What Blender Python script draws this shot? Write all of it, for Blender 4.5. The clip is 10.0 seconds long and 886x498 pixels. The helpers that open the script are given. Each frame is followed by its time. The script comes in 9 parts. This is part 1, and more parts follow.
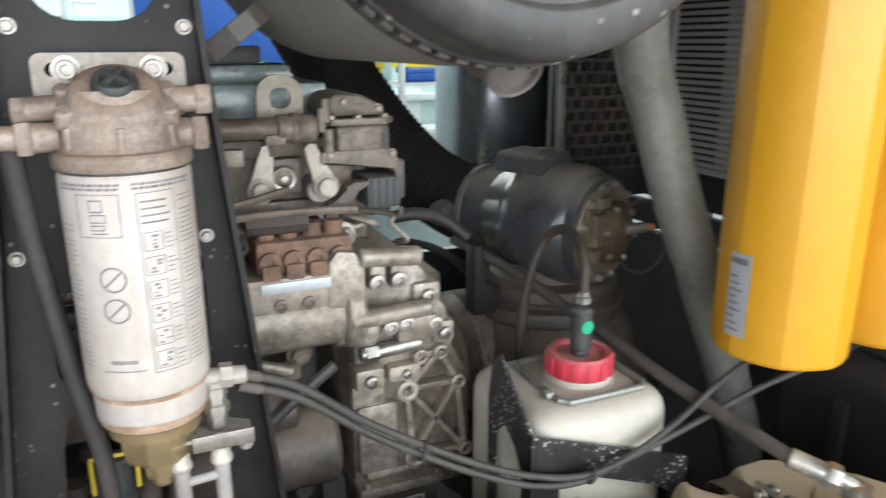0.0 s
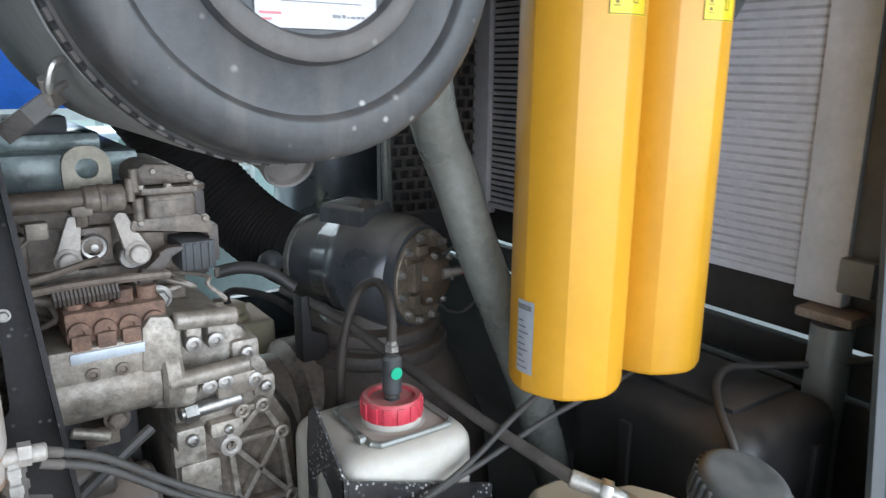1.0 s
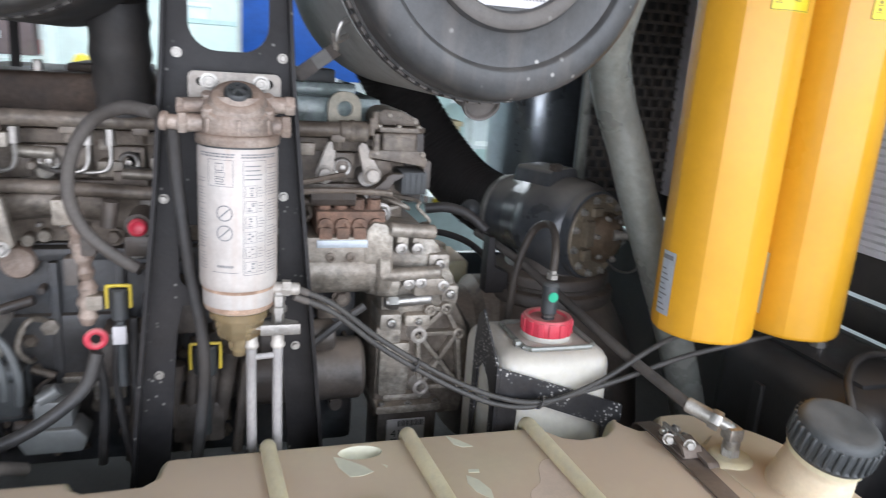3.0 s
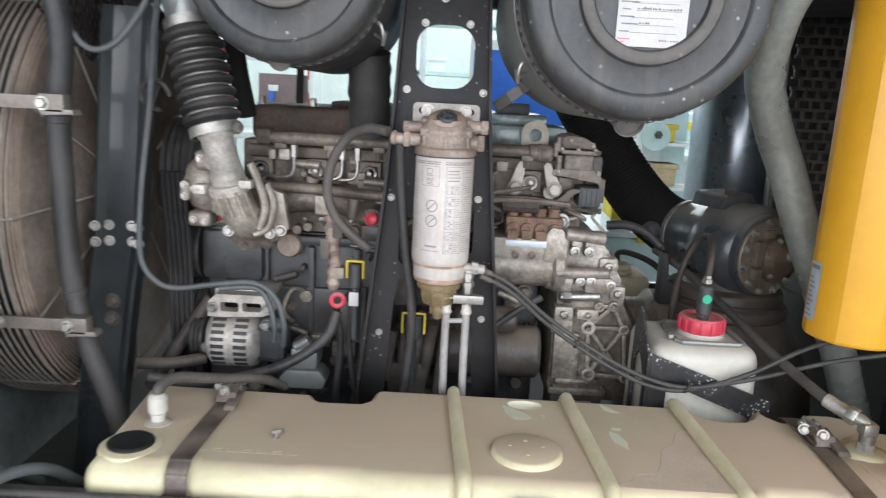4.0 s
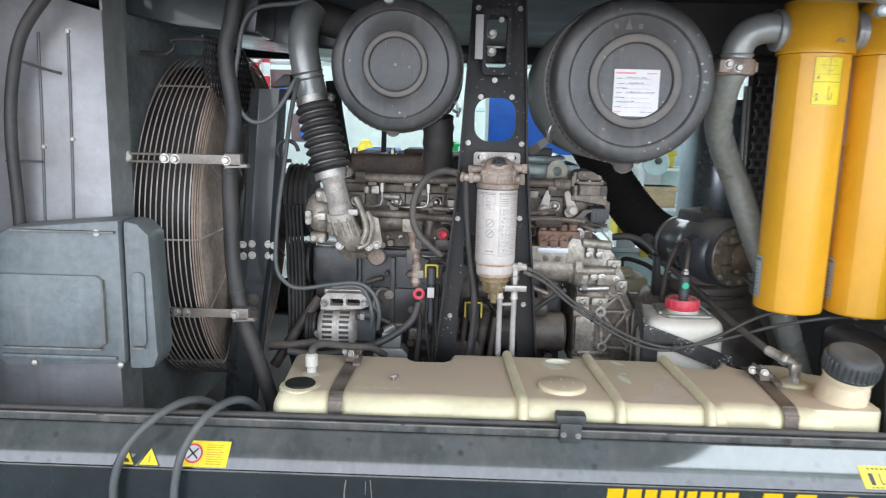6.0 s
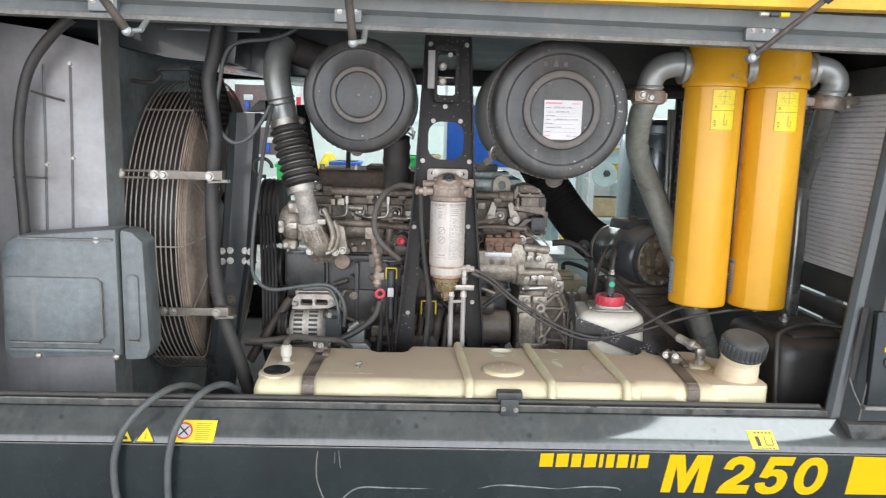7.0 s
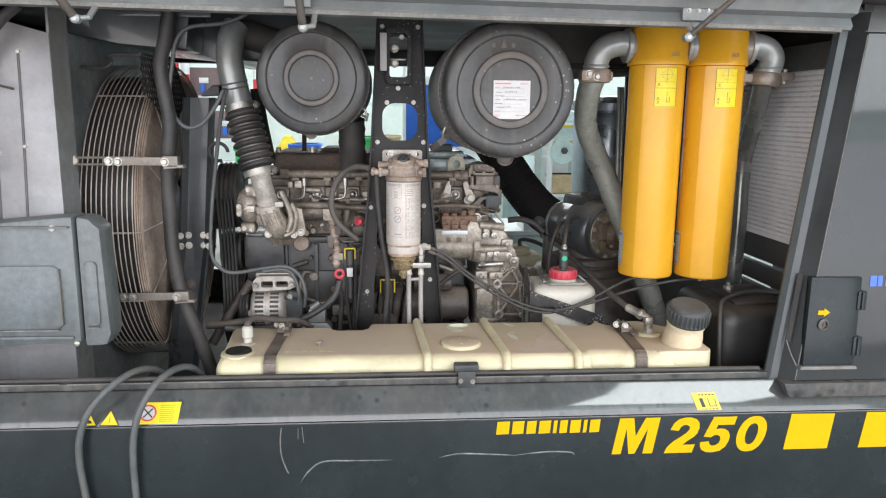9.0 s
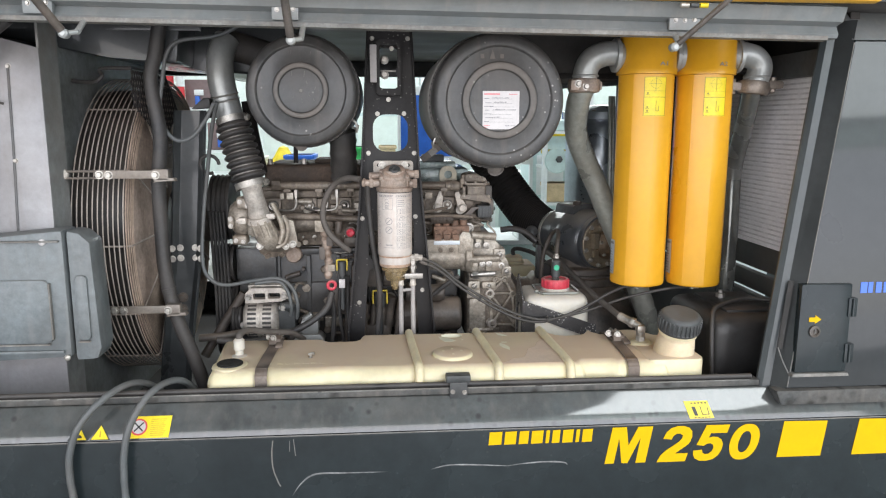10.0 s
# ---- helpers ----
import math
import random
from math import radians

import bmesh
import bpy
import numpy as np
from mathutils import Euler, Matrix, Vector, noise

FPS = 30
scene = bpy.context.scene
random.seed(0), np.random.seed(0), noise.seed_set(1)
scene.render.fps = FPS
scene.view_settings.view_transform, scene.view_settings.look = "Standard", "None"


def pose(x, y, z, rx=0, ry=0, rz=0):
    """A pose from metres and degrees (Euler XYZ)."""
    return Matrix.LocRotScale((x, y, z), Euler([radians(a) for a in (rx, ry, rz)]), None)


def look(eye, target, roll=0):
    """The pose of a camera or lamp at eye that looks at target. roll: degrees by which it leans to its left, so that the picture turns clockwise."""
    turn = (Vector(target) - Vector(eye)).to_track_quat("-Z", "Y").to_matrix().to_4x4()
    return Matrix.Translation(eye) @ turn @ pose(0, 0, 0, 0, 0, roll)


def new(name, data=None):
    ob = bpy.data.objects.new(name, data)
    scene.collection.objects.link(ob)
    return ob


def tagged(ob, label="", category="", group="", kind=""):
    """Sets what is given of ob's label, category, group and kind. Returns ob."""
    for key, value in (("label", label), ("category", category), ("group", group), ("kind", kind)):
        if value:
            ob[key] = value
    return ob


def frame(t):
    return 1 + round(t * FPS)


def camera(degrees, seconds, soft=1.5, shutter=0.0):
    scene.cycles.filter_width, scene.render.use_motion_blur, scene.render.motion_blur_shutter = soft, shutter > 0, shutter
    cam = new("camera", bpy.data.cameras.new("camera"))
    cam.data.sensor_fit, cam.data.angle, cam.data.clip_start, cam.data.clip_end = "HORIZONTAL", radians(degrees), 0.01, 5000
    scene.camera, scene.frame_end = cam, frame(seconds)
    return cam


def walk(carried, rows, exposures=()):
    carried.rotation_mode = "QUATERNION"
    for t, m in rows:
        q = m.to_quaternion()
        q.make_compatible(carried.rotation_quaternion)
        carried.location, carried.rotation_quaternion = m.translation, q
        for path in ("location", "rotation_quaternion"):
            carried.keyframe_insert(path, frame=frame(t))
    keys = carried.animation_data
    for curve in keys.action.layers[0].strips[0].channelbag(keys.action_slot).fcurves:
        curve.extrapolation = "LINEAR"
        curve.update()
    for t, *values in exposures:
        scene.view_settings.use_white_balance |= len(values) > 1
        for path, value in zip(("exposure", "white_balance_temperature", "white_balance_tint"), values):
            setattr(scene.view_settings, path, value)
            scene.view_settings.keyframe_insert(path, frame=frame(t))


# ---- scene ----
cam = camera(62.9, 10.0, soft=1.15, shutter=0.5)
PATH = [
    (0, (0.025, -0.222, 1.615), (0.791, 1.542, 1.064), -0.1),
    (0.5, (0.043, -0.279, 1.637), (1.011, 1.402, 1.146), 0.3),
    (1, (0.061, -0.316, 1.679), (1.162, 1.282, 1.196), 0.5),
    (1.5, (-0.009, -0.358, 1.631), (1.124, 1.174, 1.021), -0.6),
    (2, (-0.05, -0.443, 1.615), (1.081, 1.041, 0.895), -1.7),
    (2.5, (-0.095, -0.494, 1.659), (0.843, 1.168, 1.062), 0.6),
    (3, (-0.004, -0.586, 1.649), (0.582, 1.256, 1.135), 4.0),
    (3.2, (0.025, -0.642, 1.668), (0.457, 1.247, 1.172), 4.4),
    (4.3, (0.036, -0.962, 1.619), (-0.024, 1.002, 1.246), 2.7),
    (4.5, (0.022, -0.994, 1.631), (-0.004, 0.976, 1.288), 2.6),
    (5, (-0.064, -1.15, 1.624), (-0.167, 0.815, 1.265), 1.6),
    (5.2, (-0.078, -1.225, 1.641), (-0.19, 0.739, 1.279), 1.6),
    (6.3, (-0.081, -1.605, 1.699), (-0.095, 0.364, 1.353), 1.5),
    (6.5, (-0.074, -1.685, 1.706), (-0.076, 0.286, 1.364), 1.6),
    (7, (-0.06, -1.779, 1.721), (0.0, 0.195, 1.402), 1.6),
    (7.5, (-0.049, -1.798, 1.724), (0.063, 0.17, 1.387), 1.4),
    (8, (-0.04, -1.83, 1.725), (0.098, 0.133, 1.366), 1.1),
    (8.5, (-0.041, -1.827, 1.722), (0.113, 0.134, 1.355), 0.8),
    (9, (-0.036, -1.836, 1.726), (0.121, 0.123, 1.355), 0.6),
    (9.5, (-0.026, -1.84, 1.73), (0.134, 0.121, 1.369), 0.3),
    (10, (-0.016, -1.838, 1.73), (0.147, 0.125, 1.384), 0.1),
]
LIGHT = [
    (0.0, 0.27, 6500, 11), (1.0, 0.20, 5850, 11), (1.5, 0.18, 5750, 10), (2.0, 0.12, 6150, 13), (2.5, 0.28, 6250, 18), (3.0, 0.20, 6100, 16),
    (4.5, 0.02, 6350, 14), (5.0, 0.02, 6050, 15), (6.5, 0.02, 6250, 12), (7.0, 0.03, 6500, 14), (10.0, 0.02, 6600, 15),
]
walk(cam, [(t, look(eye, target, roll)) for t, eye, target, roll in PATH], LIGHT)

# ---------------------------------------------------------------- light
world = bpy.data.worlds.new("sky")
scene.world = world
world.use_nodes = True
wn = world.node_tree
sky = wn.nodes.new("ShaderNodeTexSky")
sky.sky_type, sky.sun_disc = "NISHITA", False
sky.sun_elevation, sky.sun_rotation = radians(48), radians(200)
wn.links.new(sky.outputs[0], wn.nodes["Background"].inputs[0])
wn.nodes["Background"].inputs[1].default_value = 0.15

sun_data = bpy.data.lights.new("sun", "SUN")
sun_data.energy, sun_data.angle, sun_data.color = 1.2, radians(25), (1.0, 0.96, 0.9)
sun = new("sun", sun_data)
sun.matrix_world = look((0, 0, 0), (0.25, 0.75, -0.80))

# fill for daylight from the front; the gate it fills is unseen and added
front_fill_data = bpy.data.lights.new("front_fill", "AREA")
front_fill_data.shape, front_fill_data.size, front_fill_data.size_y, front_fill_data.energy, front_fill_data.color = "RECTANGLE", 16.0, 4.2, 815, (0.95, 0.98, 1.0)
front_fill_light = new("front_fill", front_fill_data)
front_fill_light.matrix_world = look((0.0, -6.3, 2.45), (0.0, 2.0, 1.4))

back_data = bpy.data.lights.new("window_daylight", "AREA")
back_data.shape, back_data.size, back_data.size_y, back_data.energy, back_data.color = "RECTANGLE", 9.0, 3.0, 380, (0.93, 1.0, 0.98)
back_light = new("window_daylight", back_data)
back_light.matrix_world = look((0.0, 8.9, 3.2), (0.0, 0.0, 1.2))

# both roof lights unseen: rear added to brighten the workshop, front for band reflection
for x, y, w, d, e in ((0.0, 5.6, 9.0, 2.2, 380), (4.45, -4.9, 3.2, 3.4, 340)):
    top_data = bpy.data.lights.new("added_roof_light", "AREA")
    top_data.shape, top_data.size, top_data.size_y, top_data.energy, top_data.color = "RECTANGLE", w, d, e, (0.90, 1.0, 0.98)
    top_light = new("added_roof_light", top_data)
    top_light.matrix_world = look((x, y, 5.58), (x, y + 0.001, 0.0))


# ---------------------------------------------------------------- materials
def mat(name, color, rough=0.5, metal=0.0, vary=0.12, scale=9.0, bump=0.15, fine=160.0, dust=0.0, dust_color=(0.23, 0.17, 0.125),
        top_dust=0.0, spots=0.0, spot_color=(0.42, 0.40, 0.37), coat=0.0, transmission=0.0, subsurface=0.0, streak=0.0, spot_scale=46, spot_size=1.0, lie=(0.27, 0.66), level=(0.25, 0.95)):
    m = bpy.data.materials.new(name)
    m.use_nodes = True
    nt, ln = m.node_tree.nodes, m.node_tree.links
    b = nt["Principled BSDF"]
    tc = nt.new("ShaderNodeTexCoord")
    geo = nt.new("ShaderNodeNewGeometry")
    info = nt.new("ShaderNodeObjectInfo")
    big = nt.new("ShaderNodeTexNoise")
    big.inputs["Scale"].default_value, big.inputs["Detail"].default_value = scale, 7
    small = nt.new("ShaderNodeTexNoise")
    small.inputs["Scale"].default_value, small.inputs["Detail"].default_value = fine, 4
    ln.new(geo.outputs["Position"], big.inputs["Vector"])
    ln.new(geo.outputs["Position"], small.inputs["Vector"])
    dark = tuple(c * (1 - vary * 2.2) for c in color)
    light = tuple(min(1, c * (1 + vary * 1.6)) for c in color)
    ramp = nt.new("ShaderNodeValToRGB")
    ramp.color_ramp.elements[0].position, ramp.color_ramp.elements[1].position = 0.32, 0.72
    ramp.color_ramp.elements[0].color, ramp.color_ramp.elements[1].color = (*dark, 1), (*light, 1)
    ln.new(big.outputs["Fac"], ramp.inputs[0])
    col = ramp.outputs[0]
    if vary:
        mid = nt.new("ShaderNodeTexNoise")
        mid.inputs["Scale"].default_value, mid.inputs["Detail"].default_value, mid.inputs["Roughness"].default_value = scale * 7, 8, 0.72
        ln.new(geo.outputs["Position"], mid.inputs["Vector"])
        tone = nt.new("ShaderNodeMapRange")
        ln.new(mid.outputs["Fac"], tone.inputs[0])
        tone.inputs[1].default_value, tone.inputs[2].default_value = 0.33, 0.67
        tone.inputs[3].default_value, tone.inputs[4].default_value = max(0.3, 1 - 1.7 * vary), 1 + 1.1 * vary
        mul = nt.new("ShaderNodeMix")
        mul.data_type, mul.blend_type = "RGBA", "MULTIPLY"
        mul.inputs[0].default_value = 1.0
        ln.new(col, mul.inputs[6])
        ln.new(tone.outputs[0], mul.inputs[7])
        col = mul.outputs[2]

    def mix(a, fac, color_b):
        x = nt.new("ShaderNodeMix")
        x.data_type = "RGBA"
        ln.new(fac, x.inputs[0])
        ln.new(a, x.inputs[6])
        x.inputs[7].default_value = (*color_b, 1)
        return x.outputs[2]

    def math_node(op, a, bval):
        x = nt.new("ShaderNodeMath")
        x.operation, x.use_clamp = op, True
        ln.new(a, x.inputs[0])
        if isinstance(bval, (int, float)):
            x.inputs[1].default_value = bval
        else:
            ln.new(bval, x.inputs[1])
        return x.outputs[0]

    def band(a, lo, hi, top=1.0):
        x = nt.new("ShaderNodeMapRange")
        ln.new(a, x.inputs[0])
        x.inputs[1].default_value, x.inputs[2].default_value, x.inputs[4].default_value = lo, hi, top
        return x.outputs[0]

    cover = None
    if dust:
        patch = nt.new("ShaderNodeTexNoise")
        patch.inputs["Scale"].default_value, patch.inputs["Detail"].default_value, patch.inputs["Roughness"].default_value = scale * 0.6, 9, 0.7
        ln.new(geo.outputs["Position"], patch.inputs["Vector"])
        cover = band(patch.outputs["Fac"], 0.35, 0.75, dust)
        col = mix(col, cover, dust_color)
    if top_dust:
        sep = nt.new("ShaderNodeSeparateXYZ")
        ln.new(geo.outputs["Normal"], sep.inputs[0])
        up = math_node("MULTIPLY", band(sep.outputs[2], level[0], level[1], top_dust), band(big.outputs["Fac"], lie[0], lie[1], 1.0))
        col = mix(col, up, dust_color)
        cover = up if cover is None else math_node("MAXIMUM", cover, up)
    if streak:
        mp = nt.new("ShaderNodeMapping")
        mp.inputs["Scale"].default_value = (1.0, 1.0, 0.06)
        ln.new(geo.outputs["Position"], mp.inputs[0])
        st = nt.new("ShaderNodeTexNoise")
        st.inputs["Scale"].default_value, st.inputs["Detail"].default_value = 38, 6
        ln.new(mp.outputs[0], st.inputs["Vector"])
        col = mix(col, band(st.outputs["Fac"], 0.52, 0.75, streak), dust_color)
    if spots:
        vo = nt.new("ShaderNodeTexVoronoi")
        vo.inputs["Scale"].default_value = spot_scale
        ln.new(geo.outputs["Position"], vo.inputs["Vector"])
        lim = nt.new("ShaderNodeMapRange")
        ln.new(vo.outputs["Distance"], lim.inputs[0])
        lim.inputs[1].default_value, lim.inputs[2].default_value, lim.inputs[3].default_value, lim.inputs[4].default_value = 0.06 * spot_size, 0.17 * spot_size, 1, 0
        pick = band(big.outputs["Fac"], 0.47, 0.58, spots)
        col = mix(col, math_node("MULTIPLY", lim.outputs[0], pick), spot_color)
    ln.new(col, b.inputs["Base Color"])
    rr = nt.new("ShaderNodeMapRange")
    ln.new(big.outputs["Fac"], rr.inputs[0])
    rr.inputs[1].default_value, rr.inputs[2].default_value = 0.3, 0.7
    rr.inputs[3].default_value, rr.inputs[4].default_value = max(0.03, rough - 0.1), min(1, rough + 0.1)
    if cover is not None:
        add = nt.new("ShaderNodeMath")
        add.operation, add.use_clamp = "MULTIPLY_ADD", True
        ln.new(cover, add.inputs[0])
        add.inputs[1].default_value = 0.45
        ln.new(rr.outputs[0], add.inputs[2])
        ln.new(add.outputs[0], b.inputs["Roughness"])
        if metal:
            inv = nt.new("ShaderNodeMapRange")
            ln.new(cover, inv.inputs[0])
            inv.inputs[3].default_value, inv.inputs[4].default_value = metal, 0.0
            ln.new(inv.outputs[0], b.inputs["Metallic"])
    else:
        ln.new(rr.outputs[0], b.inputs["Roughness"])
        b.inputs["Metallic"].default_value = metal
    if coat:
        b.inputs["Coat Weight"].default_value, b.inputs["Coat Roughness"].default_value = coat, 0.07
    if transmission:
        b.inputs["Transmission Weight"].default_value = transmission
    if subsurface:
        b.inputs["Subsurface Weight"].default_value = subsurface
        b.inputs["Subsurface Radius"].default_value = (0.03, 0.025, 0.015)
    if bump:
        bp = nt.new("ShaderNodeBump")
        bp.inputs["Strength"].default_value, bp.inputs["Distance"].default_value = bump, 0.004
        ln.new(small.outputs["Fac"], bp.inputs["Height"])
        ln.new(bp.outputs[0], b.inputs["Normal"])
    return m


BROWN = (0.20, 0.155, 0.12)
black_paint = mat("black_paint", (0.028, 0.033, 0.036), 0.32, 0, 0.15, 5, 0.04, 220, dust=0.15, dust_color=(0.15, 0.14, 0.13), top_dust=0.15, coat=0.3)
panel_paint = mat("panel_paint", (0.017, 0.0235, 0.026), 0.24, 0, 0.12, 3, 0.02, 240, dust=0.04, dust_color=(0.08, 0.08, 0.08), spots=0.04, coat=0.03)
panel_paint.node_tree.nodes["Principled BSDF"].inputs["Specular IOR Level"].default_value = 0.24
band_paint = mat("band_paint", (0.034, 0.044, 0.046), 0.42, 0, 0.2, 6, 0.03, 200, dust=0.5, dust_color=(0.135, 0.122, 0.108), top_dust=0.12, coat=0.9, streak=0.3, spots=0.9, spot_color=(0.018, 0.018, 0.018), spot_scale=30, spot_size=1.8)
band_paint.node_tree.nodes["Principled BSDF"].inputs["Specular IOR Level"].default_value = 0.3
sill_dirt = mat("sill_dirt", (0.050, 0.054, 0.054), 0.45, 0, 0.3, 10, 0.12, 120, dust=0.6, dust_color=(0.165, 0.148, 0.13), top_dust=0.5, spots=1.0, spot_color=(0.02, 0.018, 0.016), spot_scale=26, spot_size=2.6, streak=0.5)
band_paint.node_tree.nodes["Principled BSDF"].inputs["Coat IOR"].default_value = 1.7
band_black = mat("corner_black", (0.020, 0.023, 0.024), 0.40, 0, 0.15, 6, 0.04, 200, dust=0.25, dust_color=(0.08, 0.08, 0.075))
grey_edge = mat("wear_and_highlight_grey", (0.20, 0.20, 0.19), 0.55, 0, 0.2, 14, 0.2, 180, dust=0.5, dust_color=BROWN)
side_paint = mat("side_panel_paint", (0.016, 0.020, 0.022), 0.34, 0, 0.1, 3, 0.02, 240, dust=0.08, dust_color=(0.10, 0.10, 0.10), coat=0.45)
side_paint.node_tree.nodes["Principled BSDF"].inputs["Specular IOR Level"].default_value = 0.25
beam_paint = mat("beam_paint", (0.15, 0.168, 0.172), 0.36, 0, 0.08, 5, 0.05, 200, dust=0.45, dust_color=(0.25, 0.225, 0.20), streak=0.4, coat=0.25)
frame_black = mat("frame_black", (0.016, 0.015, 0.016), 0.46, 0, 0.2, 8, 0.1, 160, dust=0.2, dust_color=(0.10, 0.08, 0.068), top_dust=0.5, spots=0.6, spot_scale=70, spot_size=1.2)
frame_black.node_tree.nodes["Principled BSDF"].inputs["Specular IOR Level"].default_value = 0.32
deep_black = mat("inner_black", (0.040, 0.042, 0.044), 0.5, 0, 0.2, 6, 0.15, 120, dust=0.45, dust_color=(0.15, 0.125, 0.105), top_dust=0.8)
pit_black = mat("end_wall_black", (0.016, 0.016, 0.017), 0.5, 0, 0.2, 6, 0.12, 120, dust=0.5, dust_color=(0.12, 0.098, 0.08), top_dust=0.5)
sheet_grey = mat("shroud_sheet", (0.30, 0.30, 0.312), 0.36, 0.2, 0.08, 4, 0.04, 140, dust=0.45, dust_color=(0.19, 0.15, 0.125), streak=0.25)
shroud_dark = mat("shroud_side", (0.29, 0.315, 0.32), 0.36, 0.1, 0.15, 4, 0.06, 140, dust=0.65, dust_color=(0.24, 0.175, 0.13))
rubber = mat("black_rubber", (0.032, 0.032, 0.033), 0.5, 0, 0.15, 12, 0.1, 180, dust=0.35, dust_color=(0.15, 0.125, 0.105), top_dust=0.5)
hose_black = mat("hose_black", (0.010, 0.009, 0.009), 0.85, 0, 0.2, 12, 0.3, 200, dust=0.15, dust_color=(0.06, 0.04, 0.03), top_dust=0.15)
grey_cable = mat("grey_cable", (0.095, 0.105, 0.108), 0.5, 0, 0.08, 12, 0.1, 160, dust=0.2)
cover_plastic = mat("filter_cover_plastic", (0.042, 0.044, 0.046), 0.38, 0, 0.2, 9, 0.06, 200, dust=0.45, dust_color=(0.125, 0.107, 0.093), top_dust=0.45, spots=0.9, streak=0.45)
cover_rim = mat("filter_rim_plastic", (0.095, 0.086, 0.079), 0.5, 0, 0.15, 9, 0.06, 200, dust=0.6, dust_color=(0.20, 0.168, 0.145), top_dust=0.6, spots=0.4)
body_grey = mat("filter_body_grey", (0.23, 0.23, 0.22), 0.55, 0, 0.1, 7, 0.05, 150, dust=0.3)
box_plastic = mat("box_plastic", (0.135, 0.160, 0.170), 0.36, 0, 0.16, 6, 0.06, 260, dust=0.4, dust_color=(0.24, 0.235, 0.225), top_dust=0.8, streak=0.4)
yellow_paint = mat("yellow_paint", (0.68, 0.335, 0.014), 0.36, 0, 0.025, 6, 0.03, 190, dust=0.08, dust_color=(0.52, 0.27, 0.05), coat=0.12, streak=0.10)
lid_yellow = mat("lid_yellow", (0.75, 0.40, 0.015), 0.4, 0, 0.08, 6, 0.05, 160, dust=0.2)
decal_yellow = mat("decal_yellow", (0.66, 0.40, 0.001), 0.6, 0, 0.02, 20, 0.0, 150)
decal_yellow.node_tree.nodes["Principled BSDF"].inputs["Specular IOR Level"].default_value = 0.15
sticker_yellow = mat("sticker_yellow", (0.84, 0.64, 0.015), 0.4, 0, 0.06, 20, 0.0, 150, dust=0.12)
sticker_black = mat("sticker_print", (0.03, 0.03, 0.03), 0.5, 0, 0.0, 20, 0.0)
sticker_red = mat("sticker_red", (0.60, 0.07, 0.08), 0.45, 0, 0.03, 20, 0.0)
sticker_white = mat("sticker_white", (0.57, 0.54, 0.535), 0.5, 0, 0.04, 20, 0.0)
blue_print = mat("blue_print", (0.06, 0.16, 0.62), 0.5, 0, 0.03, 20, 0.0)
alu_light = mat("alternator_aluminium", (0.54, 0.50, 0.45), 0.42, 0.3, 0.18, 20, 0.15, 180, dust=0.45, dust_color=(0.42, 0.34, 0.28), top_dust=0.5)
hose_dusty = mat("dusty_hose", (0.085, 0.075, 0.068), 0.6, 0, 0.12, 20, 0.1, 160, dust=0.4, dust_color=(0.19, 0.155, 0.125))
post_paint = mat("post_paint", (0.032, 0.040, 0.043), 0.36, 0, 0.1, 6, 0.05, 180, dust=0.2, dust_color=(0.12, 0.115, 0.11), coat=0.14)
speckled = mat("speckled_black", (0.022, 0.022, 0.024), 0.4, 0, 0.2, 14, 0.1, 160, dust=0.2, dust_color=(0.12, 0.10, 0.09), spots=1.0, spot_color=(0.5, 0.48, 0.45), spot_scale=150, spot_size=2.2)
duct_grey = mat("duct_grey", (0.11, 0.115, 0.12), 0.45, 0.1, 0.12, 8, 0.08, 160, dust=0.3)
battery_black = mat("battery_black", (0.018, 0.019, 0.020), 0.42, 0, 0.15, 8, 0.1, 160, dust=0.25, dust_color=(0.09, 0.074, 0.063), top_dust=0.9)
tank_rib = mat("tank_rib_rubbed", (0.68, 0.60, 0.40), 0.42, 0, 0.05, 12, 0.03, 120, dust=0.35, dust_color=(0.50, 0.39, 0.28), subsurface=0.25)
post_sheen = mat("post_sheen", (0.17, 0.185, 0.195), 0.34, 0.1, 0.08, 6, 0.05, 180, dust=0.35, dust_color=(0.24, 0.20, 0.17), coat=0.3)
grey_label = mat("silver_label", (0.52, 0.56, 0.60), 0.4, 0.3, 0.06, 30, 0.02)
print_grey = mat("label_print", (0.22, 0.22, 0.23), 0.6, 0, 0.1, 60, 0.0)
tank_plastic = mat("tank_plastic", (0.69, 0.62, 0.41), 0.42, 0, 0.05, 5, 0.03, 120, dust=0.12, dust_color=(0.56, 0.425, 0.31), top_dust=0.95, subsurface=0.25, lie=(0.05, 0.52), level=(0.72, 0.999))
tank_clean = mat("tank_plastic_wiped", (0.70, 0.67, 0.52), 0.42, 0, 0.04, 8, 0.04, 120)
jug_plastic = mat("jug_plastic", (0.60, 0.57, 0.50), 0.42, 0, 0.05, 6, 0.04, 120, dust=0.3, dust_color=(0.36, 0.30, 0.25), top_dust=1.0, subsurface=0.25)
red_plastic = mat("red_plastic", (0.58, 0.035, 0.065), 0.45, 0, 0.06, 20, 0.04, 150, dust=0.15, top_dust=0.85, dust_color=(0.34, 0.25, 0.20))
cap_black = mat("cap_black", (0.04, 0.045, 0.047), 0.45, 0, 0.15, 14, 0.1, 160, dust=0.25, dust_color=(0.16, 0.15, 0.14), top_dust=0.7)
steel = mat("dull_steel", (0.46, 0.44, 0.41), 0.38, 0.9, 0.15, 14, 0.1, 160, dust=0.30)
zinc = mat("zinc_bolt", (0.50, 0.48, 0.44), 0.38, 0.8, 0.15, 30, 0.05, 200, dust=0.3)
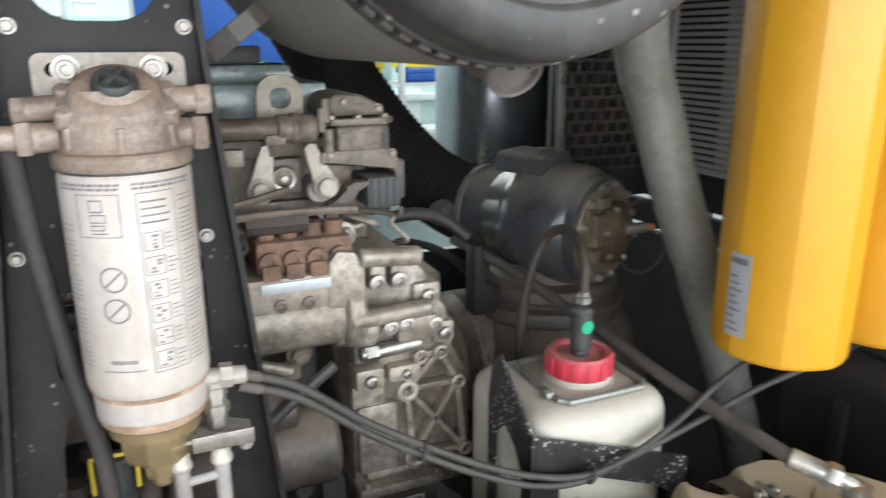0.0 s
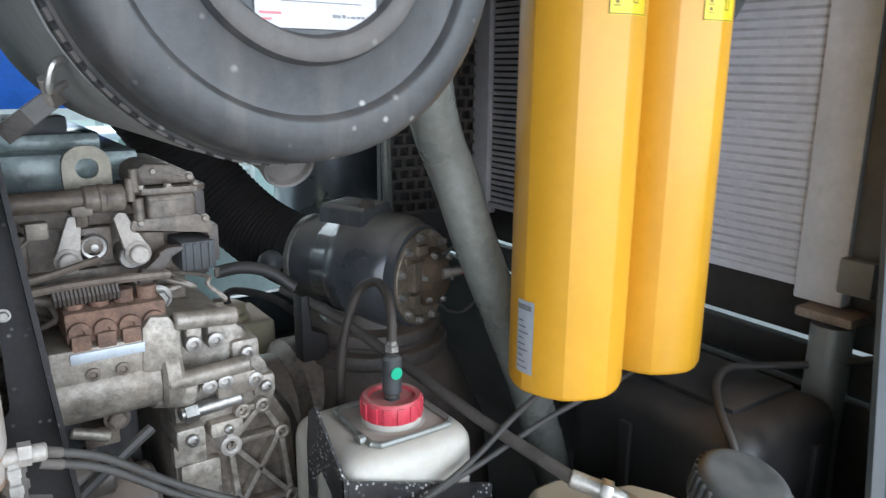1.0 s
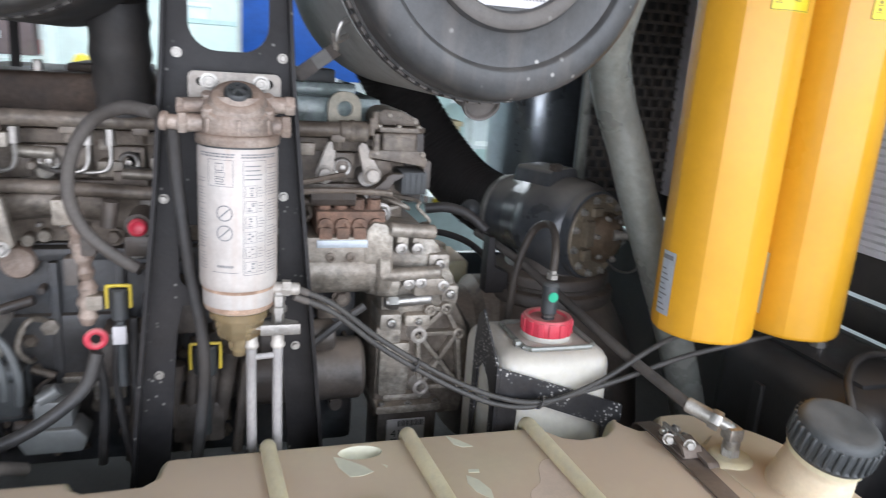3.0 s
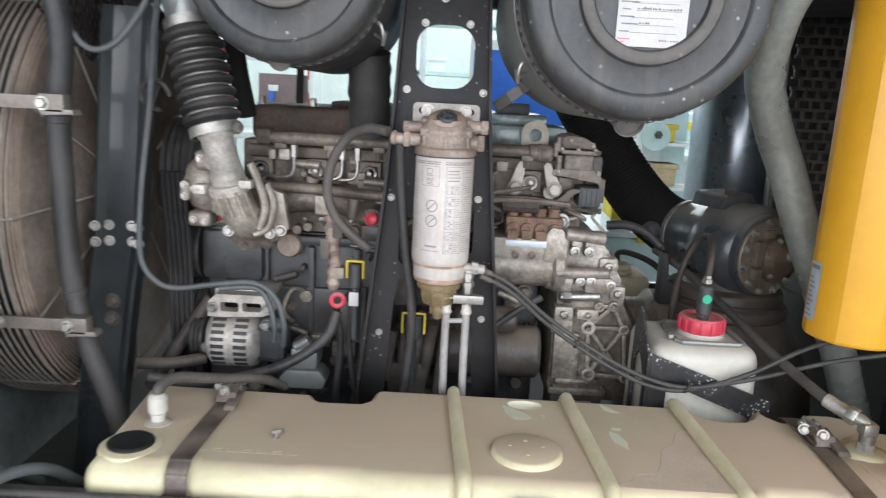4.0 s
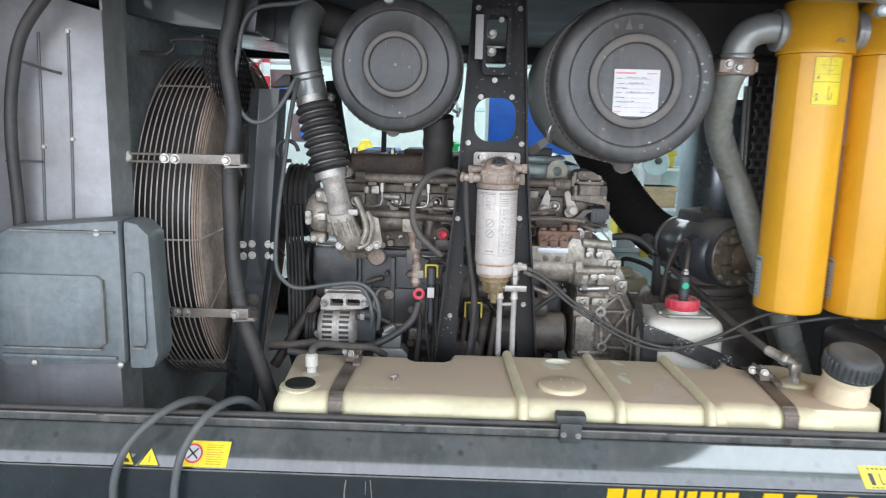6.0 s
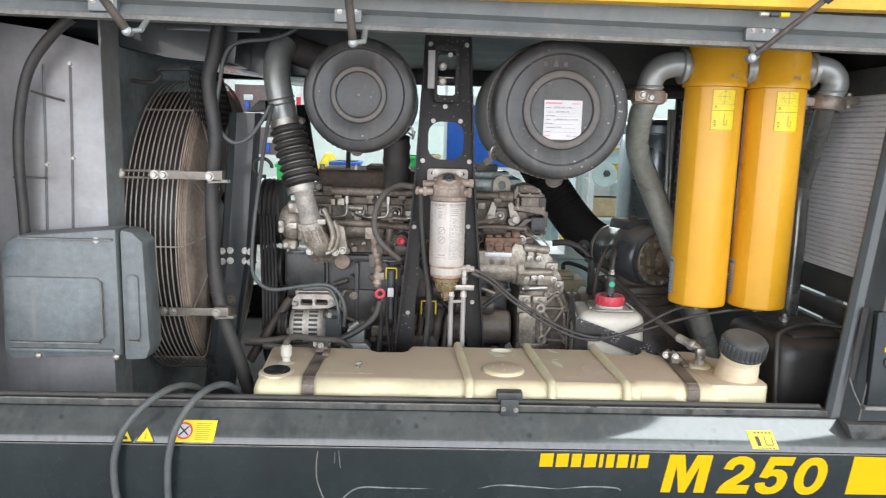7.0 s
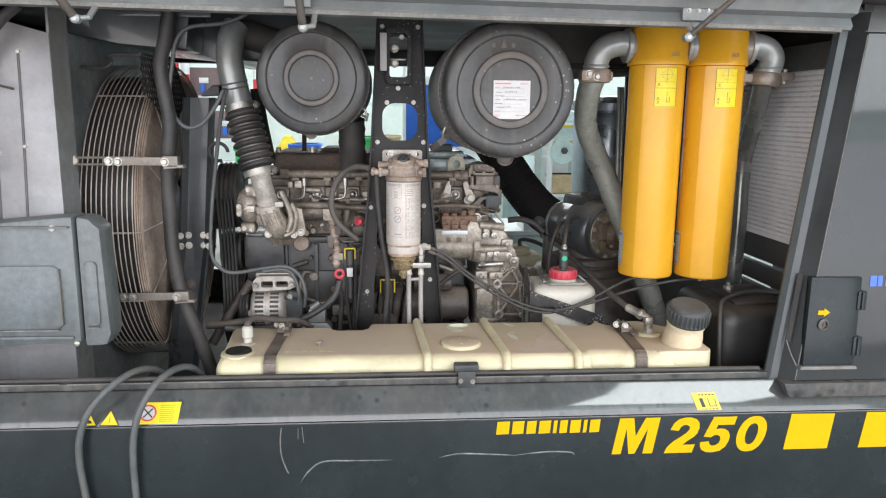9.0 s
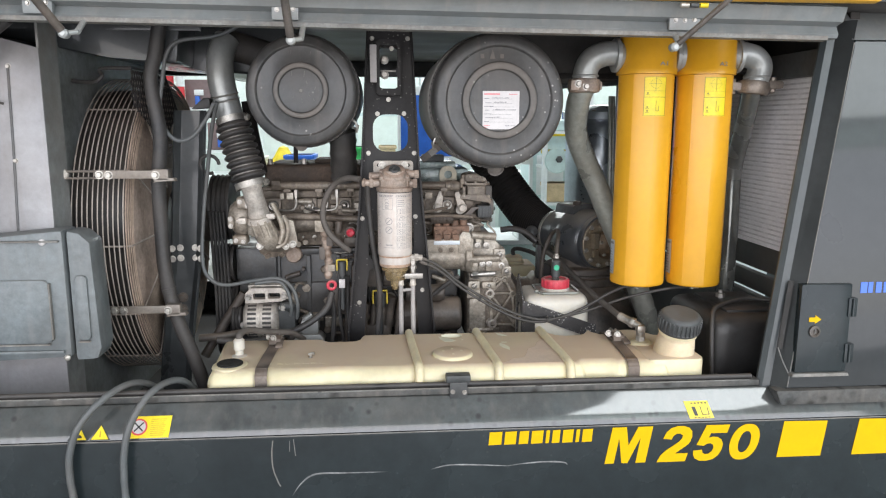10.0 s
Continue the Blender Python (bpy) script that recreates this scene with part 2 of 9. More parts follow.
tube_steel = mat("grey_tube_paint", (0.26, 0.275, 0.25), 0.27, 0.25, 0.12, 8, 0.06, 160, dust=0.35, dust_color=(0.20, 0.165, 0.13), top_dust=0.5, spots=0.4, spot_color=(0.32, 0.30, 0.27), streak=0.2, coat=0.2)
silver_pipe = mat("silver_pipe", (0.34, 0.355, 0.35), 0.34, 0.4, 0.06, 8, 0.08, 150, dust=0.25, top_dust=0.4)
cast_alu = mat("cast_aluminium", (0.40, 0.365, 0.312), 0.38, 0.45, 0.3, 13, 0.14, 150, dust=0.65, dust_color=(0.265, 0.20, 0.145), top_dust=0.8, spots=0.5, spot_color=(0.06, 0.046, 0.037), spot_scale=34, spot_size=2.2)
pale_lug = mat("pale_lug", (0.50, 0.46, 0.41), 0.45, 0.2, 0.15, 20, 0.2, 150, dust=0.4, dust_color=(0.30, 0.23, 0.18))
cast_brown = mat("dusty_casting", (0.21, 0.18, 0.148), 0.44, 0.3, 0.3, 13, 0.18, 150, dust=0.65, dust_color=(0.215, 0.155, 0.112), top_dust=0.6, spots=0.5, spot_color=(0.03, 0.026, 0.022), spot_scale=30, spot_size=2.2)
cast_dark = mat("dark_casting", (0.066, 0.060, 0.056), 0.40, 0.1, 0.25, 12, 0.22, 150, dust=0.55, dust_color=(0.20, 0.15, 0.113), top_dust=0.9)
rusty = mat("rust_brown_casting", (0.24, 0.135, 0.09), 0.75, 0, 0.25, 24, 0.5, 180, dust=0.35, dust_color=(0.24, 0.18, 0.14), top_dust=0.4)
head_dusty = mat("dusty_pink_casting", (0.37, 0.31, 0.265), 0.5, 0.25, 0.22, 22, 0.2, 180, dust=0.55, dust_color=(0.33, 0.195, 0.125), top_dust=0.6)
canister_white = mat("canister_white", (0.57, 0.53, 0.495), 0.36, 0, 0.06, 10, 0.02, 150, dust=0.42, dust_color=(0.42, 0.26, 0.175), coat=0.2, streak=0.55)
amber = mat("amber_bowl", (0.62, 0.47, 0.26), 0.16, 0, 0.15, 20, 0.05, 160, dust=0.3, dust_color=(0.36, 0.28, 0.19), transmission=0.7)
hub_dusty = mat("fan_ring_dust", (0.42, 0.315, 0.245), 0.7, 0, 0.15, 8, 0.2, 160, dust=0.4, dust_color=(0.24, 0.18, 0.14))
wire_grey = mat("guard_wire", (0.44, 0.385, 0.34), 0.5, 0.15, 0.12, 10, 0.05, 160, dust=0.4, dust_color=(0.32, 0.25, 0.19))
air_black = mat("airend_black", (0.040, 0.047, 0.056), 0.30, 0.0, 0.18, 8, 0.10, 90, dust=0.22, dust_color=(0.25, 0.225, 0.195), top_dust=1.0, coat=0.35, lie=(0.1, 0.5), level=(0.42, 0.92), streak=0.12)
bronze = mat("flange_bronze", (0.24, 0.20, 0.145), 0.36, 0.5, 0.15, 20, 0.25, 170, dust=0.3, dust_color=(0.28, 0.22, 0.165))
vessel_paint = mat("vessel_paint", (0.40, 0.45, 0.50), 0.28, 0.75, 0.08, 5, 0.04, 160, dust=0.15, dust_color=(0.2, 0.2, 0.2), coat=0.3)
cooler_alu = mat("cooler_aluminium", (0.80, 0.765, 0.775), 0.45, 0.0, 0.06, 6, 0.1, 160, dust=0.2, dust_color=(0.58, 0.52, 0.50))
cooler_core = mat("cooler_core", (0.66, 0.625, 0.635), 0.6, 0.0, 0.1, 20, 0.3, 200, dust=0.3)
green_dot = mat("green_sticker", (0.02, 0.36, 0.20), 0.5, 0, 0.0, 20, 0.0)
copper = mat("orange_tip", (0.60, 0.25, 0.12), 0.5, 0.2, 0.1, 20, 0.05)
yellow_clip = mat("yellow_clip", (0.62, 0.46, 0.03), 0.45, 0, 0.1, 20, 0.0, dust=0.4)
floor_mat = mat("hall_floor", (0.42, 0.42, 0.41), 0.55, 0, 0.15, 1.2, 0.1, 60, dust=0.2)
wall_mat = mat("hall_wall", (0.62, 0.72, 0.69), 0.7, 0, 0.05, 1.0, 0.05, 40)
ceil_mat = mat("hall_ceiling", (0.33, 0.34, 0.335), 0.8, 0, 0.08, 1.0, 0.05, 40)
white_paint = mat("white_paint", (0.76, 0.80, 0.80), 0.45, 0, 0.05, 3, 0.02, 60)
mint_paint = mat("pale_green_paint", (0.52, 0.66, 0.64), 0.45, 0, 0.06, 3, 0.02, 60)
blue_paint = mat("blue_plastic", (0.02, 0.14, 0.62), 0.45, 0, 0.08, 5, 0.03, 60)
green_paint = mat("green_plastic", (0.03, 0.55, 0.12), 0.45, 0, 0.08, 5, 0.03, 60)
yellow_sheet = mat("yellow_cloth", (0.78, 0.60, 0.03), 0.6, 0, 0.1, 9, 0.3, 60)
red_paint = mat("red_band", (0.62, 0.04, 0.05), 0.5, 0, 0.08, 5, 0.03, 60)
brown_paint = mat("mauve_cabinet", (0.20, 0.14, 0.14), 0.5, 0, 0.08, 5, 0.03, 60)
crate_tan = mat("tan_crate", (0.55, 0.42, 0.25), 0.6, 0, 0.1, 6, 0.1, 60)


# ---------------------------------------------------------------- builders
def finish(bm, angle=38):
    bmesh.ops.recalc_face_normals(bm, faces=bm.faces)
    for f in bm.faces:
        f.smooth = True
    lim = radians(angle)
    for e in bm.edges:
        e.smooth = len(e.link_faces) == 2 and e.calc_face_angle(0) < lim
    return bm


def part(name, bm, material, parent=None, label="", sharp=38):
    """Link a bmesh as one mesh object under a thing or a part."""
    finish(bm, sharp)
    me = bpy.data.meshes.new(name)
    bm.to_mesh(me)
    bm.free()
    me.materials.append(material)
    ob = new(name, me)
    if parent is not None:
        ob.parent = parent
        base = Vector((0, 0, 0))
        p = parent
        while p is not None:
            base += p.location
            p = p.parent
        me.transform(Matrix.Translation(-base))
    if label:
        ob["label"] = label
    return ob


def split(name, bm, material, parent, label="", sharp=38):
    """Link every separate piece of a bmesh as a part of its own."""
    left = dict.fromkeys(bm.verts)
    while left:
        stack = [left.popitem()[0]]
        island = dict.fromkeys(stack)
        while stack:
            for e in stack.pop().link_edges:
                for v in e.verts:
                    if v in left:
                        del left[v]
                        island[v] = None
                        stack.append(v)
        one = fresh()
        same = {v: one.verts.new(v.co) for v in island}
        for f in dict.fromkeys(f for v in island for f in v.link_faces):
            one.faces.new([same[v] for v in f.verts])
        part(name, one, material, parent, label, sharp)
    bm.free()


def thing(name, label, category, at=(0, 0, 0), group="", kind=""):
    ob = new(name)
    ob.location = at
    ob.empty_display_size = 0.05
    return tagged(ob, label, category, group, kind)


def fresh():
    return bmesh.new()


def box(bm, x0, x1, y0, y1, z0, z1, bevel=0.0, m=None, seg=2):
    r = bmesh.ops.create_cube(bm, size=1.0)
    vs = r["verts"]
    for v in vs:
        v.co = Vector((x0 + (v.co.x + 0.5) * (x1 - x0), y0 + (v.co.y + 0.5) * (y1 - y0), z0 + (v.co.z + 0.5) * (z1 - z0)))
    if bevel:
        es = list({e for v in vs for e in v.link_edges})
        out = bmesh.ops.bevel(bm, geom=es, offset=bevel, segments=seg, profile=0.6, affect="EDGES")
        vs = list({v for v in vs if v.is_valid} | set(out["verts"]))
    if m is not None:
        bmesh.ops.transform(bm, matrix=m, verts=vs)
    return vs


def axes(d):
    d = Vector(d).normalized()
    u = d.cross(Vector((0, 0, 1)))
    if u.length < 1e-4:
        u = Vector((1, 0, 0))
    u.normalize()
    return d, u, u.cross(d)


def lathe(bm, at, d, profile, seg=28, squash=1.0, phase=0.0):
    """Turn (radius, distance along d) round the axis d through at."""
    d, u, w = axes(d)
    at = Vector(at)
    rings = []
    for r, h in profile:
        if r < 1e-6:
            rings.append([bm.verts.new(at + d * h)])
        else:
            rings.append([bm.verts.new(at + d * h + u * (r * math.cos(phase + 2 * math.pi * k / seg)) + w * (squash * r * math.sin(phase + 2 * math.pi * k / seg))) for k in range(seg)])
    for a, b in zip(rings, rings[1:]):
        if len(a) == 1 and len(b) == 1:
            continue
        for k in range(seg):
            n = (k + 1) % seg
            if len(a) == 1:
                bm.faces.new((a[0], b[k], b[n]))
            elif len(b) == 1:
                bm.faces.new((a[k], a[n], b[0]))
            else:
                bm.faces.new((a[k], a[n], b[n], b[k]))
    return rings


def rod(bm, p0, p1, r, r1=None, seg=14, edge=0.0):
    p0, p1 = Vector(p0), Vector(p1)
    L = (p1 - p0).length
    r1 = r if r1 is None else r1
    if edge:
        prof = [(0, 0), (r - edge, 0), (r, edge), (r1, L - edge), (r1 - edge, L), (0, L)]
    else:
        prof = [(0, 0), (r, 0), (r1, L), (0, L)]
    lathe(bm, p0, p1 - p0, prof, seg)


def spline(pts, n=8):
    pts = [Vector(p) for p in pts]
    ext = [pts[0] * 2 - pts[1]] + pts + [pts[-1] * 2 - pts[-2]]
    out = []
    for i in range(len(pts) - 1):
        a, b, c, d = ext[i:i + 4]
        for k in range(n):
            t = k / n
            out.append(0.5 * ((2 * b) + (c - a) * t + (2 * a - 5 * b + 4 * c - d) * t * t + (3 * b - a - 3 * c + d) * t ** 3))
    out.append(pts[-1])
    return out


def tube(bm, pts, r, seg=12, n=8, radii=None, caps=True):
    """A tube along a smooth line through pts; radii may give a factor by place along it (0 to 1)."""
    line = spline(pts, n)
    rings = []
    up = None
    for i, p in enumerate(line):
        d = (line[min(i + 1, len(line) - 1)] - line[max(i - 1, 0)]).normalized()
        if up is None:
            up = axes(d)[1]
        up = (up - d * up.dot(d)).normalized()
        w = d.cross(up)
        q = r * (radii(i / (len(line) - 1)) if radii else 1.0)
        rings.append([bm.verts.new(p + up * (q * math.cos(2 * math.pi * k / seg)) + w * (q * math.sin(2 * math.pi * k / seg))) for k in range(seg)])
    for a, b in zip(rings, rings[1:]):
        for k in range(seg):
            bm.faces.new((a[k], a[(k + 1) % seg], b[(k + 1) % seg], b[k]))
    if caps:
        bm.faces.new(rings[0])
        bm.faces.new(rings[-1])


def ring(bm, at, d, R, r, seg=40, sub=8, start=0.0, stop=2 * math.pi):
    d, u, w = axes(d)
    at = Vector(at)
    closed = stop - start > 2 * math.pi - 1e-3
    n = seg if closed else seg + 1
    rows = []
    for i in range(n):
        a = start + (stop - start) * i / seg
        o = u * math.cos(a) + w * math.sin(a)
        rows.append([bm.verts.new(at + o * (R + r * math.cos(2 * math.pi * k / sub)) + d * (r * math.sin(2 * math.pi * k / sub))) for k in range(sub)])
    for i in range(n if closed else n - 1):
        a, b = rows[i], rows[(i + 1) % n]
        for k in range(sub):
            bm.faces.new((a[k], a[(k + 1) % sub], b[(k + 1) % sub], b[k]))


def prism(bm, pts, axis, a, b, bevel=0.0):
    """Extrude a flat outline along an axis: pts are (x, z) for y, (y, z) for x, (x, y) for z."""
    def at(p, h):
        return {"x": (h, p[0], p[1]), "y": (p[0], h, p[1]), "z": (p[0], p[1], h)}[axis]
    lo = [bm.verts.new(at(p, a)) for p in pts]
    hi = [bm.verts.new(at(p, b)) for p in pts]
    n = len(pts)
    faces = [bm.faces.new(lo), bm.faces.new(hi[::-1])]
    for k in range(n):
        faces.append(bm.faces.new((lo[k], lo[(k + 1) % n], hi[(k + 1) % n], hi[k])))
    if bevel:
        es = list({e for f in faces for e in f.edges})
        bmesh.ops.bevel(bm, geom=es, offset=bevel, segments=2, profile=0.6, affect="EDGES")


def rounded(x0, x1, z0, z1, r, n=6):
    out = []
    for cx, cz, a0 in ((x1 - r, z1 - r, 0), (x0 + r, z1 - r, 90), (x0 + r, z0 + r, 180), (x1 - r, z0 + r, 270)):
        out += [(cx + r * math.cos(radians(a0 + 90 * k / n)), cz + r * math.sin(radians(a0 + 90 * k / n))) for k in range(n + 1)]
    return out


def plate_hole(bm, outer, holes, axis, a, b):
    """A flat plate with holes, extruded along an axis."""
    def at(p, h):
        return {"x": (h, p[0], p[1]), "y": (p[0], h, p[1]), "z": (p[0], p[1], h)}[axis]
    es = []
    for loop in [outer] + holes:
        vs = [bm.verts.new(at(p, a)) for p in loop]
        es += [bm.edges.new((vs[k], vs[(k + 1) % len(vs)])) for k in range(len(vs))]
    got = bmesh.ops.triangle_fill(bm, use_beauty=True, use_dissolve=False, edges=es)
    fs = [g for g in got["geom"] if isinstance(g, bmesh.types.BMFace)]
    ext = bmesh.ops.extrude_face_region(bm, geom=fs)
    vs = [g for g in ext["geom"] if isinstance(g, bmesh.types.BMVert)]
    off = {"x": (b - a, 0, 0), "y": (0, b - a, 0), "z": (0, 0, b - a)}[axis]
    bmesh.ops.translate(bm, verts=vs, vec=off)


def hexbolt(bm, at, d, r, h=None, washer=True):
    h = h or r * 0.8
    if washer:
        lathe(bm, at, d, [(0, 0), (r * 1.35, 0), (r * 1.35, h * 0.2), (0, h * 0.2)], 16)
    lathe(bm, Vector(at) + Vector(d).normalized() * (h * 0.2), d, [(0, 0), (r, 0), (r, h * 0.75), (r * 0.8, h), (0, h)], 6)


def bolts(name, places, d, r, material, parent, label=""):
    for p in places:
        bm = fresh()
        hexbolt(bm, p, d, r)
        part(name, bm, material, parent, label)


def bars(bm, rows, y):
    """Flat print: rows of (x0, x1, z0, z1) on a plane facing -y."""
    for x0, x1, z0, z1 in rows:
        box(bm, x0, x1, y - 0.0006, y, z0, z1)


def words(name, text, size, at, material, parent, turn=(90, 0, 0), shear=0.0, width=None, bold=0.0):
    cu = bpy.data.curves.new(name, "FONT")
    cu.body, cu.size, cu.shear, cu.extrude, cu.offset = text, size, shear, 0.0006, bold
    tmp = new(name, cu)
    bpy.context.view_layer.update()
    me = bpy.data.meshes.new_from_object(tmp.evaluated_get(bpy.context.evaluated_depsgraph_get()))
    bpy.data.objects.remove(tmp)
    xs = [v.co.x for v in me.vertices]
    k = width / (max(xs) - min(xs)) if width else 1.0
    me.transform(Matrix.Diagonal((k, 1, 1, 1)) @ Matrix.Translation((-min(xs), 0, 0)))
    me.transform(pose(*at, *turn))
    me.transform(Matrix.Translation(-parent.location))
    me.materials.clear()
    me.materials.append(material)
    ob = new(name, me)
    ob.parent = parent
    return ob


# ---------------------------------------------------------------- hall
def structure(name, bm, material, label="", category=""):
    ob = part(name, bm, material)
    return tagged(ob, label, category, "", "structure")


bm = fresh()
box(bm, -60, 60, -60, 60, -0.2, 0.0)
structure("ground", bm, floor_mat, "grey concrete floor of the workshop and yard", "floor")
bm = fresh()
plate_hole(bm, [(-10, 0), (10, 0), (10, 5.6), (-10, 5.6)], [[(-8.5 + 4.4 * k, 2.75), (-4.7 + 4.4 * k, 2.75), (-4.7 + 4.4 * k, 4.6), (-8.5 + 4.4 * k, 4.6)] for k in range(4)], "y", 9.0, 9.25)
structure("wall_north", bm, wall_mat, "pale painted workshop wall with tall windows", "wall")
for n, x in (("wall_west", -10.25), ("wall_east", 10.0)):
    bm = fresh()
    box(bm, x, x + 0.25, -6.8, 9.25, 0, 5.6)
    structure(n, bm, wall_mat, "pale painted workshop side wall", "wall")
# unseen wall; its gate is added to let in the front daylight
bm = fresh()
plate_hole(bm, [(-10.25, 0), (10.25, 0), (10.25, 5.6), (-10.25, 5.6)], [[(-8.5, 0.01), (8.5, 0.01), (8.5, 4.9), (-8.5, 4.9)]], "y", -7.05, -6.8)
structure("wall_south", bm, wall_mat, "pale workshop wall, unseen, with a wide gate added for daylight", "wall")
# openings for the two added roof lights, out of view
bm = fresh()
plate_hole(bm, [(-10.25, -7.05), (10.25, -7.05), (10.25, 9.25), (-10.25, 9.25)], [[(-4.5, 4.5), (4.5, 4.5), (4.5, 6.7), (-4.5, 6.7)], [(2.85, -6.6), (6.05, -6.6), (6.05, -3.2), (2.85, -3.2)]], "z", 5.6, 5.8)
structure("ceiling", bm, ceil_mat, "grey workshop ceiling, unseen, with two added roof lights", "ceiling")
for k in range(4):
    x0 = -8.5 + 4.4 * k
    win = thing("window_%d" % (k + 1), "tall white-framed workshop window with bright panes", "window", (x0, 9.1, 2.75), kind="structure")
    bm = fresh()
    for i in range(5):
        x = x0 + 3.8 * i / 4
        box(bm, x - 0.03, x + 0.03, 9.06, 9.14, 2.75, 4.6)
    for j in range(3):
        z = 2.78 + 1.79 * j / 2
        box(bm, x0, x0 + 3.8, 9.07, 9.13, z - 0.03, z + 0.03)
    part("window_frame", bm, white_paint, win)
glow = bpy.data.materials.new("daylight_backdrop")
glow.use_nodes = True
em = glow.node_tree.nodes.new("ShaderNodeEmission")
em.inputs[0].default_value, em.inputs[1].default_value = (0.88, 1.0, 0.98, 1), 2.4
glow.node_tree.links.new(em.outputs[0], glow.node_tree.nodes["Material Output"].inputs[0])
bm = fresh()
box(bm, -12, 12, 10.5, 10.55, 0, 7)
structure("backdrop", bm, glow, "bright overcast daylight outside the windows", "backdrop")

# ---------------------------------------------------------------- machine housing
housing = thing("compressor_housing", "black-painted sheet-steel housing of a mobile air compressor, hatch open", "air compressor", (0, 1.0, 0.3))
XL, XR, YB = -1.34, 2.3, 2.22

bm = fresh()
prism(bm, [(0.0, 0.34), (0.0, 0.905), (0.035, 0.905), (0.035, 0.34)], "x", -2.3, XR, 0.004)
lower_panel = part("lower_panel", bm, panel_paint, housing, "glossy black lower side panel with fine scratches")
bm = fresh()
prism(bm, [(0.001, 0.909), (0.052, 0.987), (0.075, 0.987), (0.075, 0.909)], "x", -2.3, XR, 0.003)
part("chamfer_band", bm, band_paint, housing, "slanted dusty black band under the sill")
bm = fresh()
prism(bm, [(0.056, 0.988), (0.056, 1.0055), (0.105, 1.0055), (0.105, 0.988)], "x", -2.3, 1.05, 0.002)
part("sill_channel", bm, sill_dirt, housing, "dirty sill channel with dark stains")
bm = fresh()
tube(bm, [(-1.3, 0.069, 1.0120), (0, 0.069, 1.0132), (1.03, 0.069, 1.0128)], 0.0072, 10, 4)
part("seal_strip", bm, rubber, housing, "black rubber door seal")
bm = fresh()
for x0, x1 in ((-1.3, -0.9), (-0.88, -0.2), (-0.19, 0.4), (0.42, 1.02)):
    tube(bm, [(x0, 0.0560, 1.0052), ((x0 + x1) / 2, 0.0560, 1.0060), (x1, 0.0560, 1.0055)], 0.0020, 6, 3)
part("sill_lip", bm, grey_edge, housing, "dusty sheet-metal lip")

# highlight along the crease, put in as a thin pale tube
bm = fresh()
tube(bm, [(-2.28, -0.0006, 0.9065), (0, -0.0006, 0.9065), (2.28, -0.0006, 0.9065)], 0.0016, 6, 3)
part("crease_lip", bm, grey_edge, housing, "thin pale line for the highlight along the crease")

# sill latch
bm = fresh()
box(bm, 0.150, 0.219, 0.050, 0.085, 1.021, 1.043, 0.006)
box(bm, 0.160, 0.209, 0.046, 0.060, 0.978, 1.025, 0.003)
latch = part("latch", bm, cap_black, housing, "black plastic hatch latch")
bolts("screw", [(0.168, 0.046, 0.999), (0.201, 0.046, 0.997)], (0, -1, 0), 0.005, steel, latch)

# roof, floor pan, end walls, rear frame
bm = fresh()
box(bm, -2.3, XR, 0.10, YB, 2.05, 2.10, 0.01)
part("roof", bm, deep_black, housing)
bm = fresh()
box(bm, -2.3, XR, 0.04, YB, 0.62, 0.68)
part("floor_pan", bm, mat("oily_pan", (0.022, 0.019, 0.017), 0.85, 0, 0.25, 9, 0.2, 120, dust=0.3, dust_color=(0.05, 0.038, 0.03)), housing, "oily black floor pan")
for x0, x1, z0, z1 in ((-2.3, 1.42, 0.34, 0.85), (-2.3, XR, 1.97, 2.10), (-2.3, -1.26, 0.852, 1.968), (1.33, 1.42, 0.852, 1.968)):
    bm = fresh()
    box(bm, x0, x1, YB, YB + 0.05, z0, z1, 0.01)
    part("rear_frame", bm, black_paint, housing)
for z0, z1 in ((0.68, 1.095), (1.113, 1.178), (1.196, 1.30), (1.95, 2.05)):
    bm = fresh()
    box(bm, 1.36, 1.39, 0.12 if z0 < 1.5 else 0.27, YB, z0, z1, 0.003)
    part("end_wall", bm, pit_black, housing, "black end wall rail beside open slots")
bm = fresh()
box(bm, 1.36, 1.39, 1.32, YB, 1.3, 1.95)
part("end_wall", bm, pit_black, housing, "black end wall")
bm = fresh()
box(bm, -2.3, -2.26, 0.04, YB, 0.68, 2.05)
part("side_wall", bm, black_paint, housing)
# unseen wall; its opening is added so that the slots look onto bright ground
bm = fresh()
plate_hole(bm, [(0.04, 0.68), (YB, 0.68), (YB, 2.05), (0.04, 2.05)], [rounded(0.25, 2.1, 0.73, 1.95, 0.03, 3)], "x", XR - 0.04, XR)
part("side_wall", bm, black_paint, housing, "black end wall, unseen, with a wide opening added to brighten the slots")
for x in (-1.5, 1.5):
    bm = fresh()
    box(bm, x - 0.12, x + 0.12, 0.2, 1.9, 0.0, 0.34, 0.01)
    part("skid", bm, black_paint, housing)

# top beam with its folded faces
def beam_z(x):
    return 1.957 - 0.0125 * x


bm = fresh()
prof = [(0.034, 0.0), (0.012, 0.002), (0.008, 0.012), (0.020, 0.032), (-0.008, 0.040), (-0.022, 0.074), (0.10, 0.10), (0.10, 0.004)]
rows = [[bm.verts.new((x, y, beam_z(x) + z)) for y, z in prof] for x in (-2.3, -0.4, 0.6, 1.16)]
for a, b in zip(rows, rows[1:]):
    for k in range(len(prof)):
        bm.faces.new((a[k], a[(k + 1) % len(prof)], b[(k + 1) % len(prof)], b[k]))
bm.faces.new(rows[0])
bm.faces.new(rows[-1][::-1])
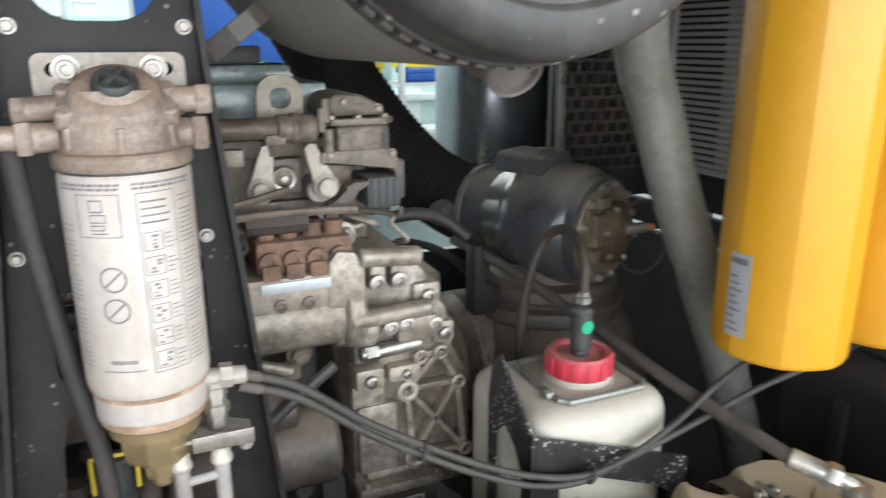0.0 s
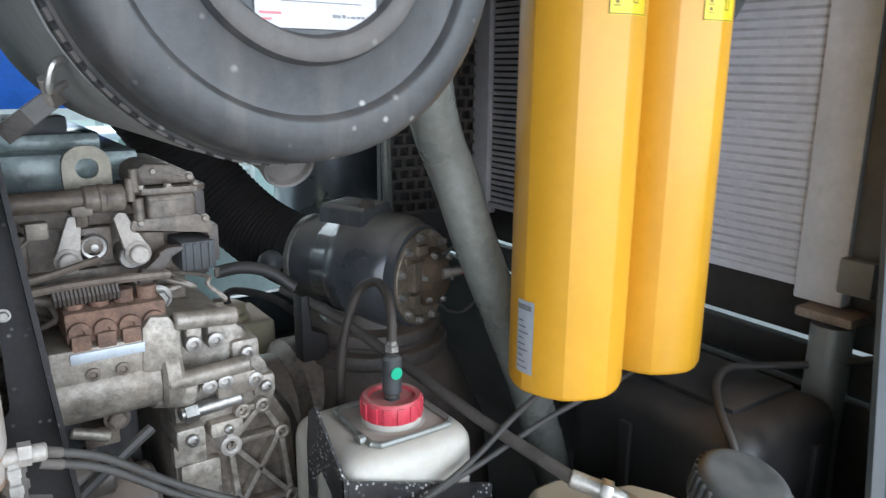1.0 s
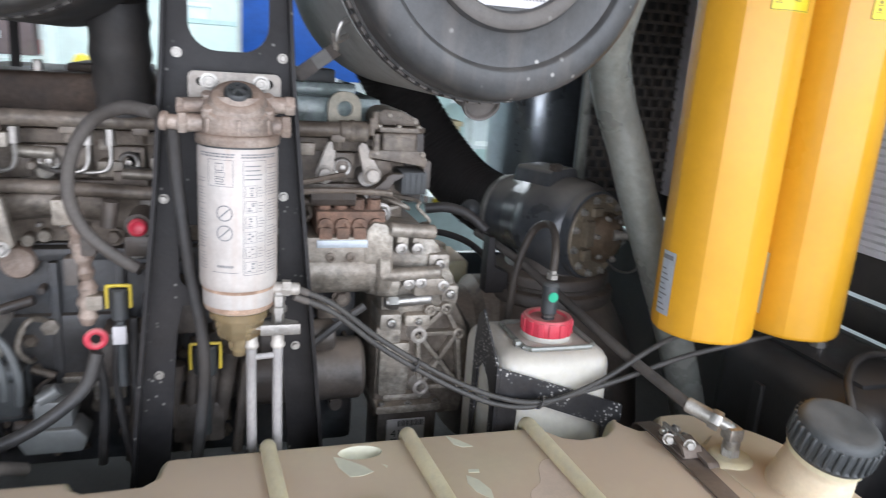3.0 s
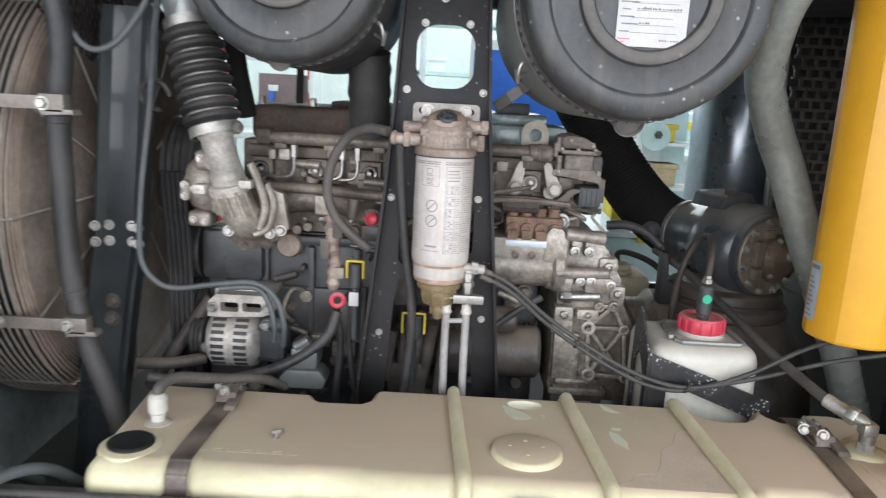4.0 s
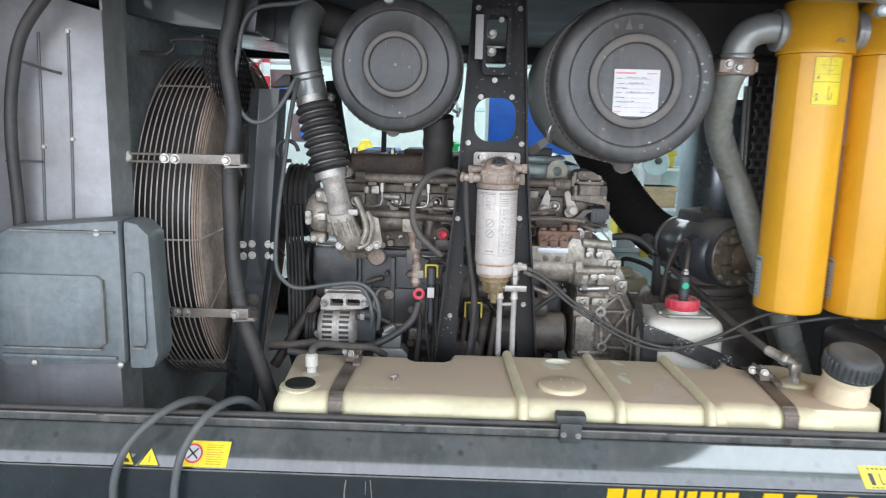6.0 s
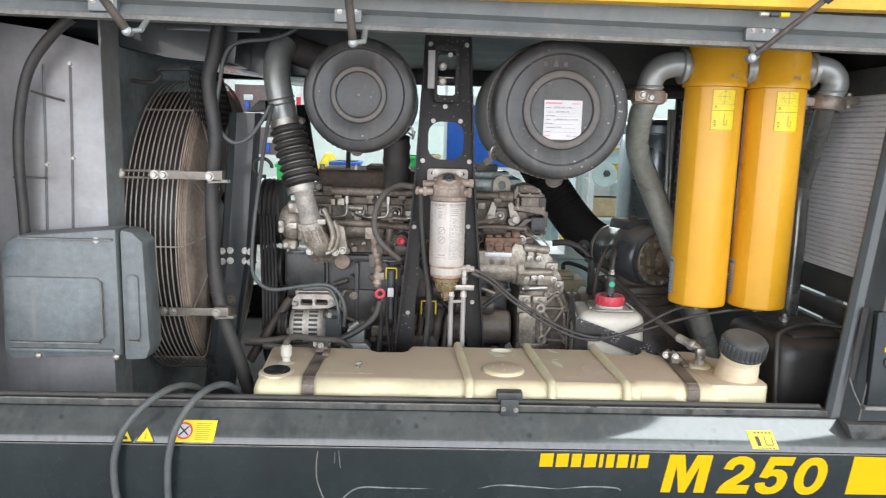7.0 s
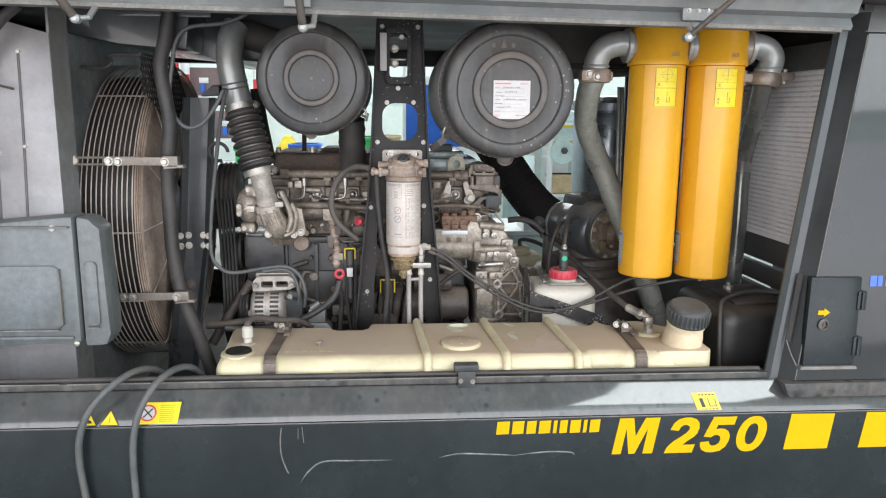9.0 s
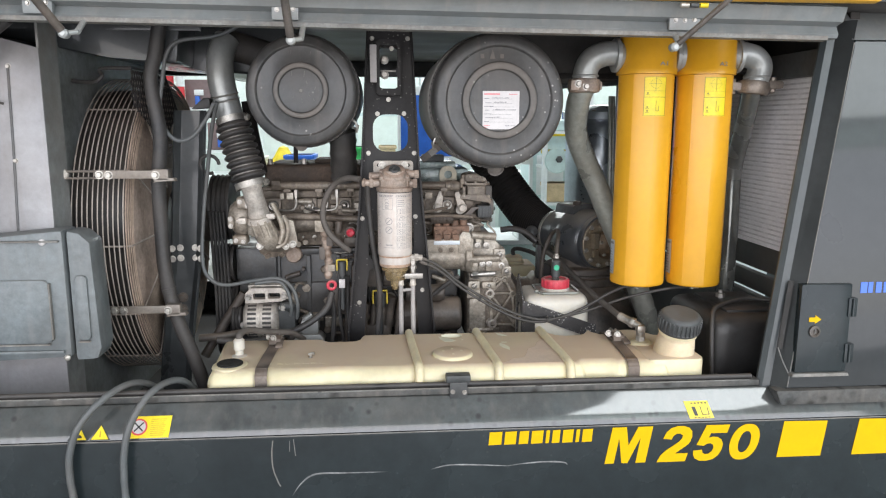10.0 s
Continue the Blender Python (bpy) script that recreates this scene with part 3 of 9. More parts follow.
top_beam = part("top_beam", bm, beam_paint, housing, "grey-black folded top beam over the hatch opening", 20)
bm = fresh()
rows = [[bm.verts.new((x, y, beam_z(x) + z)) for y, z in ((0.030, -0.006), (0.004, -0.004), (0.002, 0.006), (0.030, 0.004))] for x in (-2.3, -0.4, 0.6, 1.13)]
for a, b in zip(rows, rows[1:]):
    for k in range(4):
        bm.faces.new((a[k], a[(k + 1) % 4], b[(k + 1) % 4], b[k]))
part("beam_lip", bm, grey_edge, housing, "worn light edge of the beam")
for x, w in ((-0.245, 0.032), (-0.815, 0.034), (0.745, 0.040)):
    bm = fresh()
    box(bm, x - w, x + w, -0.004, 0.014, beam_z(x) + 0.010, beam_z(x) + 0.052, 0.003)
    hb = part("hinge_plate", bm, beam_paint, housing)
    bolts("screw", [(x - w * 0.6, -0.004, beam_z(x) + 0.034), (x, -0.004, beam_z(x) + 0.034), (x + w * 0.6, -0.004, beam_z(x) + 0.036)], (0, -1, 0), 0.0045, steel, hb)

# slanted post at the opening's end and the panel beyond it; the side leans inwards
def lean(bm, dx=0.0, dy=0.0):
    for v in bm.verts:
        h = v.co.z - 1.0
        v.co.x, v.co.y = min(XR, v.co.x + 0.12 * h + dx), v.co.y + 0.19 * h + dy


bm = fresh()
def quad_post(bm, lo, hi, y0, y1):
    vs = []
    for (xa, xb), z in ((lo, 0.985), (hi, 2.03)):
        vs.append([bm.verts.new((xa, y0 + 0.012, z)), bm.verts.new((xa + 0.012, y0, z)), bm.verts.new((xb, y0, z)), bm.verts.new((xb, y1, z)), bm.verts.new((xa, y1, z))])
    for k in range(5):
        bm.faces.new((vs[0][k], vs[0][(k + 1) % 5], vs[1][(k + 1) % 5], vs[1][k]))
    bm.faces.new(vs[0][::-1])
    bm.faces.new(vs[1])


quad_post(bm, (1.026, 1.060), (1.132, 1.168), 0.014, 0.034)
lean(bm, 0.02, 0.04)
part("post_edge", bm, post_paint, housing, "dusty grey door-frame edge", 20)
bm = fresh()
rows = [[bm.verts.new((xa, 0.066, z)), bm.verts.new((xb, 0.021, z)), bm.verts.new((xb + 0.004, 0.028, z)), bm.verts.new((xa + 0.012, 0.082, z))] for xa, xb, z in ((1.072, 1.112, 0.985), (1.180, 1.224, 2.02))]
for k in range(4):
    bm.faces.new((rows[0][k], rows[0][(k + 1) % 4], rows[1][(k + 1) % 4], rows[1][k]))
bm.faces.new(rows[0][::-1])
bm.faces.new(rows[1])
lean(bm)
part("corner_post", bm, band_black, housing, "slanted black corner face beside the door frame", 20)
bm = fresh()
tube(bm, [(1.1125, 0.0195, 0.995), (1.1650, 0.0195, 1.47), (1.2185, 0.0195, 1.955)], 0.0016, 6, 4)
lean(bm)
part("worn_corner", bm, grey_edge, housing, "pale worn corner edge")
# shade in the gap by the door, put in as a black strip
bm = fresh()
rows = [[bm.verts.new((xa, ya, z)), bm.verts.new((xb, yb, z)), bm.verts.new((xb, yb + 0.004, z)), bm.verts.new((xa, ya + 0.004, z))] for xa, ya, xb, yb, z in ((1.087, 0.0435, 1.096, 0.0335, 1.095), (1.104, 0.0455, 1.114, 0.0345, 1.284))]
for k in range(4):
    bm.faces.new((rows[0][k], rows[0][(k + 1) % 4], rows[1][(k + 1) % 4], rows[1][k]))
bm.faces.new(rows[0][::-1])
bm.faces.new(rows[1])
lean(bm)
part("door_gap", bm, rubber, housing, "black strip for the shaded gap beside the door")
bm = fresh()
prism(bm, [(1.114, 0.992), (1.222, 1.960), (XR, 1.960), (XR, 0.992)], "y", 0.020, 0.05, 0.002)
lean(bm)
right_panel = part("side_panel", bm, side_paint, housing, "glossy black side panel beside the hatch")
bm = fresh()
prism(bm, [(0.020, 1.963), (0.10, 2.06), (0.14, 2.06), (0.14, 1.963)], "x", 1.214, XR, 0.003)
lean(bm)
part("roof_chamfer", bm, beam_paint, housing, "slanted grey-black roof edge")
bm = fresh()
prism(bm, [(1.072, 0.990), (1.090, 0.948), (XR, 0.948), (XR, 0.990)], "y", 0.002, 0.05, 0.005)
part("rubber_ledge", bm, sill_dirt, housing, "dusty brown-black rubber ledge")
bm = fresh()
box(bm, 1.122, 1.272, 0.006, 0.03, 1.038, 1.281, 0.005)
lean(bm)
door = part("service_door", bm, panel_paint, housing, "small black service door with a key lock")
bm = fresh()
prism(bm, [(1.112, 1.028), (1.114, 1.037), (1.276, 1.037), (1.280, 1.028)], "y", 0.000, 0.022, 0.002)
lean(bm)
part("door_ledge", bm, grey_edge, door, "dusty ledge under the door")
bm = fresh()
tube(bm, [(1.110, 0.016, 1.035), (1.098, 0.030, 1.065), (1.088, 0.042, 1.098)], 0.0018, 6, 4)
lean(bm)
part("worn_corner", bm, grey_edge, door, "pale worn edge")
for z in (1.218, 1.092):
    bm = fresh()
    box(bm, 1.262, 1.288, 0.002, 0.022, z - 0.028, z + 0.024, 0.003)
    rod(bm, (1.275, 0.000, z - 0.026), (1.275, 0.000, z + 0.022), 0.004)
    lean(bm)
    part("hinge", bm, panel_paint, door)
bm = fresh()
lathe(bm, (1.168, 0.006, 1.152), (0, -1, 0), [(0.016, 0), (0.016, 0.006), (0.010, 0.008), (0.009, 0.003), (0, 0.003)], 20)
box(bm, 1.1665, 1.1695, 0.000, 0.004, 1.147, 1.157)
lean(bm)
part("lock", bm, cast_dark, door)
bm = fresh()
prism(bm, [(1.150, 1.178), (1.168, 1.178), (1.168, 1.173), (1.186, 1.184), (1.168, 1.196), (1.168, 1.190), (1.150, 1.190)], "y", 0.0042, 0.0056)
lean(bm)
part("arrow_sticker", bm, decal_yellow, door)
bm = fresh()
for k, (w, h) in enumerate(((0.020, 0.030), (0.014, 0.030), (0.017, 0.030), (0.012, 0.030), (0.014, 0.022), (0.014, 0.022))):
    x = 1.304 + 0.023 * k
    box(bm, x, x + w, 0.0185, 0.0198, 1.252, 1.252 + h)
lean(bm)
part("blue_lettering", bm, blue_print, housing, "blue printed bars of a fluid name")

# left post, and the panel beyond it
# paler than the other post: its bright reflection is put into the colour
bm = fresh()
prism(bm, [(-1.34, 1.0), (-1.34, 2.05), (-1.262, 2.05), (-1.245, 1.0)], "y", 0.02, 0.14, 0.006)
part("corner_post", bm, post_sheen, housing, "corner post with its bright reflection put into the grey")
bm = fresh()
prism(bm, [(-2.3, 0.992), (-2.3, 1.96), (-1.341, 1.96), (-1.341, 0.992)], "y", 0.020, 0.05, 0.004)
part("side_panel", bm, panel_paint, housing, "glossy black side panel")

# open lid above
bm = fresh()
prism(bm, [(-0.030, 2.045), (-0.052, 2.050), (-0.42, 2.96), (-0.40, 2.98), (-0.36, 2.96), (-0.005, 2.085)], "x", -1.5, 1.19, 0.004)
lid = part("lid", bm, beam_paint, housing, "raised hatch lid with a yellow edge")
bm = fresh()
prism(bm, [(-0.052, 2.020), (-0.078, 2.024), (-0.080, 2.070), (-0.056, 2.066), (-0.034, 2.040)], "x", -0.30, 1.21, 0.004)
part("lid_edge", bm, lid_yellow, lid, "yellow folded lid edge")
for x in (0.745,):
    for k in range(3):
        bm = fresh()
        rod(bm, (x - 0.036 + 0.024 * k, -0.060, beam_z(x) + 0.062), (x - 0.016 + 0.024 * k, -0.060, beam_z(x) + 0.062), 0.006, seg=10)
        part("hinge_knuckle", bm, (zinc, cap_black, sticker_yellow)[k], lid)

# gas struts
for pts in (((-0.741, -0.05, 1.928), (-0.86, -0.22, 2.16)), ((-0.228, -0.05, 1.918), (-0.244, -0.22, 2.20)), ((0.703, -0.05, 1.912), (0.93, -0.22, 2.15))):
    st = thing("gas_strut", "thin dark gas strut holding the raised hatch lid", "gas strut", pts[0], "lid struts")
    a, b = Vector(pts[0]), Vector(pts[1])
    bm = fresh()
    rod(bm, a.lerp(b, 0.03), a.lerp(b, 0.55), 0.007 if pts[0][0] > 0 else 0.010)
    part("rod", bm, cast_dark, st)
    bm = fresh()
    rod(bm, a.lerp(b, 0.5), b, 0.013, edge=0.002)
    part("cylinder", bm, black_paint, st)
    bm = fresh()
    lathe(bm, a + Vector((0, 0.012, 0)), (0, -1, 0), [(0, 0), (0.011, 0), (0.011, 0.02), (0.006, 0.024), (0, 0.024)], 14)
    rod(bm, a, a + Vector((0.022, 0.02, 0.006)), 0.006)
    rod(bm, a + Vector((0.022, 0.02, 0.006)), (a.x + 0.024, 0.02, beam_z(a.x) + 0.004), 0.007)
    part("ball_end", bm, silver_pipe, st, "worn metal ball end")

# ---------------------------------------------------------------- lettering and stickers on the housing
dec = thing("side_lettering", "yellow model lettering and blocks on the black panel", "lettering", (0.6, -0.001, 0.8))
x = 0.262
for w in (0.043, 0.040, 0.034, 0.040, 0.018, 0.029, 0.037, 0.018, 0.036):
    bm = fresh()
    prism(bm, [(x, 0.861), (x + 0.003, 0.898), (x + w - 0.005, 0.899), (x + w - 0.008, 0.862)], "y", -0.0016, -0.0006)
    part("letter_block", bm, decal_yellow, dec)
    x += w
bm = fresh()
prism(bm, [(0.588, 0.794), (0.607, 0.900), (0.647, 0.900), (0.654, 0.846), (0.680, 0.900), (0.722, 0.900), (0.704, 0.794), (0.676, 0.794), (0.688, 0.868), (0.653, 0.794), (0.636, 0.794), (0.627, 0.868), (0.614, 0.794)], "y", -0.0016, -0.0006)
part("model_letter", bm, decal_yellow, dec)


def figure(x0, w, outline, hole=()):
    """One heavy slanted figure, its outline given in a unit box w wide."""
    def at(u, v):
        return (x0 + u * w + 0.021 * v, 0.793 + v * 0.105)
    bm = fresh()
    if hole:
        plate_hole(bm, [at(*p) for p in outline], [[at(*p) for p in hole]], "y", -0.0016, -0.0006)
    else:
        prism(bm, [at(*p) for p in outline], "y", -0.0016, -0.0006)
    part("model_figure", bm, decal_yellow, dec)


def oval(ru, rv):
    return [(0.5 + ru * math.copysign(abs(math.cos(a)) ** 0.85, math.cos(a)), 0.495 + rv * math.sin(a)) for a in [2 * math.pi * k / 32 for k in range(32)]]


figure(0.737, 0.084, [(0, 0), (0.97, 0), (1.0, 0.23), (0.56, 0.23), (0.70, 0.33), (0.88, 0.44), (0.98, 0.55), (1.0, 0.70), (0.95, 0.85), (0.82, 0.95), (0.62, 1.0), (0.40, 1.0), (0.21, 0.95), (0.08, 0.84), (0.02, 0.66),
                      (0.31, 0.63), (0.35, 0.73), (0.44, 0.79), (0.56, 0.79), (0.66, 0.74), (0.67, 0.66), (0.60, 0.57), (0.44, 0.46), (0.22, 0.33), (0.07, 0.19)])
figure(0.836, 0.084, [(0.22, 1.0), (1.03, 1.0), (1.0, 0.77), (0.44, 0.77), (0.41, 0.645), (0.54, 0.67), (0.72, 0.655), (0.87, 0.58), (0.96, 0.45), (0.96, 0.29), (0.89, 0.14), (0.74, 0.03), (0.50, -0.01), (0.28, 0.0), (0.10, 0.07), (0.01, 0.18), (-0.01, 0.29),
                      (0.28, 0.31), (0.32, 0.23), (0.42, 0.18), (0.54, 0.19), (0.64, 0.26), (0.66, 0.36), (0.61, 0.45), (0.50, 0.49), (0.39, 0.475), (0.31, 0.42), (0.05, 0.45)])
figure(0.936, 0.084, oval(0.50, 0.505), oval(0.205, 0.30))
for x0 in (1.086, 1.309):
    bm = fresh()
    prism(bm, [(x0, 0.795), (x0 + 0.015, 0.902), (x0 + 0.143, 0.900), (x0 + 0.130, 0.795)], "y", -0.0016, -0.0006)
    part("yellow_block", bm, decal_yellow, dec)


def on_band(x, u, h=0.0008):
    """A place on the slanted band: u metres up the slope, h proud of it."""
    d = Vector((0, 0.051, 0.078)).normalized()
    n = Vector((0, -0.078, 0.051)).normalized()
    return Vector((x, 0.001, 0.909)) + d * u + n * h


def band_patch(bm, pts, h=0.0012):
    lo = [bm.verts.new(on_band(x, u, 0.0002)) for x, u in pts]
    hi = [bm.verts.new(on_band(x, u, h)) for x, u in pts]
    n = len(pts)
    bm.faces.new(hi)
    for k in range(n):
        bm.faces.new((lo[k], lo[(k + 1) % n], hi[(k + 1) % n], hi[k]))


for x0 in (-0.842, -0.786):
    tri = thing("warning_triangle", "yellow warning triangle sticker with a black edge", "sticker", on_band(x0, 0), "warning triangles")
    bm = fresh()
    band_patch(bm, [(x0, 0.002), (x0 + 0.052, 0.002), (x0 + 0.026, 0.044)], 0.0009)
    part("border", bm, sticker_black, tri)
    bm = fresh()
    band_patch(bm, [(x0 + 0.004, 0.0042), (x0 + 0.048, 0.0042), (x0 + 0.026, 0.0405)], 0.0016)
    part("face", bm, sticker_yellow, tri)
    bm = fresh()
    band_patch(bm, [(x0 + 0.015, 0.009), (x0 + 0.038, 0.009), (x0 + 0.034, 0.016), (x0 + 0.026, 0.019), (x0 + 0.018, 0.015)] if x0 < -0.8 else [(x0 + 0.024, 0.010), (x0 + 0.028, 0.010), (x0 + 0.027, 0.026), (x0 + 0.025, 0.026)], 0.0022)
    part("symbol", bm, sticker_black if x0 < -0.8 else mat("faded_print", (0.55, 0.36, 0.03), 0.5), tri)
warn = thing("prohibition_sticker", "yellow notice sticker with a red prohibition ring", "sticker", on_band(-0.69, 0))
bm = fresh()
band_patch(bm, [(-0.694, 0.004), (-0.586, 0.004), (-0.581, 0.061), (-0.690, 0.061)], 0.0009)
part("face", bm, sticker_yellow, warn)
bm = fresh()
cx, cu = -0.664, 0.033
band_patch(bm, [(cx + 0.022 * math.cos(2 * math.pi * k / 24), cu + 0.022 * math.sin(2 * math.pi * k / 24)) for k in range(24)], 0.0014)
part("red_ring", bm, sticker_red, warn)
bm = fresh()
band_patch(bm, [(cx + 0.0175 * math.cos(2 * math.pi * k / 24), cu + 0.0175 * math.sin(2 * math.pi * k / 24)) for k in range(24)], 0.0019)
part("white_disc", bm, sticker_white, warn)
bm = fresh()
for a in (45, 135):
    c, s_ = math.cos(radians(a)), math.sin(radians(a))
    band_patch(bm, [(cx + c * 0.016 - s_ * 0.0018, cu + s_ * 0.016 + c * 0.0018), (cx - c * 0.016 - s_ * 0.0018, cu - s_ * 0.016 + c * 0.0018), (cx - c * 0.016 + s_ * 0.0018, cu - s_ * 0.016 - c * 0.0018), (cx + c * 0.016 + s_ * 0.0018, cu + s_ * 0.016 - c * 0.0018)], 0.0024)
part("symbol", bm, sticker_black, warn)
bm = fresh()
for k in range(9):
    u = 0.010 + 0.0052 * k
    band_patch(bm, [(-0.634, u), (-0.600 + 0.008 * ((k * 7) % 3) / 3, u), (-0.600 + 0.008 * ((k * 7) % 3) / 3, u + 0.0014), (-0.634, u + 0.0014)], 0.0014)
part("printed_lines", bm, mat("ochre_print", (0.45, 0.27, 0.02), 0.5), warn)
fuelst = thing("fuel_sticker", "small yellow fuel-type sticker on the slanted band", "sticker", on_band(0.86, 0))
bm = fresh()
band_patch(bm, [(0.829, 0.008), (0.899, 0.008), (0.887, 0.057), (0.818, 0.057)], 0.0010)
part("face", bm, sticker_yellow, fuelst)
bm = fresh()
band_patch(bm, [(0.844, 0.016), (0.854, 0.016), (0.848, 0.041), (0.838, 0.041)], 0.0016)
for k in range(5):
    band_patch(bm, [(0.838 + 0.010 * k, 0.049), (0.843 + 0.010 * k, 0.049), (0.842 + 0.010 * k, 0.0525), (0.837 + 0.010 * k, 0.0525)], 0.0016)
    band_patch(bm, [(0.842 + 0.010 * k, 0.010), (0.849 + 0.010 * k, 0.010), (0.849 + 0.010 * k, 0.012), (0.842 + 0.010 * k, 0.012)], 0.0016)
band_patch(bm, [(0.866, 0.018), (0.886, 0.018), (0.886, 0.020), (0.866, 0.020)], 0.0016)
band_patch(bm, [(0.866, 0.018), (0.868, 0.018), (0.864, 0.042), (0.862, 0.042)], 0.0016)
band_patch(bm, [(0.885, 0.018), (0.887, 0.018), (0.884, 0.038), (0.882, 0.038)], 0.0016)
part("symbol", bm, sticker_black, fuelst)

# scratches and scuffs on the lower panel
bm = fresh()
tube(bm, [(-0.316, -0.0004, 0.895), (-0.320, -0.0004, 0.86), (-0.318, -0.0004, 0.815), (-0.306, -0.0004, 0.776), (-0.300, -0.0004, 0.764)], 0.0018, 6, 6)
tube(bm, [(-0.262, -0.0002, 0.897), (-0.258, -0.0002, 0.85)], 0.0010, 6, 4)
tube(bm, [(-0.272, -0.0002, 0.893), (-0.273, -0.0002, 0.862)], 0.0008, 6, 4)
part("scratch", bm, grey_edge, lower_panel, "pale scratch in the paint")
bm = fresh()
for pts in ([(-0.275, 0.727), (-0.245, 0.770), (-0.205, 0.795), (-0.12, 0.795), (0.0, 0.794)], [(0.10, 0.796), (0.16, 0.807), (0.25, 0.803), (0.33, 0.797)], [(0.30, 0.797), (0.40, 0.806), (0.47, 0.803), (0.485, 0.793)]):
    tube(bm, [(x, 0.0008, z) for x, z in pts], 0.0022, 6, 6, radii=lambda t: 0.3 + 0.9 * math.sin(math.pi * t))
part("press_crease", bm, mat("scuffed_paint", (0.22, 0.22, 0.22), 0.5, 0, 0.3, 30, 0.1), lower_panel, "scuffed pressed crease")

# ---------------------------------------------------------------- cables hanging over the sill
for x, pts in ((-0.82, [(-0.64, 0.22, 0.94), (-0.67, 0.13, 1.015), (-0.705, 0.07, 1.036), (-0.752, 0.01, 1.015), (-0.800, -0.018, 0.960), (-0.826, -0.024, 0.89), (-0.832, -0.022, 0.82), (-0.826, -0.020, 0.74), (-0.80, -0.03, 0.5), (-0.79, -0.05, 0.25)]),
               (-0.69, [(-0.55, 0.21, 0.94), (-0.57, 0.13, 1.018), (-0.600, 0.07, 1.040), (-0.636, 0.01, 1.022), (-0.672, -0.020, 0.960), (-0.690, -0.026, 0.89), (-0.696, -0.024, 0.82), (-0.697, -0.020, 0.74), (-0.69, -0.03, 0.5), (-0.68, -0.05, 0.25)])):
    bm = fresh()
    tube(bm, pts, 0.0092, 14, 8)
    ob = part("hanging_hose", bm, grey_cable)
    tagged(ob, "thin grey hose hanging over the sill and panel", "hose", "hoses over the sill")


# ---------------------------------------------------------------- fuel tank
def fuel_tank():
    tank = thing("fuel_tank", "cream translucent plastic fuel tank with dusty ribbed top", "fuel tank", (0.2, 0.25, 0.68))
    # front side with its moulded pads, then round the lobed rear side
    outline = [(-0.506, 0.112), (-0.494, 0.094), (-0.482, 0.088), (-0.388, 0.088), (-0.378, 0.098), (-0.336, 0.098), (-0.325, 0.087), (-0.184, 0.086), (-0.174, 0.093), (-0.086, 0.093), (-0.076, 0.086),
               (0.046, 0.085), (0.060, 0.090), (0.30, 0.088), (0.540, 0.087), (0.549, 0.092), (0.556, 0.104), (0.630, 0.104), (0.642, 0.090), (0.668, 0.089), (0.676, 0.098), (0.712, 0.098), (0.722, 0.088), (0.786, 0.088),
               (0.796, 0.094), (0.802, 0.108), (0.878, 0.108), (0.896, 0.114), (0.905, 0.130), (0.905, 0.270), (0.898, 0.300), (0.872, 0.345), (0.832, 0.404), (0.812, 0.422), (0.788, 0.432), (0.745, 0.432), (0.728, 0.424), (0.712, 0.400), (0.698, 0.386),
               (0.684, 0.388), (0.672, 0.404), (0.662, 0.428), (0.650, 0.434), (0.638, 0.428), (0.622, 0.398), (0.605, 0.384), (0.562, 0.380), (0.542, 0.388), (0.524, 0.412), (0.500, 0.430), (0.28, 0.434), (-0.070, 0.434), (-0.088, 0.430),
               (-0.097, 0.418), (-0.104, 0.378), (-0.112, 0.370), (-0.186, 0.368), (-0.194, 0.376), (-0.200, 0.392), (-0.212, 0.398), (-0.480, 0.404), (-0.508, 0.398), (-0.520, 0.380)]
    bm = fresh()

    def loop(z, inset):
        out = []
        n = len(outline)
        for k in range(n):
            p, a, b = Vector(outline[k]), Vector(outline[k - 1]), Vector(outline[(k + 1) % n])
            t = (b - a).normalized()
            soft = inset * (1.0 if p.y < 0.2 else 0.55)
            out.append(bm.verts.new((p.x - t.y * soft, p.y + t.x * soft, z)))
        return out
    loops = [loop(0.70, 0.0), loop(1.012, 0.0), loop(1.024, 0.0015), loop(1.034, 0.005), loop(1.042, 0.010), loop(1.048, 0.016), loop(1.052, 0.023), loop(1.0543, 0.030), loop(1.0548, 0.036)]
    for a, b in zip(loops, loops[1:]):
        for k in range(len(a)):
            bm.faces.new((a[k], a[(k + 1) % len(a)], b[(k + 1) % len(a)], b[k]))
    bm.faces.new(loops[0][::-1])
    # the top goes round a moulded oval pocket at the rear edge
    px, py, rx, ry = 0.196, 0.389, 0.034, 0.019
    rims = []
    for q, dz in ((1.0, 0.0), (0.93, -0.003), (0.86, -0.011), (0.74, -0.017), (0.5, -0.020)):
        rims.append([bm.verts.new((px + rx * q * math.cos(2 * math.pi * k / 28), py + ry * q * math.sin(2 * math.pi * k / 28) + 0.004 * (1 - q), 1.0548 + dz)) for k in range(28)])
    edges = []
    for lo in (loops[-1], rims[0]):
        for k in range(len(lo)):
            e = bm.edges.get((lo[k], lo[(k + 1) % len(lo)]))
            edges.append(e or bm.edges.new((lo[k], lo[(k + 1) % len(lo)])))
    bmesh.ops.triangle_fill(bm, use_beauty=True, use_dissolve=False, edges=edges)
    shell = part("shell", bm, tank_plastic, tank, "", 50)
    bm = fresh()
    rims = []
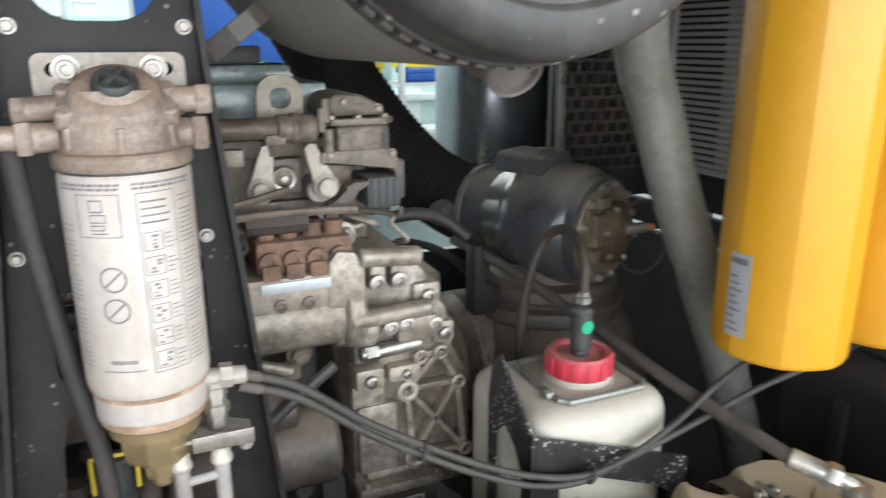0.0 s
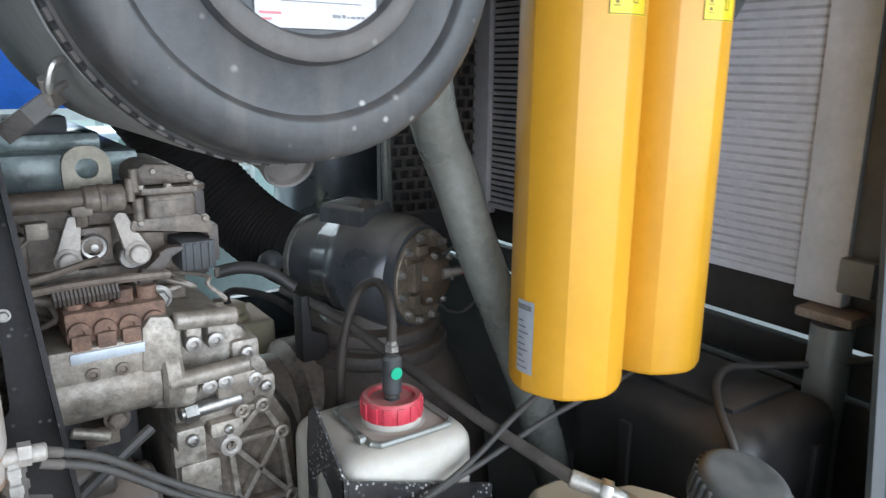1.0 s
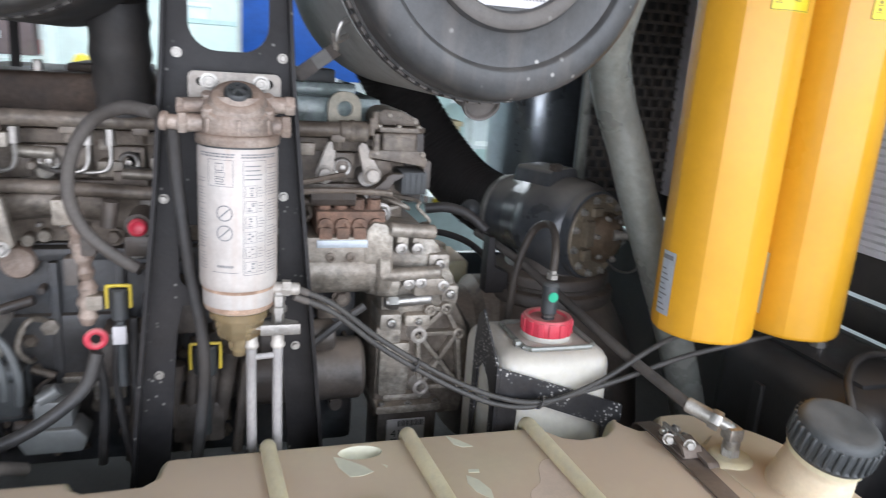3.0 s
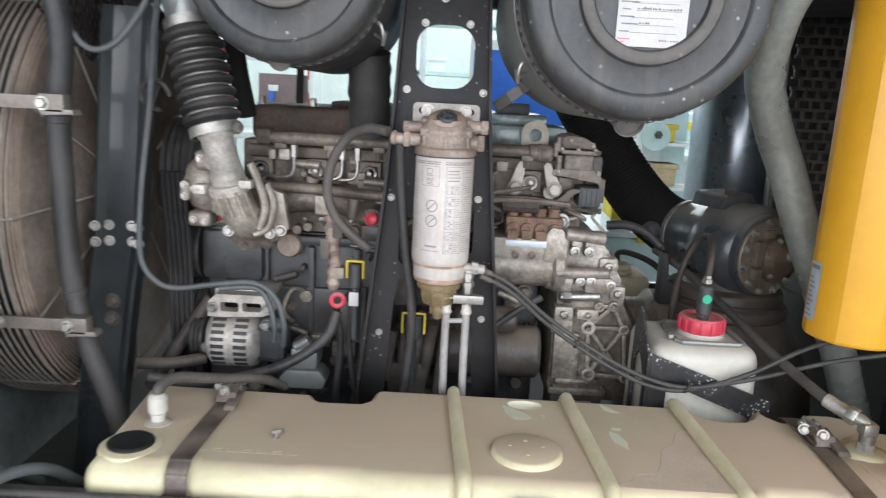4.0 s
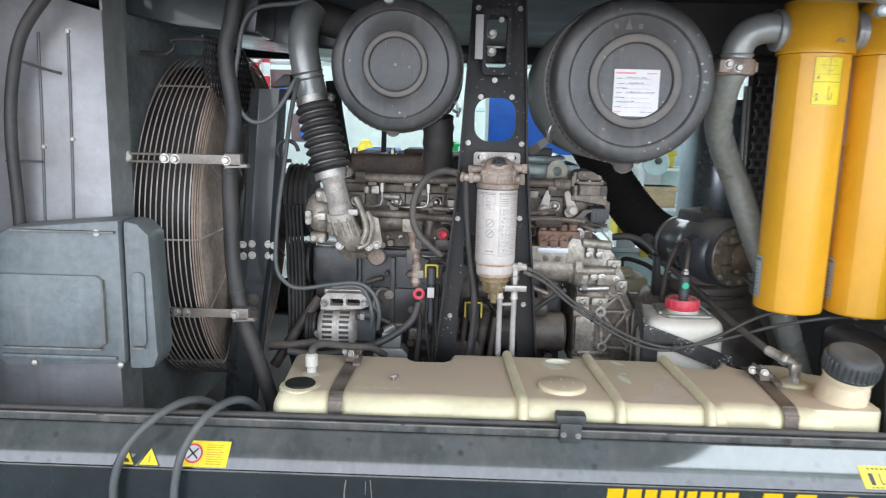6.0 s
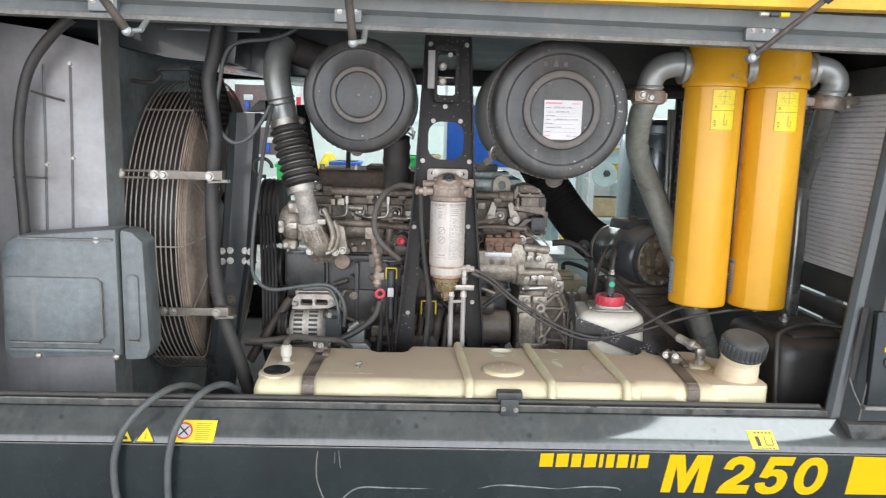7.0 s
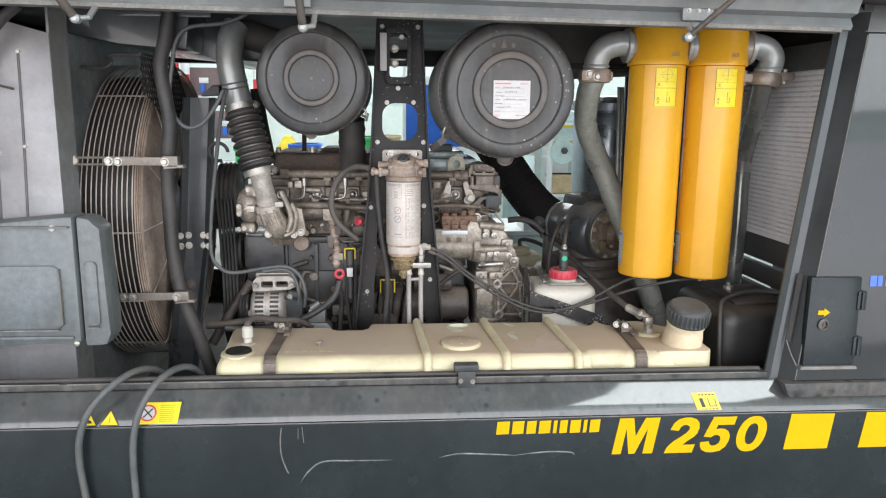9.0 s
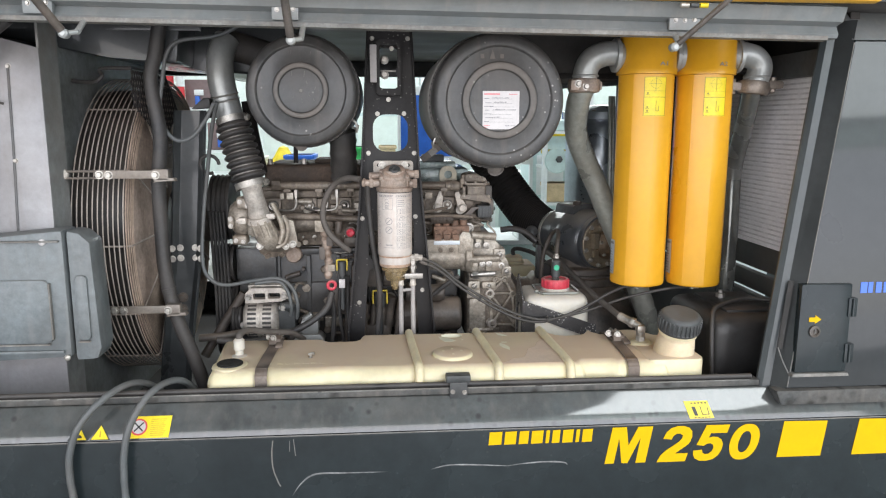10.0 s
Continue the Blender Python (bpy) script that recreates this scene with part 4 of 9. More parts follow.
    for q, dz in ((1.0, 0.0), (0.95, -0.002), (0.87, -0.010), (0.74, -0.017), (0.5, -0.020)):
        rims.append([bm.verts.new((px + rx * q * math.cos(2 * math.pi * k / 28), py + ry * q * math.sin(2 * math.pi * k / 28) + 0.004 * (1 - q), 1.0552 + dz)) for k in range(28)])
    for a, b in zip(rims, rims[1:]):
        for k in range(28):
            bm.faces.new((a[k], a[(k + 1) % 28], b[(k + 1) % 28], b[k]))
    bm.faces.new(rims[-1])
    part("oval_pocket", bm, tank_clean, tank, "clean cream moulded oval pocket", 50)
    for xb, xf in ((0.060, 0.079), (0.279, 0.303), (0.488, 0.508)):
        bm = fresh()
        tube(bm, [(xb, 0.437, 1.018), (xb, 0.435, 1.044), (xb + 0.001, 0.424, 1.058), (xb + 0.002, 0.39, 1.060), ((xb + xf) / 2, 0.25, 1.058), (xf - 0.002, 0.125, 1.055), (xf, 0.096, 1.050), (xf, 0.086, 1.036), (xf, 0.084, 1.01), (xf, 0.086, 0.92)], 0.0125, 14, 6, radii=lambda t: 0.92 + 0.16 * t)
        part("rib", bm, tank_rib, tank)
    bm = fresh()
    lathe(bm, (0.182, 0.199, 1.050), (0, 0, 1), [(0.060, 0), (0.059, 0.008), (0.056, 0.013), (0.052, 0.0150), (0, 0.0152)], 40)
    disc = part("blank_disc", bm, tank_plastic, tank)
    for x, y in ((0.155, 0.205), (0.182, 0.224), (0.209, 0.205), (0.182, 0.175)):
        bm = fresh()
        lathe(bm, (x, y, 1.0650), (0, 0, 1), [(0.0035, 0), (0.0028, 0.0012), (0, 0.0015)], 10)
        part("dimple", bm, tank_rib, disc)
    bm = fresh()
    for pts in ([(0.154, 0.384), (0.168, 0.376), (0.196, 0.350), (0.206, 0.334), (0.190, 0.326), (0.171, 0.326), (0.158, 0.352)], [(0.340, 0.416), (0.358, 0.398), (0.375, 0.376), (0.358, 0.376), (0.346, 0.386)],
                [(0.338, 0.300), (0.352, 0.286), (0.362, 0.258), (0.358, 0.232), (0.340, 0.256), (0.334, 0.280)], [(0.346, 0.314), (0.362, 0.312), (0.360, 0.304), (0.344, 0.306)], [(0.222, 0.352), (0.230, 0.346), (0.228, 0.340)]):
        prism(bm, pts, "z", 1.0545, 1.0553)
    split("wiped_patch", bm, tank_clean, tank, "pale wiped patch in the dust")
    bm = fresh()
    lathe(bm, (-0.451, 0.156, 1.049), (0, 0, 1), [(0.050, 0), (0.048, 0.006), (0.043, 0.0085), (0, 0.0085)], 32)
    part("sender_seat", bm, tank_rib, tank)
    bm = fresh()
    lathe(bm, (-0.451, 0.156, 1.0570), (0, 0, 1), [(0.036, 0), (0.036, 0.004), (0.033, 0.006), (0.030, 0.004), (0, 0.004)], 32)
    part("sender_cap", bm, mat("sender_rubber", (0.012, 0.012, 0.012), 0.6, 0, 0.2, 30, 0.1), tank, "black rubber sender cap")
    bm = fresh()
    lathe(bm, (-0.440, 0.236, 1.050), (0, 0, 1), [(0.022, 0), (0.022, 0.006), (0.012, 0.010), (0.012, 0.022), (0.016, 0.026), (0.016, 0.052), (0.011, 0.058), (0, 0.059)], 18)
    part("vent_nipple", bm, jug_plastic, tank, "pale plastic vent nipple")
    bm = fresh()
    tube(bm, [(-0.440, 0.236, 1.104), (-0.439, 0.243, 1.115), (-0.432, 0.262, 1.120), (-0.418, 0.285, 1.118), (-0.400, 0.305, 1.110), (-0.378, 0.33, 1.100), (-0.352, 0.36, 1.088), (-0.31, 0.41, 1.07), (-0.28, 0.47, 1.03)], 0.0095, 12, 6)
    part("vent_hose", bm, hose_dusty, tank, "brown dusty vent hose")
    bm = fresh()
    lathe(bm, (-0.232, 0.205, 1.053), (0.2, 0, 1), [(0.006, 0), (0.006, 0.003), (0.0035, 0.004), (0.0035, 0.014), (0, 0.015)], 10)
    lathe(bm, (-0.229, 0.205, 1.066), (0.9, -0.3, 0.3), [(0, -0.009), (0.004, -0.009), (0.0045, 0.009), (0, 0.009)], 8)
    part("wing_screw", bm, zinc, tank)
    bm = fresh()
    for k in range(7):
        x = -0.345 + 0.024 * k
        box(bm, x, x + 0.016, 0.150, 0.1512, 1.0538, 1.0552)
        box(bm, x, x + 0.0012, 0.150, 0.160, 1.0538, 1.0552)
        if k % 2:
            box(bm, x, x + 0.014, 0.158, 0.1592, 1.0538, 1.0552)
    part("moulded_marks", bm, tank_rib, tank, "faint moulded marks")
    neck = fresh()
    axis = (0.02, -0.27, 1)
    foot = Vector((0.841, 0.176, 1.045))
    lathe(neck, foot, axis, [(0.0600, 0.004), (0.0585, 0.016), (0.0570, 0.026), (0.0555, 0.044), (0.0520, 0.066), (0.0510, 0.069), (0.0520, 0.072), (0.0500, 0.094), (0.0, 0.080)], 40)
    part("filler_neck", neck, mat("neck_plastic", (0.72, 0.61, 0.43), 0.42, 0, 0.06, 14, 0.03, 120, dust=0.55, dust_color=(0.56, 0.38, 0.24), subsurface=0.25), tank, "cream filler neck with brown stains", 60)
    bm = fresh()
    prism(bm, [(0.742, 0.112), (0.752, 0.101), (0.886, 0.100), (0.901, 0.106), (0.908, 0.120), (0.908, 0.266), (0.898, 0.298), (0.872, 0.344), (0.846, 0.352), (0.800, 0.330), (0.756, 0.318), (0.742, 0.300)], "z", 0.90, 1.0575, 0.009)
    part("end_block", bm, tank_plastic, tank, "pale moulded end block", 50)
    # tide mark left by water in the dust
    bm = fresh()
    tide = [(0.304, 0.110), (0.335, 0.128), (0.352, 0.150), (0.384, 0.160), (0.402, 0.196), (0.416, 0.240), (0.440, 0.262), (0.455, 0.300), (0.470, 0.318), (0.488, 0.322)]
    tube(bm, [(x, y, 1.0544) for x, y in tide], 0.0009, 6, 6)
    part("tide_mark", bm, mat("tide_mark", (0.50, 0.38, 0.28), 0.7, 0, 0.1, 30, 0.0), tank, "brown tide mark in the dust")
    bm = fresh()
    prism(bm, [(p.x, p.y) for p in spline([(x, y, 0) for x, y in tide], 4)] + [(0.492, 0.30), (0.503, 0.13), (0.500, 0.108)], "z", 1.0545, 1.0549)
    part("rinsed_patch", bm, mat("rinsed_plastic", (0.62, 0.49, 0.38), 0.45, 0, 0.06, 16, 0.03, 120, dust=0.7, dust_color=(0.56, 0.43, 0.34)), tank, "paler rinsed patch in the dust")
    bm = fresh()
    c = foot + Vector(axis).normalized() * 0.090
    lathe(bm, c, axis, [(0.0, 0), (0.058, 0), (0.0605, 0.003), (0.0615, 0.007), (0.0590, 0.010), (0.0585, 0.040), (0.056, 0.048), (0.050, 0.0525), (0.044, 0.0525), (0.0, 0.0515)], 56)
    cap = part("filler_cap", bm, cap_black, tank, "black ribbed screw cap, dusty on top")
    d, u, w = axes(axis)
    bm = fresh()
    for k in range(30):
        a = 2 * math.pi * k / 30
        m = Matrix(((u.x, w.x, d.x, c.x), (u.y, w.y, d.y, c.y), (u.z, w.z, d.z, c.z), (0, 0, 0, 1))) @ Matrix.Rotation(a, 4, "Z")
        box(bm, 0.055, 0.0625, -0.0030, 0.0030, 0.006, 0.042, 0.0015, m, 1)
    part("grip_ribs", bm, cap_black, cap)
    bm = fresh()
    lathe(bm, c, axis, [(0.053, -0.012), (0.0555, -0.010), (0.0555, -0.003), (0.053, -0.001)], 40)
    part("neck_ring", bm, tank_rib, cap)
    bm = fresh()
    lathe(bm, (0.772, 0.266, 1.048), (0, 0, 1), [(0.040, 0), (0.037, 0.010), (0.033, 0.0145), (0.026, 0.016), (0, 0.016)], 26)
    part("outlet_boss", bm, tank_rib, tank)
    strap_steel = mat("strap_steel", (0.15, 0.13, 0.115), 0.45, 0.5, 0.2, 20, 0.1, 160, dust=0.6, dust_color=(0.27, 0.20, 0.155), top_dust=0.6)
    for xb, xf in ((-0.350, -0.357), (0.705, 0.694)):
        bm = fresh()
        pts = [(xb, 0.425, 1.02), (xb, 0.400, 1.054), (xb * 0.6 + xf * 0.4, 0.26, 1.0598), (xf, 0.130, 1.059), (xf, 0.110, 1.055), (xf, 0.096, 1.044), (xf, 0.091, 1.02), (xf, 0.091, 0.86)]
        line = spline(pts, 6)
        rows = [[bm.verts.new(p + Vector((s_ * 0.0165, 0, 0)) + o) for s_, o in ((-1, Vector((0, 0.0, 0.0))), (1, Vector((0, 0, 0))), (1, Vector((0, 0.0015, -0.003))), (-1, Vector((0, 0.0015, -0.003))))] for p in line]
        for a, b in zip(rows, rows[1:]):
            for k in range(4):
                bm.faces.new((a[k], a[(k + 1) % 4], b[(k + 1) % 4], b[k]))
        st = part("strap", bm, strap_steel, tank, "dusty steel tie-down strap")
        # ratchet buckle: a bent base plate, a T-bolt through two eyes, a nut and a loose tongue
        bx, by = (xb + 0.002, 0.318) if xb > 0 else (xb, 0.362)
        bm = fresh()
        box(bm, bx - 0.019, bx + 0.019, by - 0.050, by + 0.022, 1.0620, 1.0655, 0.001)
        prism(bm, [(by - 0.052, 1.064), (by - 0.040, 1.078), (by - 0.012, 1.082), (by - 0.010, 1.078), (by - 0.036, 1.073), (by - 0.046, 1.062)], "x", bx - 0.017, bx + 0.017, 0.001)
        part("buckle_plate", bm, strap_steel, st, "bent steel buckle plate")
        bm = fresh()
        for yy in (by - 0.008, by + 0.018):
            ring(bm, (bx - 0.010, yy, 1.074), (1, 0, 0.1), 0.0075, 0.0022, 18, 6)
            ring(bm, (bx + 0.010, yy, 1.074), (1, 0, 0.1), 0.0075, 0.0022, 18, 6)
        rod(bm, (bx - 0.018, by - 0.008, 1.075), (bx + 0.018, by - 0.008, 1.075), 0.0055, seg=12, edge=0.001)
        rod(bm, (bx - 0.018, by + 0.018, 1.074), (bx + 0.018, by + 0.018, 1.074), 0.0055, seg=12, edge=0.001)
        part("buckle", bm, zinc, st, "steel hinge barrel of the buckle")
        bm = fresh()
        rod(bm, (bx - 0.004, by - 0.045, 1.080), (bx - 0.002, by + 0.034, 1.079), 0.0035, seg=10)
        part("buckle_bolt", bm, zinc, st)
        bolts("nut", [(bx - 0.004, by - 0.040, 1.080), (bx - 0.022, by - 0.010, 1.076)], (-0.3, -1, 0.15), 0.0075, zinc, st)
        bm = fresh()
        prism(bm, [(by - 0.030, 1.072), (by - 0.075, 1.068), (by - 0.082, 1.062), (by - 0.078, 1.061), (by - 0.030, 1.069)], "x", bx + 0.006, bx + 0.026, 0.0008)
        part("tongue", bm, strap_steel, st)
    return tank


fuel_tank()

ret = thing("return_pipe", "dusty steel fuel pipe with a hex-nut elbow on the tank", "pipe", (0.770, 0.266, 1.064))
bm = fresh()
tube(bm, [(0.772, 0.266, 1.064), (0.772, 0.266, 1.094), (0.770, 0.268, 1.106), (0.764, 0.275, 1.112), (0.750, 0.289, 1.117)], 0.0100, 14, 6)
part("elbow", bm, zinc, ret)
bm = fresh()
lathe(bm, (0.772, 0.266, 1.074), (0, 0, 1), [(0, 0), (0.0125, 0), (0.0135, 0.002), (0.0135, 0.016), (0.011, 0.019), (0, 0.019)], 14)
box(bm, 0.758, 0.784, 0.254, 0.280, 1.090, 1.113, 0.005)
part("elbow_body", bm, zinc, ret)
bm = fresh()
lathe(bm, (0.758, 0.281, 1.113), (-0.60, 0.70, 0.22), [(0, 0), (0.0155, 0), (0.0165, 0.002), (0.0165, 0.015), (0.0145, 0.018), (0, 0.018)], 6)
lathe(bm, (0.772, 0.266, 1.064), (0, 0, 1), [(0, 0), (0.0150, 0), (0.0150, 0.011), (0.0135, 0.013), (0, 0.013)], 6)
split("nut", bm, zinc, ret)
bm = fresh()
rod(bm, (0.748, 0.292, 1.117), (0.722, 0.326, 1.127), 0.0128, seg=16, edge=0.002)
part("sleeve", bm, zinc, ret, "crimped steel sleeve")
bm = fresh()
tube(bm, [(0.724, 0.324, 1.126), (0.695, 0.50, 1.150), (0.670, 0.70, 1.182), (0.644, 0.90, 1.212), (0.60, 1.05, 1.235)], 0.0098, 12, 6)
part("pipe", bm, hose_dusty, ret)

# ---------------------------------------------------------------- air filters
def air_filter(cx, cz, y0, R, label, ring_r):
    f = thing("air_filter", label, "air filter", (cx, y0 + 0.3, cz), "air filters")
    k = R / 0.2
    bm = fresh()
    prof = [(0, 0.010), (ring_r * 0.84, 0.010), (ring_r * 0.90, 0.0085), (ring_r * 0.94, 0.001), (ring_r * 0.98, -0.001), (ring_r * 1.08, -0.001), (ring_r * 1.12, 0.001), (ring_r * 1.16, 0.009), (ring_r * 1.20, 0.0105), (R * 0.740, 0.014), (R * 0.765, 0.0135),
            (R * 0.785, 0.007), (R * 0.80, 0.0055), (R * 0.90, 0.009), (R * 0.94, 0.013), (R * 0.965, 0.020), (R * 0.978, 0.032), (R * 0.982, 0.056), (R * 0.986, 0.060), (R, 0.062), (R, 0.068), (R * 0.975, 0.070), (R * 0.96, 0.095)]
    lathe(bm, (cx, y0, cz), (0, 1, 0), prof, 72)
    cover = part("cover", bm, cover_plastic, f, "dusty grey-black domed plastic cover with splash marks", 40)
    bm = fresh()
    lathe(bm, (cx, y0 - 0.0012, cz), (0, 1, 0), [(ring_r * 0.935, 0.0012), (ring_r * 0.970, -0.0008), (ring_r * 1.085, -0.0008), (ring_r * 1.125, 0.0012)], 72)
    part("centre_ring", bm, cover_rim, cover, "rubbed brown centre ring", 60)
    bm = fresh()
    n = int(76 * k)
    for i in range(n):
        a = 2 * math.pi * i / n
        m = Matrix.Translation((cx, 0, cz)) @ Matrix.Rotation(a, 4, "Y")
        box(bm, R * 0.955, R * 1.012, y0 + 0.074, y0 + 0.088, -0.0050 * k, 0.0050 * k, 0, m)
    part("edge_teeth", bm, cover_rim, f, "notched rim of the cover")
    bm = fresh()
    lathe(bm, (cx, y0 + 0.088, cz), (0, 1, 0), [(R * 0.93, 0), (R * 1.005, 0), (R * 1.012, 0.003), (R * 1.012, 0.010), (R * 0.99, 0.013), (R * 0.985, 0.030)], 72)
    part("clamp_band", bm, rubber, f)
    bm = fresh()
    lathe(bm, (cx - 0.004, y0 + 0.105, cz + 0.002), (0, 1, 0), [(R * 0.93, 0), (R * 1.00, 0.004), (R * 1.02, 0.03), (R * 1.03, 0.44), (R * 0.85, 0.47), (0, 0.47)], 56)
    part("canister", bm, body_grey if R > 0.18 else rubber, f)
    return f, cover


big, big_cover = air_filter(0.317, 1.789, 0.232, 0.194, "large round grey-black air filter with a paper label", 0.094)
small, small_cover = air_filter(-0.241, 1.815, 0.246, 0.1590, "smaller round grey-black air filter with splash marks", 0.067)
for (x, y, z), r, f in (((0.319, 0.318, 1.598), 0.0255, big), ((-0.248, 0.296, 1.668), 0.0185, small)):
    d = Vector((0.0, -0.88, -0.47)).normalized()
    bm = fresh()
    lathe(bm, Vector((x, y, z)) - d * 0.030, d, [(r * 1.25, 0), (r * 1.08, 0.014), (r, 0.022), (r, 0.040), (r * 0.94, 0.044), (r * 0.86, 0.0425), (r * 0.80, 0.037), (0, 0.036)], 28)
    part("dust_valve", bm, cover_rim, f, "short round dust outlet")
bm = fresh()
box(bm, 0.2690, 0.3740, 0.2400, 0.2419, 1.709, 1.816, 0)
label_sheet = part("paper_label", bm, sticker_white, big_cover, "white inspection label with red heading and printed lines")
label_red = mat("label_red", (0.62, 0.20, 0.21), 0.5, 0, 0.1, 60, 0.0)
bm = fresh()
bars(bm, [(0.2725, 0.318, 1.8055, 1.8095), (0.346, 0.368, 1.8060, 1.8080), (0.3445, 0.3455, 1.8055, 1.8095), (0.2725, 0.290, 1.7190, 1.7208), (0.2725, 0.282, 1.7145, 1.7160)], 0.2399)
split("red_print", bm, label_red, label_sheet)
bm = fresh()
lines = []
for k, z in enumerate((1.7935, 1.7815, 1.7715, 1.7610, 1.7505, 1.7400, 1.7290)):
    lines += [(0.2730 + 0.003 * (k % 2), 0.288 + 0.006 * (k % 3), z + 0.0008, z + 0.0026), (0.290 + 0.006 * (k % 2), 0.352 + 0.004 * (k % 4), z, z + 0.0006)]
part_rng = random.Random(3)
for z, x0, x1 in ((1.7955, 0.296, 0.346), (1.7835, 0.300, 0.336), (1.7630, 0.298, 0.364), (1.7420, 0.302, 0.318), (1.7180, 0.334, 0.362)):
    x = x0
    while x < x1:
        w = part_rng.uniform(0.0016, 0.0040)
        lines.append((x, x + w, z, z + part_rng.uniform(0.0012, 0.0034)))
        x += w + part_rng.uniform(0.0008, 0.0022)
bars(bm, lines, 0.2399)
part("print_lines", bm, print_grey, label_sheet)
bm = fresh()
lathe(bm, (-0.241, 0.2562, 1.815), (0, -1, 0), [(0.005, 0), (0.004, 0.003), (0, 0.004)], 12)
part("centre_pip", bm, grey_edge, small_cover)
scratch_rng = random.Random(5)
bm = fresh()
for k in range(16):
    a, r = scratch_rng.uniform(0, 2 * math.pi), scratch_rng.uniform(0.02, 0.105)
    x, z = -0.241 + r * math.cos(a), 1.815 + r * math.sin(a)
    if abs(r - 0.067) > 0.014:
        l = scratch_rng.uniform(0.004, 0.016)
        y = 0.2555 if r < 0.06 else 0.2562
        tube(bm, [(x, y, z), (x + scratch_rng.uniform(-0.003, 0.003), y, z + l)], 0.0005, 5, 2)
part("scratches", bm, grey_edge, small_cover, "fine pale scratches")
bm = fresh()
prism(bm, [(0.288, 1.905), (0.296, 1.930), (0.304, 1.905)], "y", 0.243, 0.252)
box(bm, 0.262, 0.272, 0.243, 0.252, 1.906, 1.918)
box(bm, 0.318, 0.328, 0.243, 0.252, 1.906, 1.918)
part("moulded_mark", bm, cover_rim, big_cover)
for (x, z), f in (((0.150, 1.665), big), ((-0.105, 1.715), small)):
    bm = fresh()
    s_ = 1 if x > 0 else -1
    tube(bm, [(x, 0.355, z), (x - 0.014 * s_, 0.345, z - 0.006), (x - 0.010 * s_, 0.34, z + 0.014), (x + 0.002 * s_, 0.345, z + 0.020)], 0.0035, 8, 5)
    tube(bm, [(x - 0.012 * s_, 0.36, z - 0.016), (x - 0.018 * s_, 0.345, z + 0.004)], 0.004, 8, 4)
    part("spring_clip", bm, steel, f)
# outlet under the small filter
bm = fresh()
tube(bm, [(-0.15, 0.66, 1.70), (-0.15, 0.68, 1.62), (-0.15, 0.72, 1.54)], 0.045, 18, 5, radii=lambda t: 1 + 0.05 * math.sin(40 * t))
part("outlet_hose", bm, rubber, small)
# straps holding the large filter
bm = fresh()
box(bm, -0.046, 0.052, -0.003, 0.003, -0.0115, 0.0115, 0.001, pose(0.152, 0.620, 1.630, 0, -37, 0))
stay = part("stay", bm, cast_dark, big, "dark flat steel stay")
bm = fresh()
box(bm, -0.012, 0.016, -0.0042, -0.0032, -0.0105, 0.0105, 0, pose(0.152, 0.620, 1.630, 0, -37, 0))
part("bare_patch", bm, body_grey, stay, "pale bare patch on the stay")

# ---------------------------------------------------------------- A-frame strut
frame_thing = thing("filter_bracket", "black pressed-steel A-frame bracket bolted upright behind the tank", "bracket", (0.01, 0.57, 0.72))
Y0 = 0.550
outer = [(-0.060, 2.04), (0.080, 2.04), (0.104, 1.60), (0.118, 1.44), (0.155, 1.03), (0.178, 0.72), (0.120, 0.72), (0.098, 1.05), (0.088, 1.20), (0.080, 1.245), (-0.062, 1.245), (-0.072, 1.20), (-0.082, 1.05), (-0.108, 0.72), (-0.165, 0.72), (-0.140, 1.03), (-0.098, 1.44), (-0.086, 1.60)]
hole = rounded(-0.046, 0.067, 1.634, 1.753, 0.040)
slot = rounded(-0.024, 0.036, 1.835, 1.960, 0.012)
cut1 = rounded(-0.066, -0.024, 1.275, 1.375, 0.018)
cut2 = rounded(0.040, 0.084, 1.30, 1.42, 0.018)
bm = fresh()
plate_hole(bm, outer, [hole, slot, cut1, cut2], "y", Y0, Y0 + 0.006)
part("web", bm, frame_black, frame_thing, "", 30)
for pts in ([(-0.060, 2.04), (-0.086, 1.60), (-0.098, 1.44), (-0.140, 1.03), (-0.165, 0.72)], [(0.080, 2.04), (0.104, 1.60), (0.118, 1.44), (0.155, 1.03), (0.178, 0.72)]):
    s_ = 1 if pts[0][0] > 0 else -1
    bm = fresh()
    prism(bm, pts + [(x - s_ * 0.006, z) for x, z in pts[::-1]], "y", Y0 - 0.030, Y0 + 0.075, 0.001)
    part("flange", bm, frame_black, frame_thing)
for pts in ([(-0.082, 1.05), (-0.108, 0.72)], [(0.098, 1.05), (0.120, 0.72)]):
    s_ = 1 if pts[0][0] > 0 else -1
    bm = fresh()
    prism(bm, pts + [(x + s_ * 0.004, z) for x, z in pts[::-1]], "y", Y0 + 0.006, Y0 + 0.03)
    part("leg_fold", bm, frame_black, frame_thing)
bm = fresh()
plate_hole(bm, rounded(-0.032, 0.044, 1.812, 1.985, 0.012), [rounded(-0.022, 0.034, 1.830, 1.968, 0.010)], "y", Y0 - 0.040, Y0 - 0.002)
part("upper_bracket", bm, frame_black, frame_thing)
bm = fresh()
box(bm, -0.052, -0.031, Y0 - 0.048, Y0 - 0.030, 1.852, 1.967, 0.002)
part("white_block", bm, sticker_white, frame_thing, "pale rectangular block")
bm = fresh()
box(bm, -0.020, 0.030, Y0 + 0.01, Y0 + 0.02, 1.888, 1.893, 0.001)
